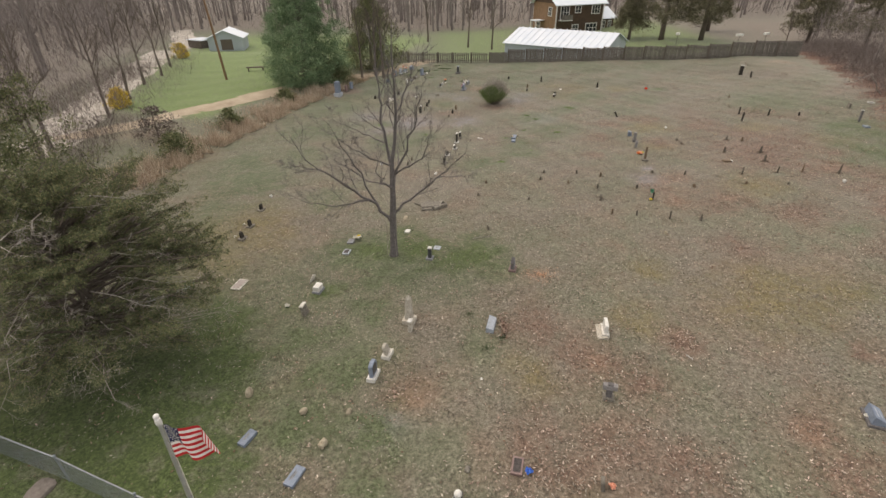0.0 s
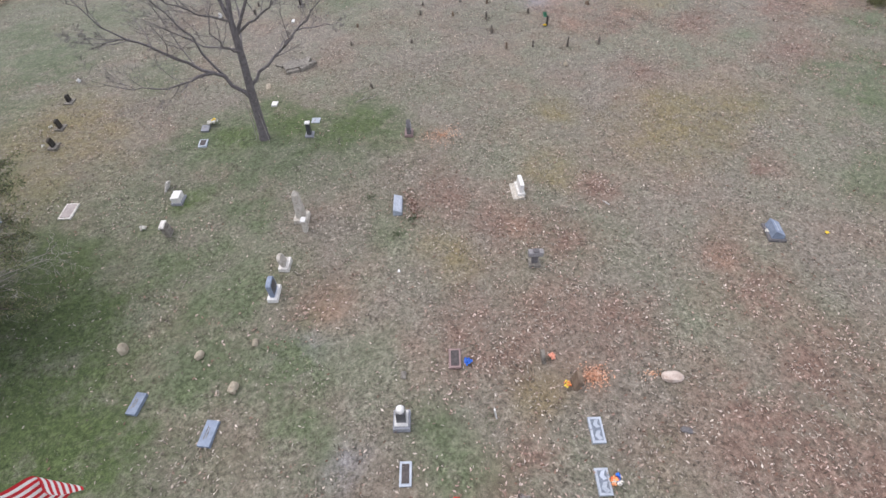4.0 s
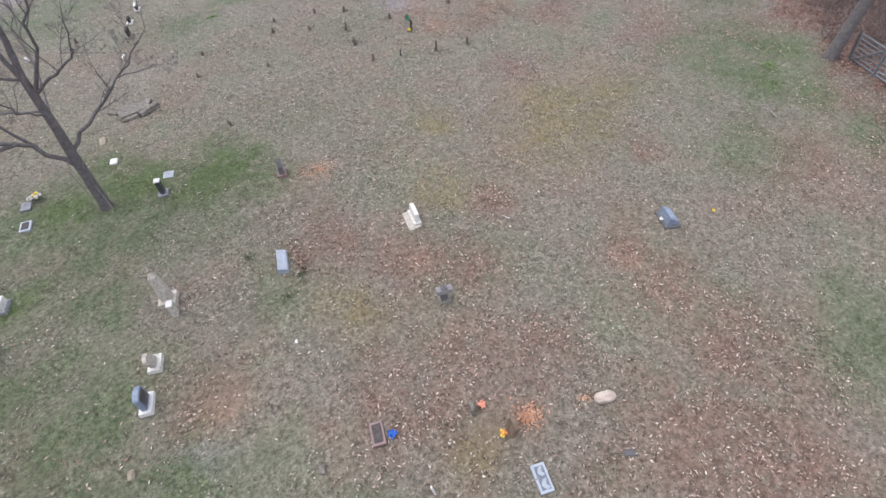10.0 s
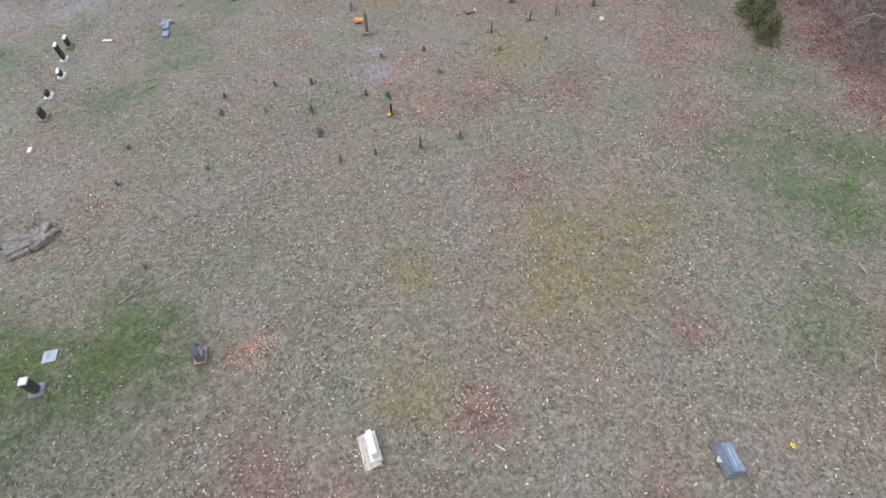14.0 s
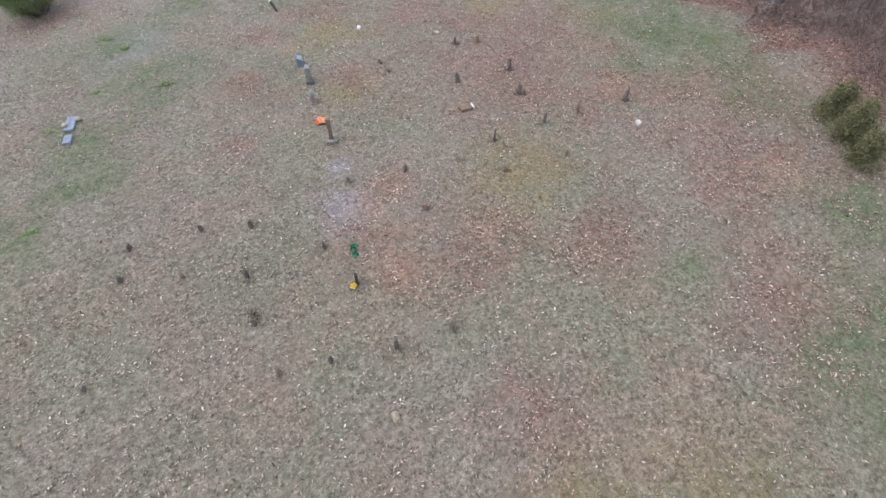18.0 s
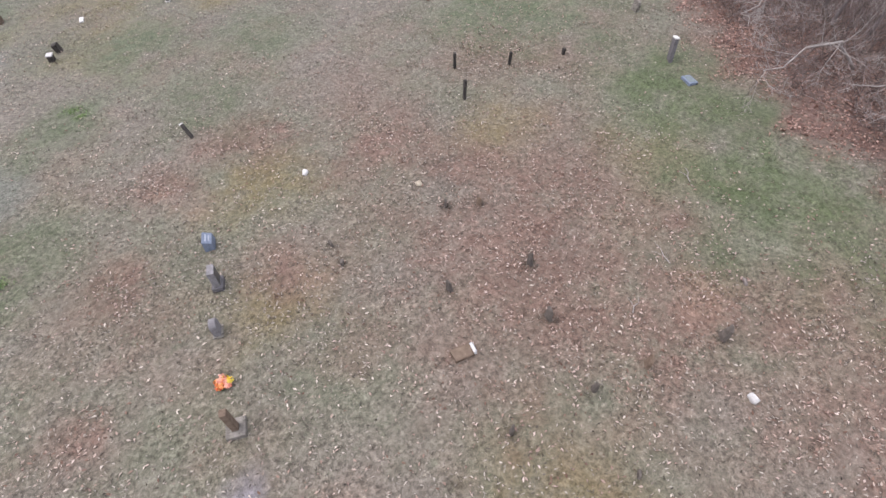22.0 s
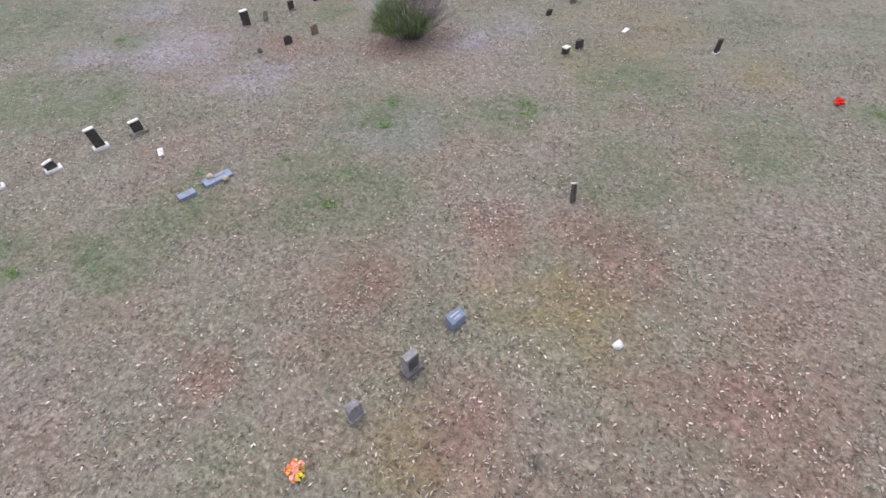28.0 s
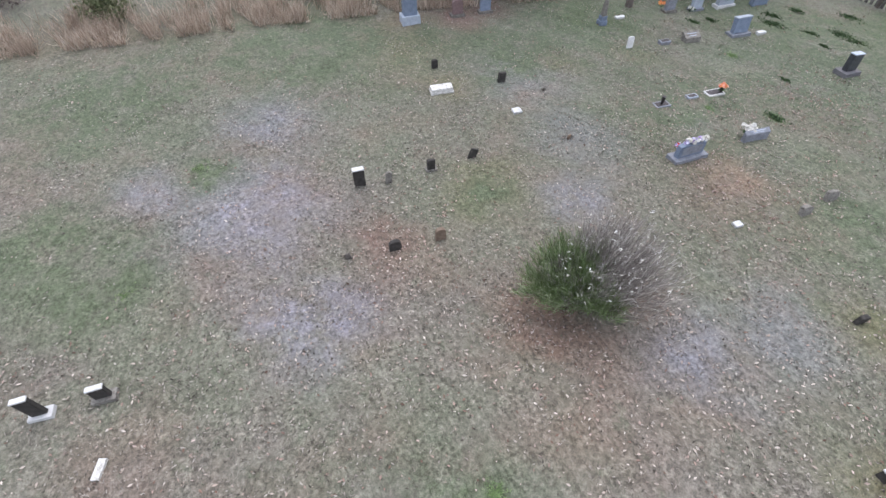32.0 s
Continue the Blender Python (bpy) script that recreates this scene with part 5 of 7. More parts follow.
bouquet(2.52, 54.82, (F_LILAC, F_RED), 0.18, "lilac and red flowers in a vase beside a headstone", 14, 0.3)
bouquet(3.08, 57.87, (F_WHITE,), 0.3, "white flowers behind a low headstone", 15, 0.2)
bouquet(-5.74, 63.62, (F_ORANGE,), 0.2, "orange flowers beside a dark headstone", 16, 0.2)
bouquet(-4.46, 66.87, (F_WHITE, F_PINK), 0.4, "white flowers heaped on a low headstone", 17, 0.38)
bouquet(-4.91, 64.93, (STEM, F_WHITE), 0.22, "green sprigs at a headstone's foot", 18)
for i, (x, y) in enumerate(((-10.45, 21.5), (-10.45, 22.8), (12.6, 9.85))):
    bouquet(x, y, (F_WHITE,), 0.09, "small white flowers beside a headstone", 20 + i)

# dark stake and cross-shaped sprig with the yellow flowers
tablet(11.95, 25.02, 0.12, 0.08, 0.5, "narrow dark upright stone with yellow flowers at its foot", DARK_STONE, head=0.02, tilt=(0, -6), name="grave_post")

# debris heap of plastic sheet and rotten wood
deb = thing("debris_heap", 2.05, 4.71, 20, "crumpled grey plastic sheet and rotten wood on bare earth", "debris")
deb.scale = (0.68, 0.68, 0.68)
for i in range(5):
    r = random.Random(70 + i)
    bm = bmesh.new()
    bmesh.ops.create_grid(bm, x_segments=10, y_segments=10, size=0.3)
    for v in bm.verts:
        v.co.z = 0.10 + 0.16 * noise.noise(v.co * 4 + Vector((i * 3.1, 0, 0))) + 0.08 * noise.noise(v.co * 11 + Vector((0, i, 0)))
        v.co.x, v.co.y = v.co.x * r.uniform(0.7, 1.2) + (i - 2) * 0.22, v.co.y * r.uniform(0.5, 0.9) + r.uniform(-0.2, 0.2)
    part("plastic_sheet", bm, TARP, deb, smooth=True)
for i in range(4):
    a = i * 0.9
    part("stick", rod([(-0.5 * math.cos(a), -0.4 * math.sin(a) - 0.1, 0.05), (0, 0, 0.12 + 0.03 * i), (0.5 * math.cos(a), 0.4 * math.sin(a), 0.06)], 0.025, 6), BROWN_STONE, deb)
for i, (x, y) in enumerate(((2.5, 4.2), (2.6, 4.32))):
    field_stone(x, y, 0.18, 0.14, 0.16, WHITE_STONE, "crumpled white scrap of paper by the debris", 120 + i, name="paper_scrap", group="litter")
ob = thing("fallen_stick", 8.53, 12.58, 120, "short white stick lying in the grass", "stick")
part("stick", rod([(-0.13, 0, 0.03), (0, 0.01, 0.035), (0.13, 0, 0.03)], 0.018, 6), WHITE_STONE, ob)
for x, y, rz, l in ((2.0, 21.3, 10, 1.0), (17.9, 9.5, 30, 0.7), (20.3, 11.5, 60, 0.8), (22.9, 28.8, 20, 0.5), (24.6, 29.6, 70, 0.7), (27.3, 31.2, 45, 0.6)):
    ob = thing("fallen_branch", x, y, rz, "thin fallen branch lying on the lawn", "branch", "fallen branches")
    bm = tube(bmesh.new(), [(-l / 2, 0, 0.03), (-l / 6, 0.06, 0.05), (l / 5, 0.02, 0.04), (l / 2, 0.1, 0.05)], [0.016, 0.014, 0.010, 0.005], 5)
    tube(bm, [(-l / 6, 0.06, 0.05), (0, 0.2, 0.07), (l / 8, 0.3, 0.05)], [0.009, 0.007, 0.003], 4)
    part("branch", bm, PALE_BARK, ob)
ob = thing("wreath_ring", 35.03, 39.6, 0, "small white wire wreath ring on brown leaves", "wreath")
bm = bmesh.new()
tube(bm, [(0.22 * math.cos(a), 0.22 * math.sin(a), 0.06) for a in np.linspace(0, 2 * math.pi, 17)], [0.04] * 17, 6, False)
part("ring", bm, WHITE_STONE, ob)

# ---- flagpole ----
pole = thing("flagpole", -5.08, 5.66, 0, "grey metal flagpole in a concrete footing with a flag", "flagpole")
part("footing", shard(0.42, 0.4, 0.22, 5, 2, 0.12, 0.9), CONCRETE, pole, "rough whitish concrete footing")
part("pole", tube(bmesh.new(), [(0, 0, 0.1), (0.05, 0.01, 2.9), (0.11, 0.02, 5.6)], [0.045, 0.042, 0.032], 12), ALUMINIUM, pole)
part("collar", tube(bmesh.new(), [(0.05, 0.01, 2.82), (0.05, 0.01, 2.94)], [0.056, 0.056], 12), ALUMINIUM, pole)
bm = bmesh.new()
bmesh.ops.create_uvsphere(bm, u_segments=14, v_segments=8, radius=0.05)
bmesh.ops.translate(bm, verts=bm.verts[:], vec=(0.11, 0.02, 5.67))
part("finial_ball", bm, WHITE_PAINT, pole, smooth=True)
part("truck", tube(bmesh.new(), [(0.11, 0.02, 5.5), (0.11, 0.02, 5.6)], [0.055, 0.05], 10), WHITE_PAINT, pole)
part("halyard", rod([(0.06, 0.01, 1.2), (0.115, 0.02, 3.2), (0.165, 0.02, 5.5)], 0.006, 5), WHITE, pole)
part("cleat", block(0.05, 0.03, 0.14, 0.05, 0, 1.15, 0.008), STEEL, pole)


def cloth(u, v):
    """The flag, half furled in the light air: u along the fly, v up the hoist, both 0 to 1."""
    x = 0.15 + 0.64 * u + 0.03 * math.sin(9 * u + 2 * v)
    y = 0.16 * u * math.sin(9 * u + 1.8 * v) + 0.16 * u
    z = 4.62 + 0.86 * v * (1 - 0.16 * u) + 0.06 * u * math.sin(6.5 * u + 0.6) - 0.34 * u * u + 0.06 * u * (1 - v)
    return Vector((x, y, z))


flag = part("flag", bmesh.new(), WHITE, pole, "American flag of red and white stripes, waving")
flag.data.clear_geometry()
bm = bmesh.new()
NU, PER = 40, 2
grid = [[bm.verts.new(cloth(i / NU, j / (13 * PER))) for i in range(NU + 1)] for j in range(13 * PER + 1)]
for j in range(13 * PER):
    for i in range(NU):
        f = bm.faces.new((grid[j][i], grid[j][i + 1], grid[j + 1][i + 1], grid[j + 1][i]))
        f.smooth = True
        stripe = j // PER
        f.material_index = 2 if (i < NU * 0.4 and stripe >= 6) else (1 if stripe % 2 == 0 else 0)
bm.to_mesh(flag.data)
bm.free()
flag.data.materials.append(RED)
flag.data.materials.append(NAVY)
bm = bmesh.new()
for row in range(9):
    for k in range(6 if row % 2 == 0 else 5):
        u, v = 0.4 * (k + (0.5 if row % 2 == 0 else 1.0)) / 6, 6 / 13 + 7 / 13 * (row + 0.5) / 9
        c = cloth(u, v)
        a, b = (cloth(u + 0.01, v) - c).normalized(), (cloth(u, v + 0.01) - c).normalized()
        nrm = a.cross(b).normalized() * 0.004
        for s in (1, -1):
            bm.faces.new([bm.verts.new(c + nrm * s + (a * math.cos(q) + b * math.sin(q)) * (0.018 if m % 2 == 0 else 0.008)) for m, q in enumerate(np.linspace(0.314, 6.597, 10, endpoint=False) * s)])
part("stars", bm, WHITE, flag)

# ---- chain-link fence ----
LINE = [(-16.0, 10.4), (-13.0, 9.2), (-10.3, 8.28), (-7.68, 7.24), (-5.3, 6.32), (-2.4, 5.08), (0.6, 3.9), (3.4, 2.78), (6.2, 1.68), (9.0, 0.4), (12.2, -1.05), (15.5, -2.6)]
TALL = 1.02
fence = tagged(new("chain_link_fence"), "galvanised chain-link fence along the cemetery edge", "fence")
for x, y in LINE:
    post = part("post", tube(bmesh.new(), [(x, y, gz(x, y) - 0.2), (x, y, gz(x, y) + TALL + 0.04)], [0.03, 0.03], 8), STEEL, fence)
    bm = bmesh.new()
    bmesh.ops.create_uvsphere(bm, u_segments=8, v_segments=5, radius=0.042)
    bmesh.ops.translate(bm, verts=bm.verts[:], vec=(x, y, gz(x, y) + TALL + 0.05))
    part("post_cap", bm, STEEL, post)
wires, wfaces = [], []
for (x0, y0), (x1, y1) in zip(LINE, LINE[1:]):
    part("top_rail", rod([(x0, y0, gz(x0, y0) + TALL), ((x0 + x1) / 2, (y0 + y1) / 2, gz((x0 + x1) / 2, (y0 + y1) / 2) + TALL - 0.015), (x1, y1, gz(x1, y1) + TALL)], 0.021, 8), STEEL, fence)
    span = math.hypot(x1 - x0, y1 - y0)
    nx, ny = -(y1 - y0) / span, (x1 - x0) / span
    for sgn in (1, -1):
        for k in range(int(span / 0.075) + 16):
            s0, s1 = (k - 15) * 0.075, (k - 15) * 0.075 + TALL
            lo, hi = max(0.0, -s0 / TALL), min(1.0, (span - s0) / TALL)
            if hi - lo < 0.03:
                continue
            ends = []
            for q in (lo, hi):
                f = (s0 + q * TALL) / span
                f = f if sgn > 0 else 1 - f
                x, y = x0 + (x1 - x0) * f, y0 + (y1 - y0) * f
                ends.append((x + nx * 0.006 * sgn, y + ny * 0.006 * sgn, gz(x, y) + 0.03 + q * (TALL - 0.03)))
            for dx, dz in ((0.0033, 0.0), (-0.0017, 0.0029), (-0.0017, -0.0029)):
                wires += [(e[0] + dx * nx, e[1] + dx * ny, e[2] + dz) for e in ends]
            n = len(wires)
            wfaces += [(n - 6, n - 5, n - 3, n - 4), (n - 4, n - 3, n - 1, n - 2), (n - 2, n - 1, n - 5, n - 6)]
net = new("wire_mesh", mesh_from("wire_mesh", wires, wfaces, STEEL))
net.parent = fence
tagged(net, "woven wire mesh", kind="stuff")

# ---- farm gate by the woods ----
gate = thing("farm_gate", 25.3, 10.15, 69, "blue-grey tubular farm gate standing by the woods", "gate", tilt=(-12, 0))
part("frame_rail", rod([(-1.9, 0, 0.12), (1.9, 0, 0.12)], 0.034), GATE_PAINT, gate)
for i in range(6):
    part("bar", rod([(-1.9, 0, 0.3 + 0.18 * i), (1.9, 0, 0.3 + 0.18 * i)], 0.034 if i == 5 else 0.024), GATE_PAINT, gate)
for x in (-1.9, 0.56, 1.9):
    part("stile", rod([(x, 0.035, 0.02), (x, 0.035, 1.23)], 0.045 if x == 0.56 else 0.03), GATE_PAINT, gate)
for x in (-0.65, 1.78):
    part("brace", rod([(x, 0.06, 0.14), (0.56, 0.06, 1.2)], 0.034), GATE_PAINT, gate)
part("foot_post", rod([(1.98, 0.0, -0.2), (1.98, 0.0, 1.35)], 0.06), GREY_WOOD, gate)
part("foot_post", rod([(-1.98, 0.0, -0.2), (-1.98, 0.0, 1.35)], 0.06), GREY_WOOD, gate)
# faded green cloth sprig in the grass
ob = thing("cloth_sprig", 12.38, 26.1, 60, "faded blue-green cloth sprig lying in the grass", "flowers", "grave flowers")
for dx, dy in ((0.12, 0.03), (-0.14, -0.02), (0.0, 0.05)):
    bm = petals(26, 0.10, 0.045, int(100 * dx) + 70, 0.03, 0.5)
    bmesh.ops.translate(bm, verts=bm.verts[:], vec=(dx * 1.3, dy, 0))
    part("leaf_spray", bm, SPRIG, ob)

# ---- trees ----
def sprout(bm, pts, r0, level, rng, spread=0.8, lift=0.35, count=5, thin=0.004, sides=5, decay=0.55, depth=3):
    """Side branches along a limb, each with smaller ones of its own."""
    if level >= depth:
        return
    pts = [Vector(p) for p in pts]
    total = sum((b - a).length for a, b in zip(pts, pts[1:]))
    for k in range(count):
        f = 0.25 + 0.75 * (k + rng.random()) / count
        s, i = f * total, 0
        while i < len(pts) - 2 and s > (pts[i + 1] - pts[i]).length:
            s -= (pts[i + 1] - pts[i]).length
            i += 1
        d = (pts[i + 1] - pts[i]).normalized()
        p = pts[i] + d * min(s, (pts[i + 1] - pts[i]).length)
        side = Vector((rng.gauss(0, 1), rng.gauss(0, 1), rng.gauss(0, 0.6)))
        side = (side - d * side.dot(d)).normalized()
        way = (d * (1 - spread * 0.5) + side * spread + Vector((0, 0, lift))).normalized()
        length = total * decay * (1.15 - 0.6 * f) * rng.uniform(0.7, 1.2)
        r = max(thin, r0 * (1 - 0.7 * f) * 0.55)
        line = [p]
        for m in range(3):
            way = (way + Vector((rng.gauss(0, 0.16), rng.gauss(0, 0.16), rng.gauss(0.06, 0.12)))).normalized()
            line.append(line[-1] + way * length / 3)
        tube(bm, line, [r, r * 0.75, r * 0.5, max(thin * 0.6, r * 0.2)], max(3, sides - level), False)
        sprout(bm, line, r, level + 1, rng, spread, lift, max(3, count - 1), thin, sides, decay, depth)


tree = thing("bare_tree", -2.35, 19.8, 0, "leafless grey-barked tree with spreading limbs in green grass", "tree")
TRUNK = [(0.0, 0, -0.15), (0.02, 0, 0.2), (0.05, 0, 1.0), (0.08, 0, 1.96), (0.15, 0, 3.0), (0.18, 0, 4.1), (0.2, 0, 4.6), (0.37, 0, 5.5), (0.5, 0, 6.7), (0.5, 0, 7.7), (0.46, 0, 9.0), (0.53, 0, 10.2)]
MAIN_BOUGHS = (  # radius at the start, then the line of the bough
    (0.085, (0.18, 0, 4.45), (-0.11, 0.07, 6.0), (-0.16, 0.15, 7.1), (-0.16, 0.23, 7.95), (-0.21, 0.3, 9.3)), (0.07, (0.24, 0, 4.1), (0.88, -0.17, 5.3), (1.31, -0.33, 6.6), (1.6, -0.5, 7.9)),
    (0.05, (0.47, 0, 6.4), (0.83, 0.2, 7.35), (1.23, 0.4, 8.35), (1.5, 0.6, 9.4)), (0.095, (0.04, 0, 1.7), (-0.59, -0.18, 2.8), (-1.44, -0.36, 3.5), (-2.36, -0.54, 4.3), (-2.95, -0.72, 4.8), (-3.7, -0.9, 6.0)),
    (0.045, (-0.8, -0.24, 3.0), (-1.5, -0.7, 3.1), (-2.29, -1.0, 3.1), (-3.24, -1.2, 3.35), (-4.12, -1.4, 3.9)), (0.03, (-2.72, -0.6, 4.6), (-3.34, -0.96, 4.74), (-4.2, -1.2, 5.0)),
    (0.06, (-0.5, -0.12, 2.7), (-1.2, 0.27, 4.1), (-1.91, 0.53, 5.2), (-2.73, 0.8, 6.4)), (0.045, (0.15, 0, 3.6), (-0.87, 0.43, 3.6), (-1.84, 0.87, 4.0), (-2.9, 1.3, 4.5)),
    (0.05, (0.16, 0, 4.5), (-0.65, -0.4, 5.0), (-1.29, -0.8, 5.55), (-1.8, -1.2, 6.2)), (0.045, (-0.04, 0.05, 5.5), (-0.67, 0.33, 5.7), (-1.47, 0.67, 5.95), (-2.3, 1.0, 6.3)),
    (0.08, (0.12, 0, 2.2), (0.87, 0.18, 2.8), (1.85, 0.35, 3.6), (2.53, 0.52, 4.0), (3.4, 0.7, 4.8)), (0.03, (2.1, 0.42, 3.75), (2.95, 0.8, 3.67), (3.8, 1.0, 3.5)),
    (0.055, (0.3, 0, 4.1), (0.98, -0.27, 4.6), (1.51, -0.55, 5.0), (1.81, -0.82, 5.65), (2.0, -1.1, 6.5)), (0.045, (0.16, 0, 3.3), (0.4, 1.0, 4.0), (0.3, 2.0, 5.0), (0.6, 2.8, 6.2)),
    (0.045, (0.16, 0, 3.5), (-0.2, -0.9, 4.1), (-0.3, -1.7, 5.0), (0.1, -2.3, 6.0)))
bm = tube(bmesh.new(), TRUNK, [0.26, 0.185, 0.16, 0.15, 0.128, 0.11, 0.09, 0.074, 0.057, 0.042, 0.026, 0.009], 12, False)
part("trunk", bm, GREY_BARK, tree, smooth=True)
rng = random.Random(4)


def crooked(line, amount, rng):
    """The same line with bends between its points, as a limb grows."""
    out = [Vector(line[0])]
    for a, b in zip(line, line[1:]):
        a, b = Vector(a), Vector(b)
        for q in (0.33, 0.67, 1.0):
            out.append(a.lerp(b, q) + Vector((rng.gauss(0, amount), rng.gauss(0, amount), rng.gauss(0, amount))) * (b - a).length)
    return out


for r, *limb in MAIN_BOUGHS:
    limb = crooked(limb, 0.035, rng)
    bm = tube(bmesh.new(), limb, [0.82 * r * (1 - 0.86 * k / (len(limb) - 1)) for k in range(len(limb))], 7, False)
    sprout(bm, limb, r * 0.58, 0, rng, 0.75, 0.15, 10, 0.0032, 6, 0.38, 3)
    part("limb", bm, GREY_BARK, tree, smooth=True)
bm = bmesh.new()
sprout(bm, TRUNK[5:], 0.06, 0, rng, 0.75, 0.4, 12, 0.0038, 6, 0.30, 3)
part("crown", bm, GREY_BARK, tree, smooth=True)
bm = bmesh.new()
for k in range(3):  # dead vine stems that hang on the trunk
    a = rng.uniform(0, 6.28)
    tube(bm, [(0.30 * math.cos(a), 0.30 * math.sin(a), 0.02), (0.23 * math.cos(a), 0.23 * math.sin(a), 0.7), (0.2 * math.cos(a + 0.4) - 0.06, 0.2 * math.sin(a + 0.4), 1.6),
              (0.6 * math.cos(a), 0.6 * math.sin(a), 2.2)], [0.012, 0.012, 0.01, 0.005], 4, False)
part("vine", bm, PALE_BARK, tree, "pale dead vine stems")


def leaf_cloud(centers, radii, per, length, width, rng, droop=0.0):
    """Arrays of small leaf rhombs in clumps round the given centres."""
    n = len(centers) * per
    c = np.repeat(centers, per, 0) + rng.normal(0, 1, (n, 3)) * np.repeat(radii, per)[:, None] * np.array([1, 1, 0.75])
    a = rng.normal(0, 1, (n, 3))
    a[:, 2] -= droop
    a /= np.linalg.norm(a, axis=1)[:, None]
    b = np.cross(a, rng.normal(0, 1, (n, 3)))
    b /= np.linalg.norm(b, axis=1)[:, None] + 1e-9
    s = rng.uniform(0.6, 1.25, n)[:, None]
    v = np.stack([c - a * length * s, c + b * width * s, c + a * length * s, c - b * width * s], 1).reshape(-1, 3)
    return v, np.arange(4 * n).reshape(-1, 4)


def evergreen(name, x, y, h, r, label, foliage, seed, clumps=260, per=60, length=0.16, width=0.045, first=0.08, bare=0.35, shape=0.75, depth=0.42, dead=0, reach_out=(), group="evergreen trees"):
    """A trunk, boughs and a crown of many small sprays in uneven clumps."""
    ob = thing(name, x, y, 0, label, "tree", group)
    rng, rnd = np.random.default_rng(seed), random.Random(seed)
    part("trunk", tube(bmesh.new(), [(0, 0, -0.2), (0.05, 0, h * 0.3), (0, 0.06, h * 0.65), (0.02, 0, h * 0.97)], [0.035 * h, 0.026 * h, 0.016 * h, 0.004 * h], 8), BARK, ob, smooth=True)
    centers, radii = [], []
    bm, bm_dead = bmesh.new(), bmesh.new()
    for k in range(clumps):
        f = first + (1 - first) * rnd.random() ** 1.15
        a = rnd.uniform(0, 6.283)
        lobes = 1 + 0.22 * math.sin(3 * a + seed) + 0.14 * math.sin(7 * a + 2 * seed + 9 * f)
        reach = r * lobes * (1 - f) ** shape * min(1, 0.55 + f * 4)
        q = bare + (1 - bare) * rnd.random() ** 0.6
        p = Vector((reach * q * math.cos(a), reach * q * math.sin(a), h * f + 0.12 * reach * q - 0.02 * h))
        centers.append(p)
        radii.append(depth * (0.55 + 0.5 * rnd.random()) * (0.6 + 0.6 * (1 - f)))
        if k % 3 == 0:
            start = Vector((0, 0, max(0.3, p.z - 0.25 * reach)))
            mid = (start + p) / 2 + Vector((0, 0, -0.08 * reach))
            tube(bm, [start, mid, p], [0.005 * h * (1 - f) + 0.01, 0.016, 0.005], 4, False)
    for tip in reach_out:  # long low boughs beyond the round crown
        tip = Vector((tip[0] - x, tip[1] - y, tip[2]))
        start = Vector((0, 0, tip.z * 0.75))
        mid = start.lerp(tip, 0.55) + Vector((0, 0, 0.35))
        tube(bm, [start, mid, tip], [0.07, 0.045, 0.012], 6, False)
        for k in range(34):
            p = mid.lerp(tip, rnd.random() ** 0.7) + Vector((rnd.gauss(0, 0.42), rnd.gauss(0, 0.42), rnd.gauss(0.05, 0.22)))
            centers.append(p)
            radii.append(depth * rnd.uniform(0.5, 0.9))
    for k in range(dead):
        a, f = rnd.uniform(0, 6.283), rnd.uniform(0.12, 0.6)
        reach = r * (1 - f) ** shape * rnd.uniform(0.6, 0.92)
        reach *= 0.85
        line = [Vector((0.3 * reach * math.cos(a), 0.3 * reach * math.sin(a), h * f)), Vector((0.7 * reach * math.cos(a + 0.1), 0.7 * reach * math.sin(a + 0.1), h * f + 0.2)), Vector((reach * math.cos(a), reach * math.sin(a), h * f - 0.1))]
        tube(bm_dead, line, [0.03, 0.02, 0.006], 4, False)
        sprout(bm_dead, line, 0.02, 0, rnd, 0.9, -0.15, 5, 0.005, 4, 0.4, 2)
    tagged(part("bough_framework", bm, BARK, ob), kind="stuff")
    if dead:
        part("dead_wood", bm_dead, PALE_BARK, ob, "bare grey dead branches")
    v, f = leaf_cloud(np.array([tuple(c) for c in centers]), np.array(radii), per, length, width, rng)
    crown = new("crown", mesh_from("crown", v, f, foliage))
    crown.parent = ob
    return ob


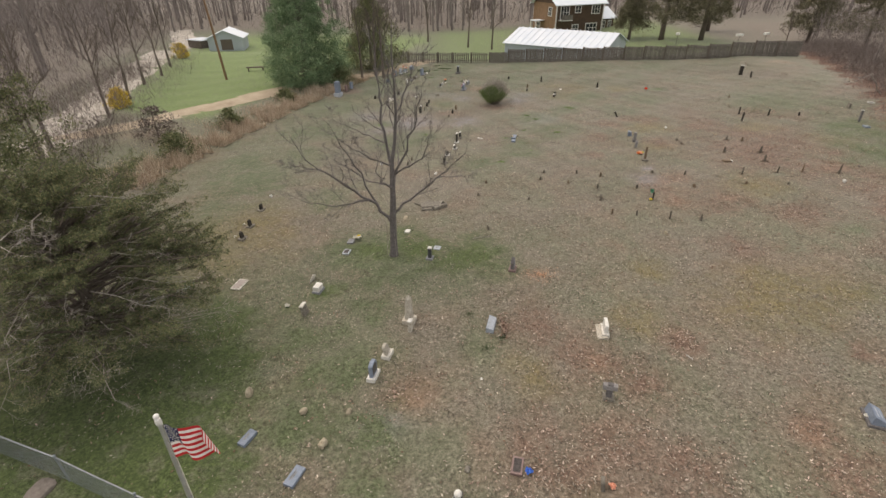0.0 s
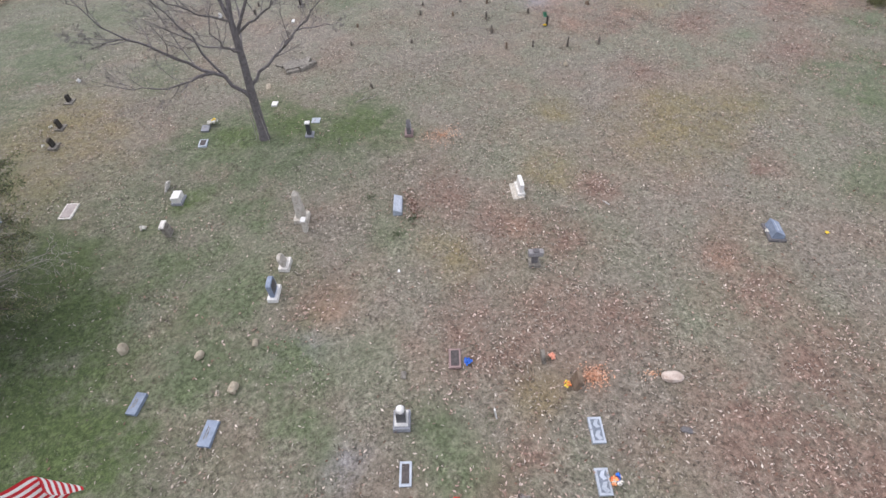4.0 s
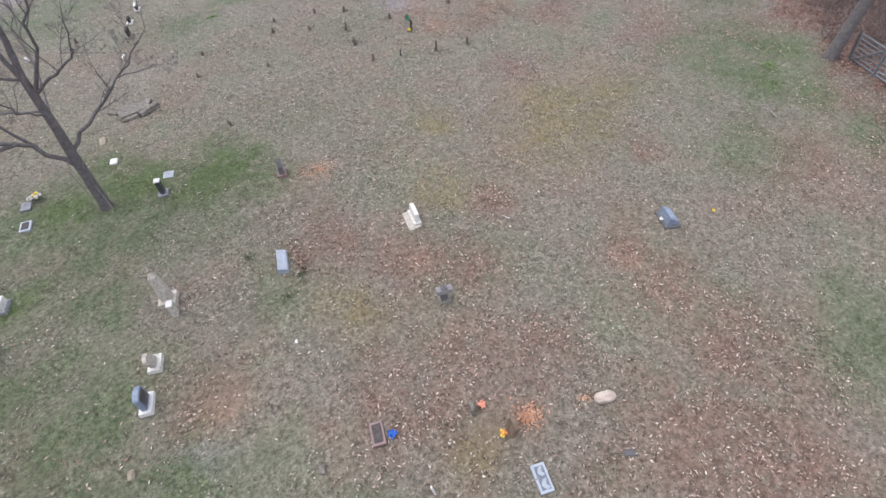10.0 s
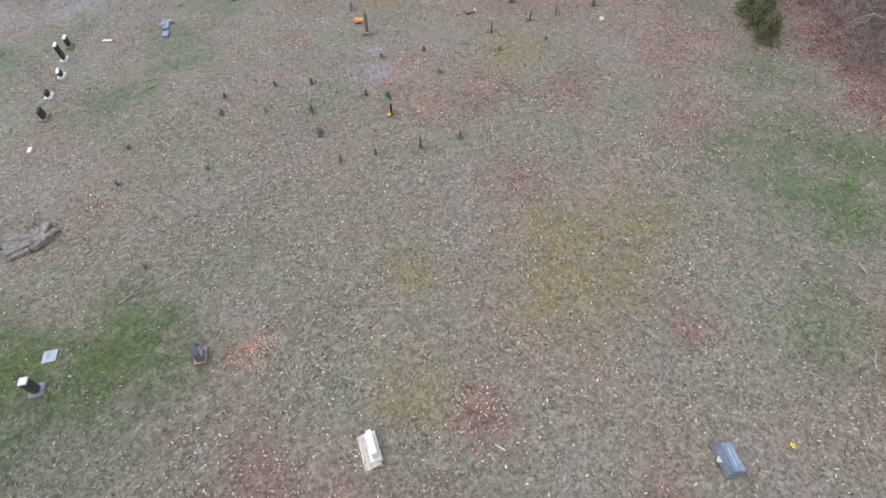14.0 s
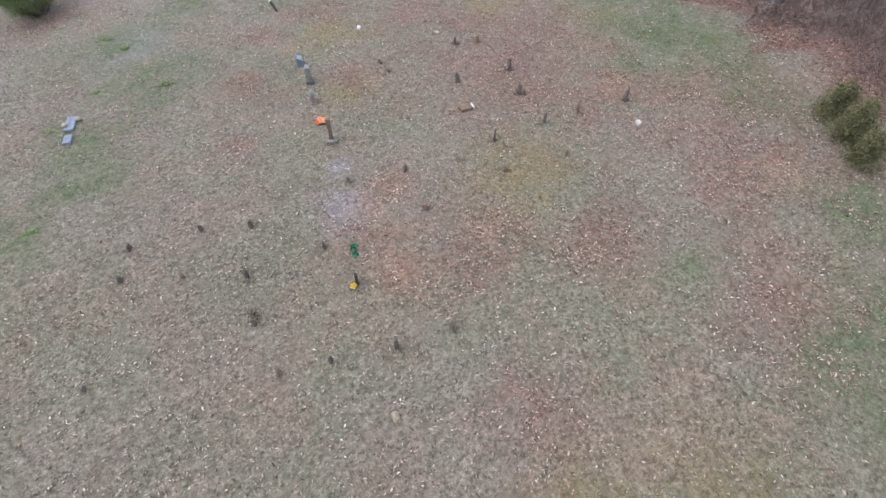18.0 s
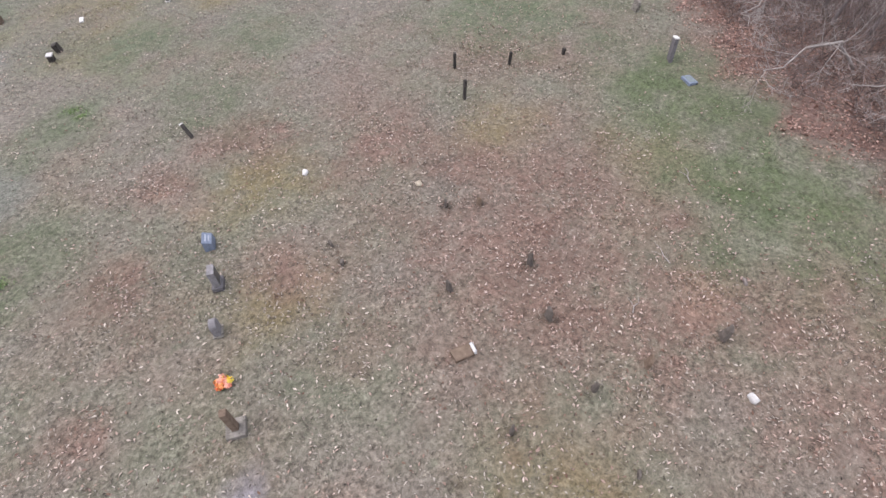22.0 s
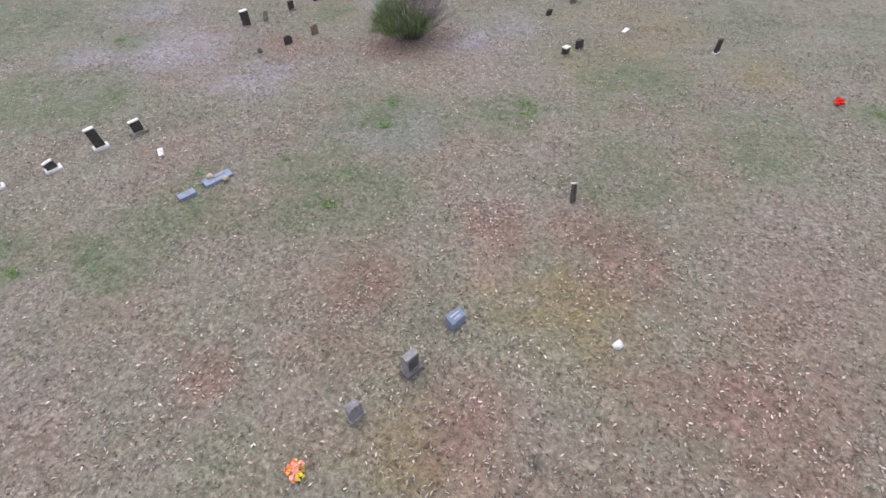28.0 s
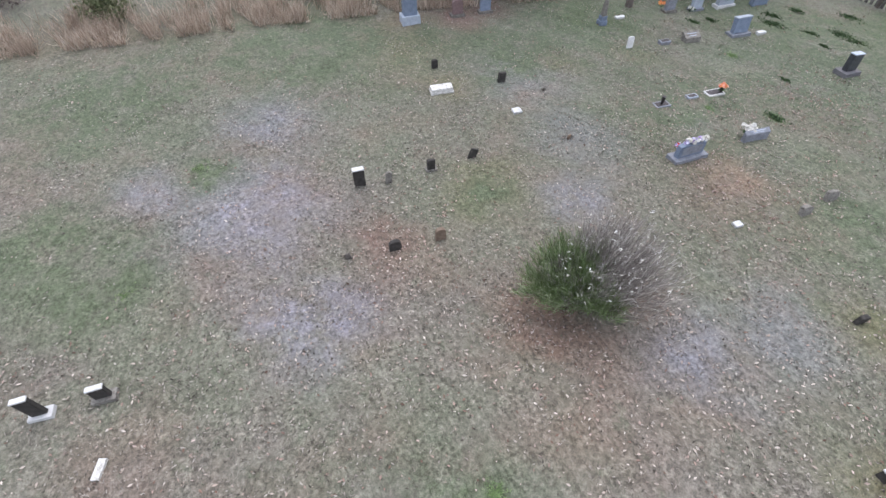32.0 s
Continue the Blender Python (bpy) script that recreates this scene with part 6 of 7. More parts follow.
def spreading_cedar(x, y, h, seed, reach_out):
    """A broad cedar: bent boughs in tiers, each with flat sprays of fine foliage on its side shoots, and dead grey twigs inside."""
    ob = thing("cedar_tree", x, y, 0, "large spreading dark cedar with bare grey dead twigs", "tree", "evergreen trees")
    rnd, rng = random.Random(seed), np.random.default_rng(seed)
    part("trunk", tube(bmesh.new(), [(0, 0, -0.2), (0.1, 0, h * 0.3), (-0.05, 0.1, h * 0.6), (0, 0, h * 0.95)], [0.30, 0.22, 0.13, 0.03], 9), BARK, ob, smooth=True)
    wood, grey = bmesh.new(), bmesh.new()
    heads, radii = [], []
    tips = [(Vector((px - x, py - y, pz)), 0.8) for px, py, pz in reach_out]
    for k in range(170):
        f = 0.10 + 0.88 * rnd.random()
        a = k * 2.39996 + rnd.uniform(-0.3, 0.3)
        wide = float(np.interp(f, [0.1, 0.3, 0.5, 0.7, 0.85, 1.0], [5.0, 5.2, 4.9, 3.9, 2.5, 0.6])) * (0.70 + 0.16 * math.sin(3 * a + 1) + rnd.uniform(-0.12, 0.12))
        tips.append((Vector((wide * math.cos(a), wide * math.sin(a), h * f + 0.1 * wide - 0.25)), 1.0))
    for tip, root in tips:
        start = Vector((0, 0, max(0.5, (tip.z - 0.3) * 0.8 * root)))
        bend = start.lerp(tip, 0.55) + Vector((rnd.uniform(-0.3, 0.3), rnd.uniform(-0.3, 0.3), rnd.uniform(0.1, 0.45)))
        tube(wood, [start, bend, tip], [0.055, 0.035, 0.008], 5, False)
        out = (tip - bend).normalized()
        side = out.cross(Vector((0, 0, 1))).normalized()
        reach = (tip - start).length
        shoots = int(4 + 2.6 * reach)
        for m in range(shoots):
            q = 0.28 + 0.75 * (m + rnd.random()) / shoots
            p = start * (1 - q) ** 2 + bend * 2 * q * (1 - q) + tip * q * q
            way = (out * rnd.uniform(0.3, 1.0) + side * rnd.choice((-1, 1)) * rnd.uniform(0.4, 1.0) + Vector((0, 0, rnd.uniform(-0.25, 0.3)))).normalized()
            long = rnd.uniform(0.35, 0.85) * (1.15 - 0.4 * q)
            end = p + way * long
            dead = q < 0.55 and rnd.random() < 0.42
            tube(grey if dead else wood, [p, p.lerp(end, 0.5) + Vector((0, 0, 0.04)), end], [0.014, 0.009, 0.003], 4, False)
            if dead:
                sprout(grey, [p, p.lerp(end, 0.5), end], 0.010, 0, rnd, 0.9, -0.05, 4, 0.005, 4, 0.6, 1)
                continue
            for g in range(4):
                heads.append(tuple(p.lerp(end, 0.25 + 0.28 * g) + Vector((rnd.gauss(0, 0.05), rnd.gauss(0, 0.05), rnd.gauss(0, 0.03)))))
                radii.append(rnd.uniform(0.045, 0.095))
    for k in range(34):  # bare dead limbs among the foliage
        a, f = rnd.uniform(3.2, 6.6), rnd.uniform(0.12, 0.8)
        r = rnd.uniform(2.8, 4.7) * (1.15 - 0.5 * f)
        line = [Vector((q * r * math.cos(a + 0.25 * q) + rnd.gauss(0, 0.12), q * r * math.sin(a + 0.25 * q) + rnd.gauss(0, 0.12), h * f + 0.25 * math.sin(3 * q) + rnd.gauss(0, 0.1))) for q in (0.35, 0.55, 0.75, 0.9, 1.02)]
        tube(grey, line, [0.022, 0.017, 0.012, 0.008, 0.003], 5, False)
        sprout(grey, line, 0.013, 0, rnd, 0.9, -0.15, 9, 0.004, 4, 0.42, 2)
    tagged(part("bough_framework", wood, BARK, ob), kind="stuff")
    tagged(part("dead_wood", grey, PALE_BARK, ob, "bare grey dead branches"), kind="stuff")
    v, f = leaf_cloud(np.array(heads), np.array(radii), 44, 0.034, 0.011, rng)
    crown = new("crown", mesh_from("crown", v, f, CEDAR_SPRAY))
    crown.parent = ob
    return ob


spreading_cedar(-12.2, 13.4, 7.3, 11, ((-7.6, 12.5, 2.8), (-7.9, 13.0, 2.5), (-8.3, 14.2, 4.0), (-8.0, 13.6, 3.4), (-8.2, 11.5, 2.5), (-8.9, 15.0, 4.2), (-9.3, 15.6, 4.7), (-8.8, 11.8, 2.1), (-8.2, 12.2, 3.4), (-9.0, 13.6, 4.6), (-9.6, 10.2, 1.9), (-11.0, 9.4, 1.8), (-12.6, 9.2, 2.0), (-10.2, 10.4, 2.6), (-9.6, 16.0, 5.1), (-10.0, 16.6, 5.2), (-9.3, 15.0, 5.5), (-10.6, 15.8, 6.1), (-9.4, 14.2, 5.4), (-10.2, 14.6, 6.4), (-11.2, 16.8, 5.8)))
evergreen("cedar_tree", -19.5, 20.0, 11, 4.0, "tall dark cedar behind the spreading one", CEDAR, 12, 300, 150, 0.09, 0.022, 0.06, 0.3, 0.7, 0.4, 10)
evergreen("evergreen_tree", -15.0, 57.6, 13.0, 5.2, "broad green evergreen standing beside the dirt drive", PINE, 13, 620, 170, 0.13, 0.024, 0.02, 0.3, 0.62, 0.42)
evergreen("evergreen_tree", -9.0, 69.0, 8.6, 4.2, "dark evergreen behind grey leafless trees", CEDAR, 14, 260, 130, 0.12, 0.03, 0.03, 0.3, 0.6, 0.6)
evergreen("evergreen_shrub", -12.0, 58.8, 2.4, 2.2, "low dark evergreen shrub by the drive", CEDAR, 15, 120, 120, 0.09, 0.025, 0.05, 0.2, 0.5, 0.45)
for i, (x, y, h, r) in enumerate(((37.5, 88.0, 13, 5.0), (43.5, 86.5, 12, 4.6), (33.5, 92.0, 8, 3.5), (57.5, 81.0, 9, 4.4), (61, 74.0, 10, 4.5), (50, 98.0, 14, 5.0))):
    evergreen("pine_tree", x, y, h, r, "dark olive pine with a clear trunk beyond the fence", FAR_PINE, 20 + i, 170, 110, 0.16, 0.035, 0.24, 0.35, 0.5, 0.55)
for i, (x, y, h, r) in enumerate(((28.9, 22.5, 1.3, 0.5), (28.2, 21.5, 1.5, 0.55), (27.6, 20.6, 1.1, 0.5))):
    evergreen("cedar_shrub", x, y, h, r, "feathery olive cedar shrub at the wood's edge", OLIVE, 30 + i, 90, 80, 0.06, 0.010, 0.03, 0.15, 0.5, 0.2, group="shrubs")
for i, (x, y, h, r) in enumerate(((-29.9, 46.6, 1.7, 1.0), (-37.9, 76.7, 2.0, 1.3))):
    evergreen("forsythia_bush", x, y, h, r, "yellow flowering forsythia bush by the gravel road", FORSYTHIA, 34 + i, 70, 46, 0.10, 0.05, 0.05, 0.1, 0.4, 0.25, group="shrubs")
for i, (x, y, h, r) in enumerate(((-21.5, 36.5, 2.4, 1.9), (-18.5, 33.0, 1.6, 1.4), (-17.6, 40.5, 1.3, 1.0), (-15.3, 49.5, 1.1, 0.9))):
    evergreen("roadside_shrub", x, y, h, r, "scrubby twiggy shrub among tan grasses", BRUSH if i == 0 else CEDAR, 44 + i, 70, 30, 0.10, 0.035, 0.05, 0.1, 0.5, 0.3, group="shrubs")


def winter_tree(seed, h, limbs=9, twigs=4, depth=2):
    """The mesh of one leafless tree, standing at the origin, as arrays."""
    rnd = random.Random(seed)
    bm = bmesh.new()
    lean = Vector((rnd.uniform(-0.08, 0.08), rnd.uniform(-0.08, 0.08), 0))
    line = [Vector((0, 0, -0.2)) + lean * h * q * q + Vector((rnd.uniform(-0.1, 0.1), rnd.uniform(-0.1, 0.1), h * q)) * min(1, q * 8) for q in (0, 0.12, 0.3, 0.5, 0.75, 1.0)]
    r = 0.013 * h + 0.04
    tube(bm, line, [r * 1.25, r, r * 0.82, r * 0.6, r * 0.35, r * 0.06], 5, False)
    sprout(bm, line[1:], r * 0.8, 0, rnd, 0.7, 0.45, limbs, 0.010, 5, 0.38, depth)
    v = np.array([tuple(q.co) for q in bm.verts])
    bmesh.ops.triangulate(bm, faces=bm.faces[:])
    bm.verts.index_update()
    f = np.array([[q.index for q in p.verts] for p in bm.faces])
    bm.free()
    return v, f


def put(v, x, y, turn, size):
    c, s = math.cos(turn), math.sin(turn)
    return np.stack([(v[:, 0] * c - v[:, 1] * s) * size + x, (v[:, 0] * s + v[:, 1] * c) * size + y, v[:, 2] * size + gz(x, y)], 1)


KINDS = [winter_tree(200 + i, 11 + 0.7 * i) for i in range(5)]
KIND_DENSE = [winter_tree(220 + i, 10 + i, 11, 4, 3) for i in range(3)]


def grove(name, spots, label, material, kinds):
    vs, fs, n = [], [], 0
    for i, (x, y, s) in enumerate(spots):
        v, f = kinds[i % len(kinds)]
        vs.append(put(v, x, y, i * 2.4, s))
        fs.append(f + n)
        n += len(v)
    return tagged(new(name, mesh_from(name, np.concatenate(vs), np.concatenate(fs), material, True)), label, "woods", kind="stuff")


rng = np.random.default_rng(8)
east = [(float(woods_edge(y)) + 5.5 + 24 * q ** 1.3, y, s) for y, q, s in zip(rng.uniform(-14, 96, 110), rng.uniform(0, 1, 110), rng.uniform(0.3, 0.65, 110))]
grove("woods_east", [e for e in east if math.hypot(e[0] - 25.5, e[1] - 11.5) > 4], "grey leafless woods with a brown leaf floor", WOODS_BARK, KINDS)
far = [(x, y, s) for x, y, s in zip(rng.uniform(-150, 130, 520), rng.uniform(120, 185, 520), rng.uniform(0.7, 1.3, 520))]
grove("woods_far", far, "hazy grey leafless woods on the far side of the fields", WOODS_BARK, KINDS)
west = [(-42 - 50 * q ** 1.4 - 0.28 * (y - 40), y, s) for y, q, s in zip(rng.uniform(18, 122, 120), rng.uniform(0, 1, 120), rng.uniform(0.7, 1.2, 120))]
grove("woods_west", west, "grey leafless woods beyond the gravel road", WOODS_BARK, KINDS)
# single leafless trees: x, y, size
for i, (x, y, s) in enumerate(((-27.5, 33.5, 0.95), (-29.0, 43.0, 0.8), (-31.0, 50.0, 0.75), (-33.5, 57.5, 0.95), (-25.5, 30.0, 0.7), (-34.5, 63.5, 0.7), (-9.3, 61.5, 0.85), (-6.8, 62.5, 0.9), (-8.0, 64.5, 0.9),
                               (9.5, 92.5, 1.0), (5.5, 96.0, 0.9), (-2.0, 104.0, 0.9), (45.2, 67.5, 0.55), (-23.5, 27.5, 0.6), (-36.5, 70.0, 0.8))):
    ob = thing("leafless_tree", x, y, i * 50, "grey leafless tree beside the gravel road" if x < -20 else "grey leafless tree near the back fence", "tree", "leafless trees")
    v, f = KIND_DENSE[i % 3]
    stem = f.max(1) < 30
    for nm, pick in (("trunk", stem), ("crown", ~stem)):
        used, back = np.unique(f[pick], return_inverse=True)
        wood = new(nm, mesh_from(nm, v[used] * s, back.reshape(-1, 3), BARK, True))
        wood.parent = ob
# trunk by the farm gate, and trees at the border of the woods
ob = thing("leafless_tree", 25.42, 12.5, 0, "stout grey tree trunk beside a farm gate", "tree", "leafless trees")
line = [(0, 0, -0.2), (0, 0, 0.2), (0.05, 0, 2), (0.1, -0.1, 4.5), (0.2, 0, 8), (0.2, 0, 11)]
bm = tube(bmesh.new(), line, [0.34, 0.27, 0.23, 0.19, 0.12, 0.02], 10, False)
part("trunk", bm, GREY_BARK, ob, smooth=True)
bm = bmesh.new()
sprout(bm, line[2:], 0.15, 0, random.Random(9), 0.8, 0.4, 8, 0.008, 5, 0.4, 3)
part("branches", bm, BARK, ob)
ob = thing("leafless_tree", 34.1, 28.7, 0, "stout grey tree with dead lower branches in brown leaves", "tree", "leafless trees")
line = [(0, 0, -0.2), (0, 0, 0.25), (0.1, 0, 2), (0.35, 0.1, 4.5), (0.8, 0.2, 8), (1.0, 0.2, 11)]
part("trunk", tube(bmesh.new(), line, [0.48, 0.36, 0.31, 0.26, 0.16, 0.02], 10, False), GREY_BARK, ob, smooth=True)
bm = bmesh.new()
sprout(bm, line[2:], 0.15, 0, random.Random(19), 0.8, 0.4, 8, 0.008, 5, 0.4, 3)
part("branches", bm, BARK, ob)
for k, way in enumerate(((-2.6, 0.6, 0.9), (-2.2, -1.0, 0.5), (-1.4, -2.2, 0.7), (-1.6, 1.9, 1.1))):
    low = [(0, 0, 1.3 + 0.25 * k), (way[0] * 0.4, way[1] * 0.4 + 0.1, 1.45), (way[0] * 0.75, way[1] * 0.75 - 0.1, 1.2), way]
    bm = tube(bmesh.new(), low, [0.028, 0.024, 0.016, 0.005], 5, False)
    sprout(bm, low, 0.022, 0, random.Random(90 + k), 0.8, -0.1, 9, 0.006, 4, 0.34, 2)
    part("dead_branch", bm, PALE_BARK, ob, "pale bare dead branch")
for i, (x, y, rz) in enumerate(((33.8, 31.8, 170), (31.6, 17.0, 150), (36.0, 36.0, 200), (35.5, 41, 190))):
    ob = thing("dead_limb", x, y, rz, "pale grey dead limb reaching over brown leaves", "branch", "dead limbs")
    line = crooked([(-1.5, 0, 0.3), (0, 0, 1.5 + 0.3 * (i % 2)), (1.6, 0.3, 1.7), (3.0, 0.2, 1.3), (3.8, 0.5, 1.0)], 0.07, random.Random(50 + i))
    bm = tube(bmesh.new(), line, [0.05 - 0.045 * k / (len(line) - 1) for k in range(len(line))], 6)
    sprout(bm, line, 0.034, 0, random.Random(60 + i), 0.8, 0.05, 10, 0.005, 5, 0.36, 3)
    part("limb", bm, PALE_BARK, ob, smooth=True)

# ---- the broom bush ----
def blade_mesh(name, n, base, tip, width, bend, rng, material):
    side = rng.normal(0, 1, (n, 3)) * np.array([1, 1, 0.2])
    side /= np.linalg.norm(side, axis=1)[:, None]
    side *= (width * rng.uniform(0.6, 1.3, n))[:, None]
    mid = base * 0.45 + tip * 0.55 + rng.normal(0, 1, (n, 3)) * bend
    v = np.stack([base - side, base + side, mid + side * 0.7, tip + side * 0.12, tip - side * 0.12, mid - side * 0.7], 1).reshape(-1, 3)
    k = np.arange(n)[:, None] * 6
    f = np.concatenate([np.concatenate([k, k + 1, k + 2, k + 5], 1), np.concatenate([k + 5, k + 2, k + 3, k + 4], 1)])
    return mesh_from(name, v, f, material)


bush = thing("broom_bush", 5.25, 48.0, 0, "green broom bush with wispy dry grey stems", "bush")
rng = np.random.default_rng(21)


def broom(stems, per, wide, tall, lean, blade, low):
    """Base points and tips of the fine upright shoots that clothe a vase-shaped sheaf of stems, and the stems' own feet and heads."""
    a, q = rng.uniform(0, 2 * np.pi, stems), rng.uniform(0, 1, stems) ** 0.6
    q = q * (0.85 + 0.15 * np.sin(3 * a + 1))
    foot = np.stack([0.38 * q * np.cos(a), 0.38 * q * np.sin(a), np.zeros(stems)], 1)
    head = np.stack([wide * q * np.cos(a) + lean[0], wide * q * np.sin(a) + lean[1], tall * (1 - 0.42 * q * q) * rng.uniform(0.65, 1.1, stems)], 1)
    f = rng.uniform(low, 1.0, (stems, per))[:, :, None]
    sag = np.array([0, 0, 1.0]) * (f * (1 - f)) * 0.35
    start = foot[:, None] * (1 - f) + head[:, None] * f + sag + rng.normal(0, 0.04, (stems, per, 3))
    way = (head - foot)[:, None] * 0.55 + np.array([0, 0, 0.4]) + rng.normal(0, 0.34, (stems, per, 3))
    way /= np.linalg.norm(way, axis=2)[:, :, None]
    return start.reshape(-1, 3), (start + way * blade * rng.uniform(0.5, 1.2, (stems, per, 1))).reshape(-1, 3), foot, head


b0, t0, f0, h0 = broom(330, 52, 1.45, 1.5, (-0.24, -0.30), 0.38, 0.24)
leafage = new("foliage", blade_mesh("foliage", len(b0), b0, t0, 0.0075, 0.02, rng, BUSH))
leafage.parent = bush
b1, t1, f1, h1 = broom(320, 36, 1.7, 2.05, (0.2, 0.55), 0.44, 0.35)
wisp = new("dry_growth", blade_mesh("dry_growth", len(b1), b1, t1, 0.0042, 0.02, rng, BUSH_DRY))
wisp.parent = bush
tagged(wisp, "wispy grey dead growth")
feet, heads = np.concatenate([f0, f1]), np.concatenate([h0, h1])
canes = new("stem", blade_mesh("stem", len(feet), feet, feet * 0.15 + heads * 0.85, 0.009, 0.05, rng, BRUSH))
canes.parent = bush
tagged(canes, "bare grey-brown stems at the base")
pick = rng.choice(len(t1), 340, replace=False)
at = t1[pick][t1[pick][:, 2] > 0.7]
pods = new("pale_pods", mesh_from("pale_pods", *leaf_cloud(np.repeat(at, 2, 0), np.full(2 * len(at), 0.05), 1, 0.05, 0.012, rng), F_WHITE))
pods.parent = bush
tagged(pods, "scattered white dry seed pods")

# ---- tan broom sedge along the drive ----
n = 26000
u = rng.uniform(0, 1, n)
sx, sy = np.interp(u, [0, 0.3, 0.6, 0.85, 1], [-18.5, -15.9, -13.6, -11.4, -8.4]), np.interp(u, [0, 0.3, 0.6, 0.85, 1], [27.0, 37.5, 47.0, 54.5, 63.0])
off = rng.normal(0, 1.0, n) + 0.8 * np.sin(u * 40)
sx, sy = sx + 0.5 - np.abs(off) * 1.6, sy + off * 0.3
keep = np.sin(u * 55) + 0.8 * np.sin(u * 131 + 1) > -0.35
sx, sy = sx[keep], sy[keep]
n = len(sx)
base = np.stack([sx, sy, height(sx, sy) - 0.02], 1)
tip = base + np.stack([rng.normal(0.05, 0.2, n), rng.normal(0, 0.2, n), rng.uniform(0.25, 1.1, n) * (0.7 + 0.3 * np.sin(3.1 * sx + 2.2 * sy))], 1)
tagged(new("broom_sedge", blade_mesh("broom_sedge", n, base, tip, 0.014, 0.05, rng, SEDGE)), "tall tan dry broom sedge beside the drive", "grass", kind="stuff")

# ---- brush under the woods ----
n = 60000
yy = rng.uniform(-8, 80, n)
xx = woods_edge(yy) + 2.2 + 9 * rng.uniform(0, 1, n) ** 1.2 + 0.6 * np.sin(1.3 * yy) + 0.5 * np.sin(3.1 * yy)
base = np.stack([xx, yy, height(xx, yy)], 1)
tip = base + np.stack([rng.normal(-0.2, 0.7, n), rng.normal(0, 0.8, n), rng.uniform(0.1, 2.0, n) * np.clip((xx - woods_edge(yy)) / 6, 0.2, 1)], 1)
tagged(new("brush", blade_mesh("brush", n, base, tip, 0.008, 0.22, rng, BRUSH)), "tangled grey-brown leafless brush at the wood's edge", "brush", kind="stuff")
n = 5000
yy = rng.uniform(14, 70, n)
xx = -22 - 0.24 * (yy - 40) - rng.uniform(0, 6, n) - np.where(yy < 42, 3, 9)
base = np.stack([xx, yy, height(xx, yy)], 1)
tip = base + np.stack([rng.normal(0, 0.5, n), rng.normal(0, 0.5, n), rng.uniform(0.4, 1.8, n)], 1)
tagged(new("roadside_brush", blade_mesh("roadside_brush", n, base, tip, 0.014, 0.16, rng, BRUSH)), "grey leafless brush along the gravel road", "brush", kind="stuff")

# ---- the fine twigs of the woods ----
def twig_haze(name, x, y, tall, long, width, label):
    n = len(x)
    base = np.stack([x, y, height(x, y) + tall * rng.uniform(0.03, 1, n)], 1)
    tip = base + rng.normal(0, 1, (n, 3)) * np.array([0.5, 0.5, 0.55]) * long + np.array([0, 0, 0.45 * long])
    tagged(new(name, blade_mesh(name, n, base, tip, width, 0.12 * long, rng, TWIGS)), label, "woods", kind="stuff")


n = 60000
twig_haze("woods_far_twigs", rng.uniform(-150, 130, n), 119 + 60 * rng.uniform(0, 1, n) ** 1.5, 11.0, 1.8, 0.035, "hazy grey twigs of the far woods")
n = 34000
yy = rng.uniform(16, 122, n)
twig_haze("woods_west_twigs", -40 - 30 * rng.uniform(0, 1, n) ** 1.3 - 0.28 * (yy - 40), yy, 9.0, 1.4, 0.022, "hazy grey twigs of the woods beyond the road")
n = 60000
yy = rng.uniform(-10, 96, n)
twig_haze("woods_east_twigs", woods_edge(yy) + 4.5 + 22 * rng.uniform(0, 1, n) ** 1.2, yy, np.clip(5.5 - 0.02 * np.abs(yy - 30), 2, 6), 0.9, 0.010, "fine grey twigs of the woods beside the lawn")
n = 6000
yy = rng.uniform(24, 72, n)
twig_haze("roadside_twigs", -25.5 - 0.27 * (yy - 36) + rng.normal(0, 1.6, n), yy, 6.0, 1.0, 0.012, "grey twigs of the trees along the gravel road")

# ---- roads ----
def ribbon(name, line, width, material, label, lift=0.03):
    vs, fs = [], []
    line = [Vector((*p, 0)) for p in line]
    fine = []
    for a, b in zip(line, line[1:]):
        k = max(2, int((b - a).length / 1.5))
        fine += [a.lerp(b, i / k) for i in range(k)]
    fine.append(line[-1])
    for i, p in enumerate(fine):
        d = (fine[min(i + 1, len(fine) - 1)] - fine[max(i - 1, 0)]).normalized()
        s = Vector((d.y, -d.x, 0))
        w = width * (1 + 0.1 * math.sin(i * 1.3) + 0.06 * math.sin(i * 3.1))
        for q in (-0.5, -0.2, 0.2, 0.5):
            v = p + s * w * q
            vs.append((v.x, v.y, gz(v.x, v.y) + lift - (0.05 if abs(q) > 0.4 else 0)))
    for i in range(len(fine) - 1):
        for q in range(3):
            fs.append((i * 4 + q, i * 4 + q + 1, i * 4 + q + 5, i * 4 + q + 4))
    return tagged(new(name, mesh_from(name, vs, fs, material, True)), label, "road", kind="structure")


ribbon("road_gravel", [(-19, 5), (-24, 18), (-27.5, 28), (-30.5, 39), (-34, 50), (-38.5, 64), (-44, 84), (-50, 104), (-60, 124)], 4.6, GRAVEL, "pale gravel road running past the cemetery", 0.05)
ribbon("road_drive", [(-29.5, 36.5), (-25.5, 40.2), (-20.7, 47.5), (-17.2, 54.8), (-12.0, 62.0), (-6.7, 67.2), (-4.0, 72.0), (2, 80)], 2.7, DIRT_ROAD, "pale dirt drive beside the cemetery", 0.06)

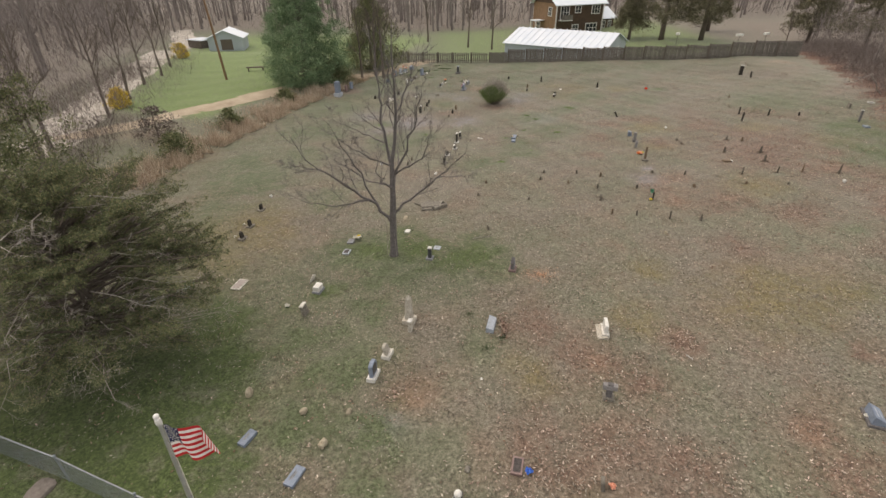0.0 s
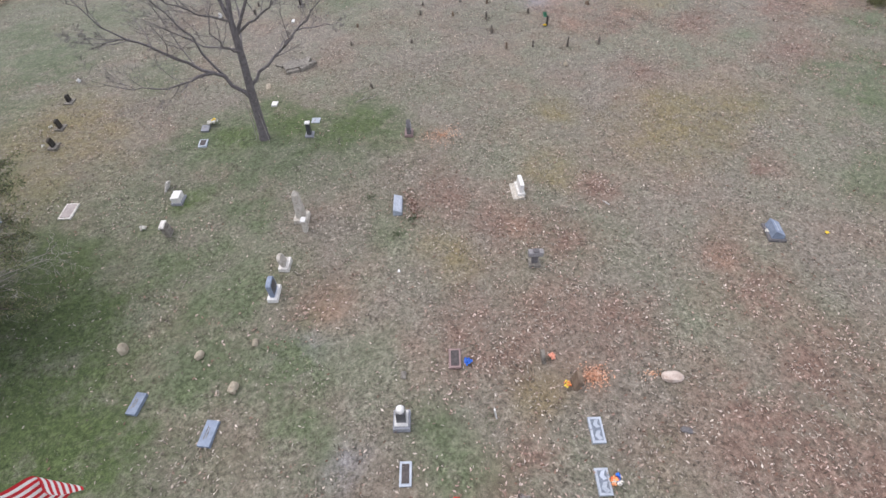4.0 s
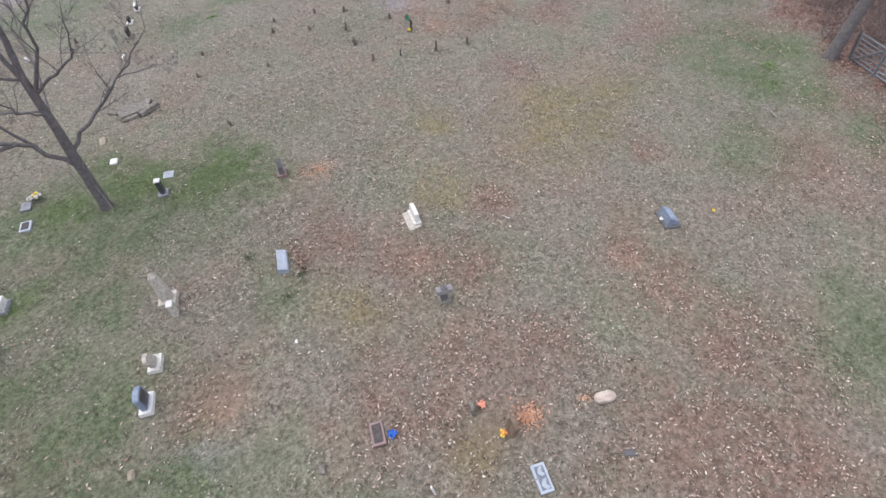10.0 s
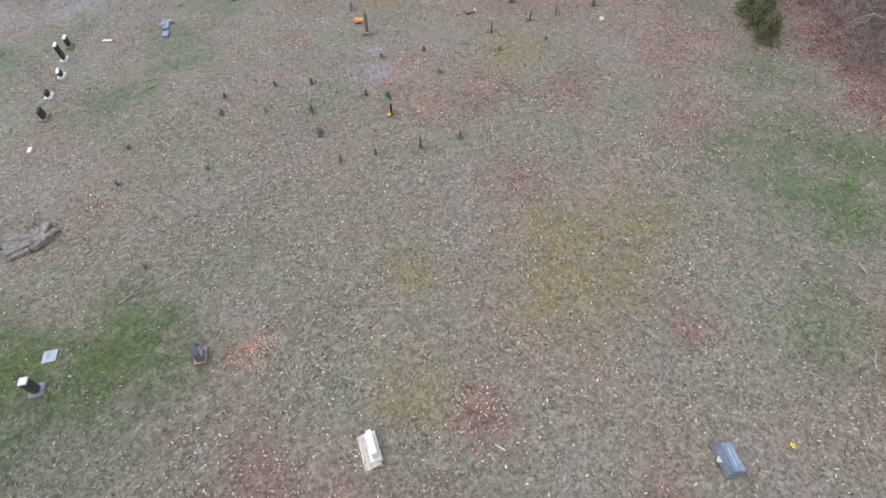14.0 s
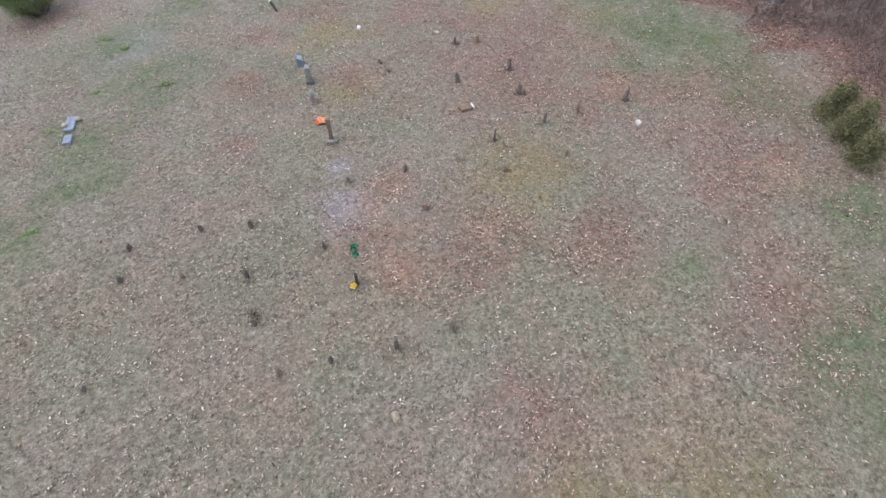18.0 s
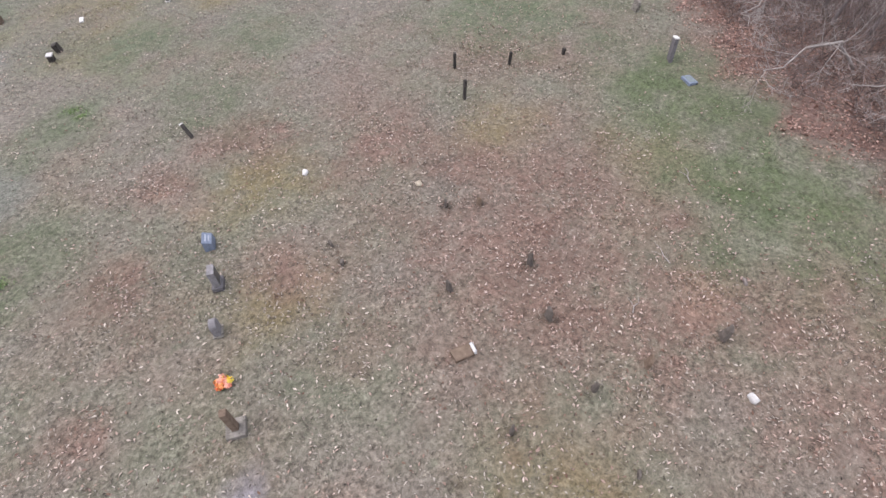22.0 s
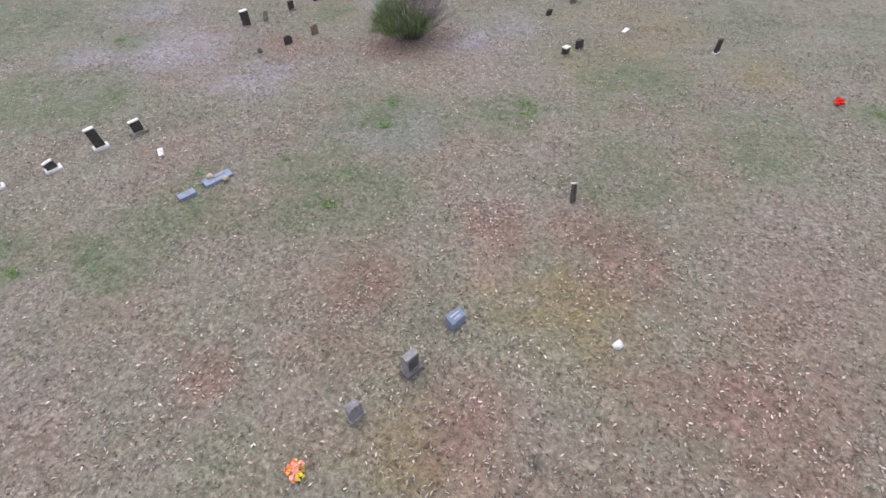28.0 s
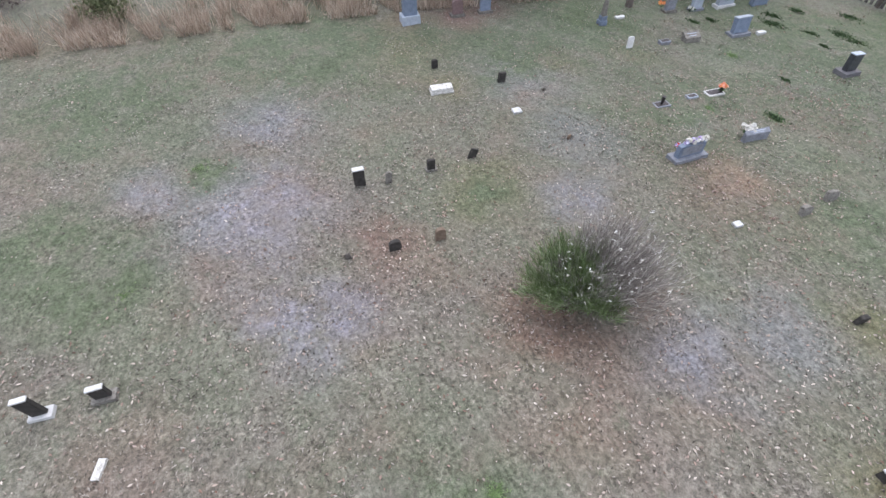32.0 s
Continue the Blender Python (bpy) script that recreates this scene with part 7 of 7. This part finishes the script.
# ---- weathered board fence ----
FENCE = [(-6.4, 73.9), (2.0, 73.0), (9.7, 72.0), (17.0, 70.6), (24.6, 68.4), (33.6, 64.2), (43.3, 61.6)]
board_fence = tagged(new("board_fence"), "weathered grey board fence behind the cemetery", "fence")
rnd = random.Random(17)
BOARD_LOW, BOARD_TALL = bpy.data.meshes.new("board_low"), bpy.data.meshes.new("board_tall")
for me, tall in ((BOARD_LOW, 1.4), (BOARD_TALL, 1.75)):
    bm = profile([(-0.07, 0), (0.07, 0), (0.07, tall - 0.05), (0.04, tall), (-0.04, tall), (-0.07, tall - 0.05)], 0.025, bevel=0)
    bm.to_mesh(me)
    bm.free()
    me.materials.append(GREY_WOOD)
for (x0, y0), (x1, y1) in zip(FENCE, FENCE[1:]):
    span = math.hypot(x1 - x0, y1 - y0)
    turn = math.degrees(math.atan2(y1 - y0, x1 - x0))
    bays = max(2, round(span / 2.4))
    for b in range(bays):
        f = b / bays
        px, py = x0 + (x1 - x0) * f, y0 + (y1 - y0) * f
        w = span / bays
        low = 1.4 if px < 9 else 1.75
        panel = new("panel")
        panel.parent = board_fence
        panel.matrix_basis = pose(px, py, gz(px, py), 0, 0, turn)
        step = 0.26 if px < 6 else 0.155
        for k in range(int(w / step)):
            board = new("board", BOARD_LOW if low < 1.5 else BOARD_TALL)
            board.parent = panel
            board.matrix_basis = pose((k + 0.5) * step, rnd.uniform(-0.006, 0.006), rnd.uniform(-0.04, 0.04), 0, rnd.uniform(-0.6, 0.6), 0)
        for z in (0.35, low - 0.35):
            part("rail", block(w, 0.05, 0.1, x=w / 2, y=-0.045, z=z, bevel=0), GREY_WOOD, panel)
        part("post", block(0.12, 0.12, low + 0.12, x=0, y=-0.1, z=-0.05, bevel=0), BARK, panel)


# ---- buildings ----
def gable(l, w, eave, ridge, thick=0.12, over=0.35):
    """Two roof planes over a box l along x and w along y."""
    out = []
    for s in (-1, 1):
        bm = bmesh.new()
        k = (ridge - eave) / (w / 2)
        pts = [(-l / 2 - over, s * (w / 2 + over), eave - over * k), (l / 2 + over, s * (w / 2 + over), eave - over * k), (l / 2 + over, 0, ridge), (-l / 2 - over, 0, ridge)]
        lo = [bm.verts.new(p) for p in pts]
        hi = [bm.verts.new((p[0], p[1], p[2] + thick)) for p in pts]
        bm.faces.new(lo[::-1])
        bm.faces.new(hi)
        for i in range(4):
            bm.faces.new((lo[i], lo[(i + 1) % 4], hi[(i + 1) % 4], hi[i]))
        bmesh.ops.recalc_face_normals(bm, faces=bm.faces[:])
        out.append(bm)
    return out


def walls(l, w, eave, ridge, low=-0.6):
    """A box with gable ends at its short sides (ends in x)."""
    bm = bmesh.new()
    for x in (-l / 2, l / 2):
        for p in ((-w / 2, low), (w / 2, low), (w / 2, eave), (0, ridge - 0.02), (-w / 2, eave)):
            bm.verts.new((x, *p))
    bm.verts.ensure_lookup_table()
    a, b = bm.verts[:5], bm.verts[5:]
    bm.faces.new(a[::-1])
    bm.faces.new(b)
    for i in range(5):
        bm.faces.new((a[i], a[(i + 1) % 5], b[(i + 1) % 5], b[i]))
    bmesh.ops.recalc_face_normals(bm, faces=bm.faces[:])
    return bm


def window(parent, x, y, z, w, h, face, cols=2):
    """A window in a wall whose outside looks along -y (face 'y') or -x (face 'x')."""
    def at(bm):
        if face == "x":
            bmesh.ops.rotate(bm, verts=bm.verts[:], cent=(0, 0, 0), matrix=Matrix.Rotation(radians(-90), 3, "Z"))
        bmesh.ops.translate(bm, verts=bm.verts[:], vec=(x, y, z))
        return bm
    win = part("window", at(block(w, 0.06, h, bevel=0)), GLASS, parent)
    for dx, dz, ww, hh in ((-w / 2, 0, 0.12, h), (w / 2, 0, 0.12, h), (0, 0, w + 0.12, 0.12), (0, h, w + 0.12, 0.12), (0, h / 2, w, 0.07)):
        part("window_frame", at(block(ww, 0.12, hh if hh == h else hh, dx, 0, dz - (0 if hh == h else 0.06), bevel=0)), WHITE_PAINT, win)
    for k in range(1, cols):
        part("mullion", at(block(0.09, 0.11, h, -w / 2 + w * k / cols, 0, 0, bevel=0)), WHITE_PAINT, win)


house = thing("house", 26.2, 108.0, 22, "two-storey brown timber house with a white metal roof", "house")
part("wall", walls(11.0, 8.0, 5.6, 8.0), LOG_WALL, house)
part("side_wall", block(0.06, 7.9, 5.9, -5.52, 0, -0.3, 0), TAN_WALL, house, "lighter tan side wall")
for bm in gable(11.0, 8.0, 5.6, 8.0, 0.15, 0.6):
    part("roof", bm, WHITE_METAL, house, "bright white metal roof")
for x in (-5.45, 5.45):
    part("corner_board", block(0.22, 0.1, 5.6, x, -4.02, 0, 0), WHITE_PAINT, house)
for x, z, w, h in ((-3.6, 2.9, 1.9, 2.3), (-0.6, 3.9, 1.3, 1.3), (3.6, 3.6, 1.9, 1.6), (-0.9, 0.5, 1.4, 1.3), (2.9, 0.3, 2.6, 1.6)):
    window(house, x, -4.03, z, w, h, "y", 3 if w > 1.5 else 2)
for y, z in ((-2.0, 3.4), (1.8, 0.6)):
    window(house, -5.58, y, z, 1.1, 1.5, "x")
part("balcony", block(2.6, 1.0, 0.14, -3.6, -4.5, 2.65, 0), WHITE_PAINT, house)
part("balcony_rail", block(2.6, 0.06, 0.9, -3.6, -4.97, 2.79, 0), GREY_WOOD, house)
porch = part("porch_roof", block(2.2, 2.0, 0.14, -6.6, 0.8, 2.4, 0), WHITE_METAL, house)
for y in (-0.1, 1.7):
    part("porch_post", block(0.14, 0.14, 2.4, -7.5, y, 0, 0), WHITE_PAINT, porch)
wing = part("wing_wall", bmesh.new(), LOG_WALL, house)
bm = walls(4.2, 6.0, 2.6, 4.2)
bmesh.ops.translate(bm, verts=bm.verts[:], vec=(7.65, 0.6, 0))
bm.to_mesh(wing.data)
bm.free()
for bm in gable(4.2, 6.0, 2.6, 4.2, 0.15, 0.5):
    bmesh.ops.translate(bm, verts=bm.verts[:], vec=(7.65, 0.6, 0))
    part("wing_roof", bm, WHITE_METAL, house)
window(house, 7.0, -2.45, 0.7, 1.2, 1.3, "y")
window(house, 8.7, -2.45, 0.7, 0.8, 1.3, "y")

barn = thing("metal_barn", 19.6, 80.3, -34.5, "long low pale blue metal barn with a white roof", "barn")
part("wall", walls(15.4, 10.6, 2.35, 3.95), BLUE_METAL, barn)
for bm in gable(15.4, 10.6, 2.35, 3.95, 0.1, 0.3):
    part("roof", bm, WHITE_METAL, barn, "bright white ribbed metal roof")
for k in range(15):
    for s in (-1, 1):
        bm = block(0.06, 5.8, 0.05, -7.3 + k * 1.04, 0, 0, 0)
        bmesh.ops.rotate(bm, verts=bm.verts[:], cent=(0, 0, 0), matrix=Matrix.Rotation(-s * math.atan2(1.6, 5.3), 3, "X"))
        bmesh.ops.translate(bm, verts=bm.verts[:], vec=(0, s * 2.7, 3.27))
        part("roof_rib", bm, WHITE_METAL, barn)
part("door", block(0.08, 3.0, 2.2, 7.72, 0, -0.1, 0), WHITE_PAINT, barn)

shed = thing("garage", -37.6, 94.5, 100, "white metal garage with a white gable roof and dark doorway", "garage")
part("wall", walls(5.6, 5.8, 2.1, 3.3), BLUE_METAL, shed)
for bm in gable(5.6, 5.8, 2.1, 3.3, 0.1, 0.3):
    part("roof", bm, WHITE_METAL, shed)
# dark slab on the wall paints the shade inside the open front
part("door", block(0.08, 1.9, 1.7, -2.83, -0.2, 0.2, 0), BARK, shed, "dark panel for the shade in the open doorway")
lean = thing("small_shed", -43.6, 97.0, 60, "low dark shed with a pale roof beside the garage", "shed")
part("wall", block(3, 3.6, 1.6, 0, 0, -0.3, 0), BARK, lean)
part("roof", block(3.4, 4.2, 0.12, 0, 0, 1.3, 0), WHITE_METAL, lean)

mast = thing("utility_pole", -25.2, 60.2, 20, "brown wooden utility pole standing in a green field", "utility pole")
part("pole", tube(bmesh.new(), [(0, 0, -0.3), (-0.3, 0.3, 5), (-0.62, 0.6, 10)], [0.15, 0.13, 0.10], 8), TAN_WALL, mast)
part("crossarm", block(2.2, 0.1, 0.12, -0.6, 0.55, 9.3, 0), TAN_WALL, mast)
for x in (-1.5, -0.6, 0.3):
    part("insulator", block(0.1, 0.1, 0.16, x, 0.55, 9.42, 0.02), CONCRETE, mast)
for i, (x, y) in enumerate(((44.9, 78.0), (49.5, 79.0), (37.0, 81.0))):
    ob = thing("bird_feeder", x, y, 30 * i, "white feeder box on a thin post beyond the fence", "bird feeder", "bird feeders")
    part("post", rod([(0, 0, -0.1), (0.05, 0, 1.7)], 0.04, 6), GREY_WOOD, ob)
    part("box", block(0.9, 0.5, 0.3, 0, 0, 1.68, 0.03), WHITE_PAINT, ob)
for x, y, rz in ((-23.6, 66.0, 10), (-20.2, 68.0, 15)):
    ob = thing("picnic_bench", x, y, rz, "dark low bench on the mown field", "bench", "field benches")
    part("seat", block(2.2, 0.5, 0.12, z=0.4, bevel=0.02), BARK, ob)
    for s in (-0.9, 0.9):
        part("leg", block(0.1, 0.45, 0.42, x=s, bevel=0), BARK, ob)

# ---- grass, weeds and fallen leaves ----
rng = np.random.default_rng(5)


def spots(n, x0, x1, y0, y1, chance):
    x, y = rng.uniform(x0, x1, n), rng.uniform(y0, y1, n)
    keep = rng.uniform(0, 1, n) < chance(x, y)
    return x[keep], y[keep]


LATTICE = np.random.default_rng(31).uniform(0, 1, (64, 64))


def value_noise(x, y):
    i, j = np.floor(x).astype(int), np.floor(y).astype(int)
    u, v = x - i, y - j
    u, v = u * u * (3 - 2 * u), v * v * (3 - 2 * v)
    at = lambda a, b: LATTICE[a % 64, b % 64]
    return (at(i, j) * (1 - u) + at(i + 1, j) * u) * (1 - v) + (at(i, j + 1) * (1 - u) + at(i + 1, j + 1) * u) * v


def patch_noise(x, y):
    """Uneven growth from 0 to 1, in patches of about a metre and clumps of a hand's width."""
    return np.clip(0.5 + 1.1 * (0.45 * value_noise(0.7 * x, 0.7 * y) + 0.35 * value_noise(2.1 * x + 9, 2.1 * y) + 0.2 * value_noise(6.3 * x, 6.3 * y + 5) - 0.5) * 1.6, 0, 1.2)


def tufts(name, x, y, per, tall, width, lean, material, label):
    n = len(x) * per
    bx, by = np.repeat(x, per) + rng.normal(0, 0.022, n), np.repeat(y, per) + rng.normal(0, 0.022, n)
    base = np.stack([bx, by, height(bx, by) - 0.01], 1)
    tip = base + np.stack([rng.normal(0, lean, n), rng.normal(0, lean, n), rng.uniform(0.35, 1.0, n) * tall], 1)
    side = rng.normal(0, 1, (n, 3)) * np.array([1, 1, 0.1])
    side *= (width * rng.uniform(0.6, 1.4, n) / np.linalg.norm(side, axis=1))[:, None]
    v = np.stack([base - side, base + side, tip], 1).reshape(-1, 3)
    return tagged(new(name, mesh_from(name, v, np.arange(3 * n).reshape(-1, 3), material)), label, "grass", kind="stuff")


outside = lambda x, y: np.clip((4.0 - 0.41 * x - y) / 0.8, 0, 1) * np.clip((3 - x) / 4, 0, 1)
ALL_GREEN, ALL_LEAFY = GREEN_SOUTH + GREEN_NORTH + GREEN_EAST + GREEN_WEST + GREEN_MORE + GREEN_MID + TUSSOCKS, LEAFY + LEAFY_NORTH + LEAFY_MORE + EDGE_LITTER
inside = lambda x, y: (1 - forest(x, y)) * (y + 0.2 * x < 74.5)
x, y = spots(72000, -17, 39, -2, 72, lambda x, y: inside(x, y) * np.clip(0.25 + 0.75 * patch_noise(x, y) - 0.55 * cover(x, y, ALL_GREEN) - 0.55 * np.clip((y - 44 - 0.25 * x) / 16, 0, 1), 0.05, 1) * 0.85)
tufts("dry_grass", x, y, 3, 0.036, 0.0085, 0.055, DRY_GRASS, "short dormant tan grass")
x, y = spots(120000, -17, 39, -2, 72, lambda x, y: inside(x, y) * np.clip(0.10 * patch_noise(x + 5, y) + 0.7 * cover(x, y, GREEN_SOUTH + GREEN_WEST + GREEN_MORE + LUSH_SHADE, 0.8) + 0.6 * outside(x, y) + 0.5 * cover(x, y, GREEN_NORTH + GREEN_EAST + GREEN_MID, 0.8) + 0.5 * np.clip((y - 44 - 0.25 * x) / 16, 0, 1), 0, 1))
tufts("green_grass", x, y, 3, 0.048, 0.009, 0.05, GREEN_GRASS, "short green spring grass and weeds")
# green weed clumps, and dark tufts that stand in for shade beside field stones
WEEDS_AND_SHADE = [(2.45, 6.85), (2.3, 6.7), (8.07, 27.92), (9.18, 25.54), (21.6, 31.26), (20.89, 29.65), (2.1, 13.9), (1.51, 13.31), (0.93, 15.26), (12.45, 26.19), (22.3, 33.6), (20.8, 34.0)]
for i, (px, py) in enumerate(WEEDS_AND_SHADE):
    a, q = rng.uniform(0, 6.283, 110), np.abs(rng.normal(0, 0.16, 110))
    ob = tufts("weed_or_shade_clump", px + q * np.cos(a), py + q * np.sin(a) * 0.8, 2, 0.09, 0.009, 0.055, DARK_TUFT if 2 <= i < 6 or i > 9 else GREEN_GRASS, "lawn clump: weeds, or dark tufts for a stone's shade")


near = np.array([(px, py) for px, py, _ in ROUGH_A + ROUGH_B])
k = rng.integers(0, len(near), 1000)
tufts("stone_side_grass", near[k, 0] + rng.normal(0, 0.12, 1000), near[k, 1] + rng.normal(0, 0.1, 1000), 3, 0.10, 0.007, 0.05, DARK_TUFT, "longer dead grass round the field stones")
for px, py, pr in TUSSOCKS:
    n = int(500 * pr)
    a, q = rng.uniform(0, 6.283, n), np.abs(rng.normal(0, 0.45 * pr, n))
    tufts("grass_tussock", px + q * np.cos(a), py + q * np.sin(a) * 0.8, 3, 0.05, 0.009, 0.055, SPRING, "bright green clump of spring grass")


def litter(name, x, y, size, material, label, flat=0.35, slim=0.45):
    n = len(x)
    c = np.stack([x, y, height(x, y) + rng.uniform(0.012, 0.05, n)], 1)
    a = rng.normal(0, 1, (n, 3)) * np.array([1, 1, flat])
    a /= np.linalg.norm(a, axis=1)[:, None]
    up = np.array([0, 0, 1.0]) + rng.normal(0, flat, (n, 3))
    b = np.cross(up, a)
    b /= np.linalg.norm(b, axis=1)[:, None]
    s = (size * rng.uniform(0.5, 1.3, n))[:, None]
    curl = np.cross(a, b) * s * 0.25
    v = np.stack([c - a * s, c + b * s * slim + curl, c + a * s, c - b * s * slim + curl], 1).reshape(-1, 3)
    k = np.arange(n)[:, None] * 4
    f = np.concatenate([np.concatenate([k, k + 1, k + 2], 1), np.concatenate([k, k + 2, k + 3], 1)])
    return tagged(new(name, mesh_from(name, v, f, material)), label, "leaf litter", kind="stuff")


x, y = spots(430000, -15, 36, -2, 66, lambda x, y: inside(x, y) * np.clip(0.14 + 0.95 * patch_noise(x * 0.8, y * 0.8) ** 2 - 0.55 * cover(x, y, ALL_GREEN + LUSH_SHADE), 0.06, 1) * (1 - 0.85 * outside(x, y)))
litter("dead_grass_flecks", x, y, 0.043, FLECKS, "pale dead grass and leaf flecks matted on the lawn", 0.3, 0.32)
x, y = spots(62000, -15, 36, -2, 66, lambda x, y: inside(x, y) * np.clip(patch_noise(x * 0.9 + 2, y * 0.9) - 0.1 - cover(x, y, ALL_GREEN + LUSH_SHADE), 0, 1) * (1 - 0.9 * outside(x, y)))
litter("curled_leaves", x, y, 0.048, STRAW, "larger tan curled leaves on the lawn", 0.4, 0.42)
x, y = spots(280000, -17, 40, -3, 73, lambda x, y: inside(x, y) * np.clip(0.08 + 0.38 * np.clip(patch_noise(x * 0.7, y * 0.7 + 3) - 0.35, 0, 1) + 0.9 * cover(x, y, ALL_LEAFY, 0.8) * np.clip(2.2 * patch_noise(x * 1.4, y * 1.4 + 7) - 0.5, 0, 1) - 0.12 * cover(x, y, ALL_GREEN), 0, 1) * 0.75)
litter("fallen_leaves", x, y, 0.046, LEAVES, "dry tan and brown leaves scattered on the lawn")
x, y = spots(520000, 20, 54, -10, 76, lambda x, y: forest(x, y) * np.clip(1.5 - (x - woods_edge(y)) / 5, 0.06, 1))
litter("woods_floor_leaves", x, y, 0.055, WOODS_LEAVES, "deep red-brown leaves under the woods")
x, y = spots(9000, -8.5, 4.0, 2.0, 8.4, lambda x, y: np.clip(1.1 - np.abs(y - 4.05 + 0.41 * (x - 0.3) + 0.12) / 0.35, 0, 1) * np.clip(2 * patch_noise(x, y) - 0.5, 0, 1))
litter("fence_foot_leaves", x, y, 0.05, LEAVES, "dry leaves caught along the foot of the fence")
x, y = spots(26000, 3.0, 15, -3.5, 4.4, lambda x, y: np.clip(1.3 - np.abs(y - 2.4 + 0.45 * (x - 4.4)) / 1.6, 0, 1))
litter("fence_line_leaves", x, y, 0.05, WOODS_LEAVES, "brown leaves drifted against the chain-link fence")
x, y = spots(190000, -8, 36, 1, 60, lambda x, y: inside(x, y) * np.clip(0.05 * patch_noise(x, y) + 1.0 * cover(x, y, ALL_LEAFY, 0.9) * np.clip(2.6 * patch_noise(x * 1.9, y * 1.9 + 3) - 0.9, 0, 1), 0, 1) * 0.8)
litter("pale_leaf_litter", x, y, 0.046, PALE_LEAVES, "pale pinkish dry leaves lying in loose patches", 0.4, 0.42)
a, q = rng.uniform(0, 6.283, 700), np.abs(rng.normal(0, 0.22, 700))
litter("wood_chips", 5.18 + q * np.cos(a) * 1.1, 7.08 + q * np.sin(a) * 0.8, 0.035, CHIPS, "heap of bright orange wood chips", 0.6)
a, q = rng.uniform(0, 6.283, 60), np.abs(rng.normal(0, 0.14, 60))
litter("stone_chips", 6.6 + q * np.cos(a) * 1.3, 6.72 + q * np.sin(a) * 0.6, 0.03, CHIPS, "orange chips scattered beside a boulder", 0.6)
a, q = rng.uniform(0, 6.283, 330), np.abs(rng.normal(0, 0.42, 330))
litter("clay_crumbs", 4.3 + q * np.cos(a) * 1.2, 17.9 + q * np.sin(a) * 0.8, 0.03, CHIPS, "orange clay crumbs beside a headstone", 0.6)
a, q = rng.uniform(0, 6.283, 380), np.abs(rng.normal(0, 0.2, 380))
litter("leaf_drift", 2.28 + q * np.cos(a) * 0.5, 14.5 + q * np.sin(a) * 1.4, 0.05, LEAVES, "brown leaf drift against a pillow marker", 0.5)
# low dark evergreen plants between the far graves: x, y, radius
for px, py, pr in ((-4.0, 64.0, 0.3), (-3.7, 64.9, 0.25), (-1.9, 67.1, 0.5), (-2.4, 67.9, 0.35), (-2.1, 69.4, 0.3), (-0.3, 70.9, 0.4), (0.5, 68.8, 0.45), (1.3, 68.6, 0.45), (-0.3, 67.7, 0.3), (0.7, 67.0, 0.2), (2.9, 59.9, 0.3), (1.5, 62.8, 0.2)):
    n = int(900 * pr)
    a, q = rng.uniform(0, 6.283, n), np.abs(rng.normal(0, 0.5 * pr, n))
    litter("ground_cover_plant", px + 1.5 * q * np.cos(a), py + 0.8 * q * np.sin(a), 0.05, VINE_GREEN, "low dark green ground-cover plant among the graves", 0.7, 0.5)
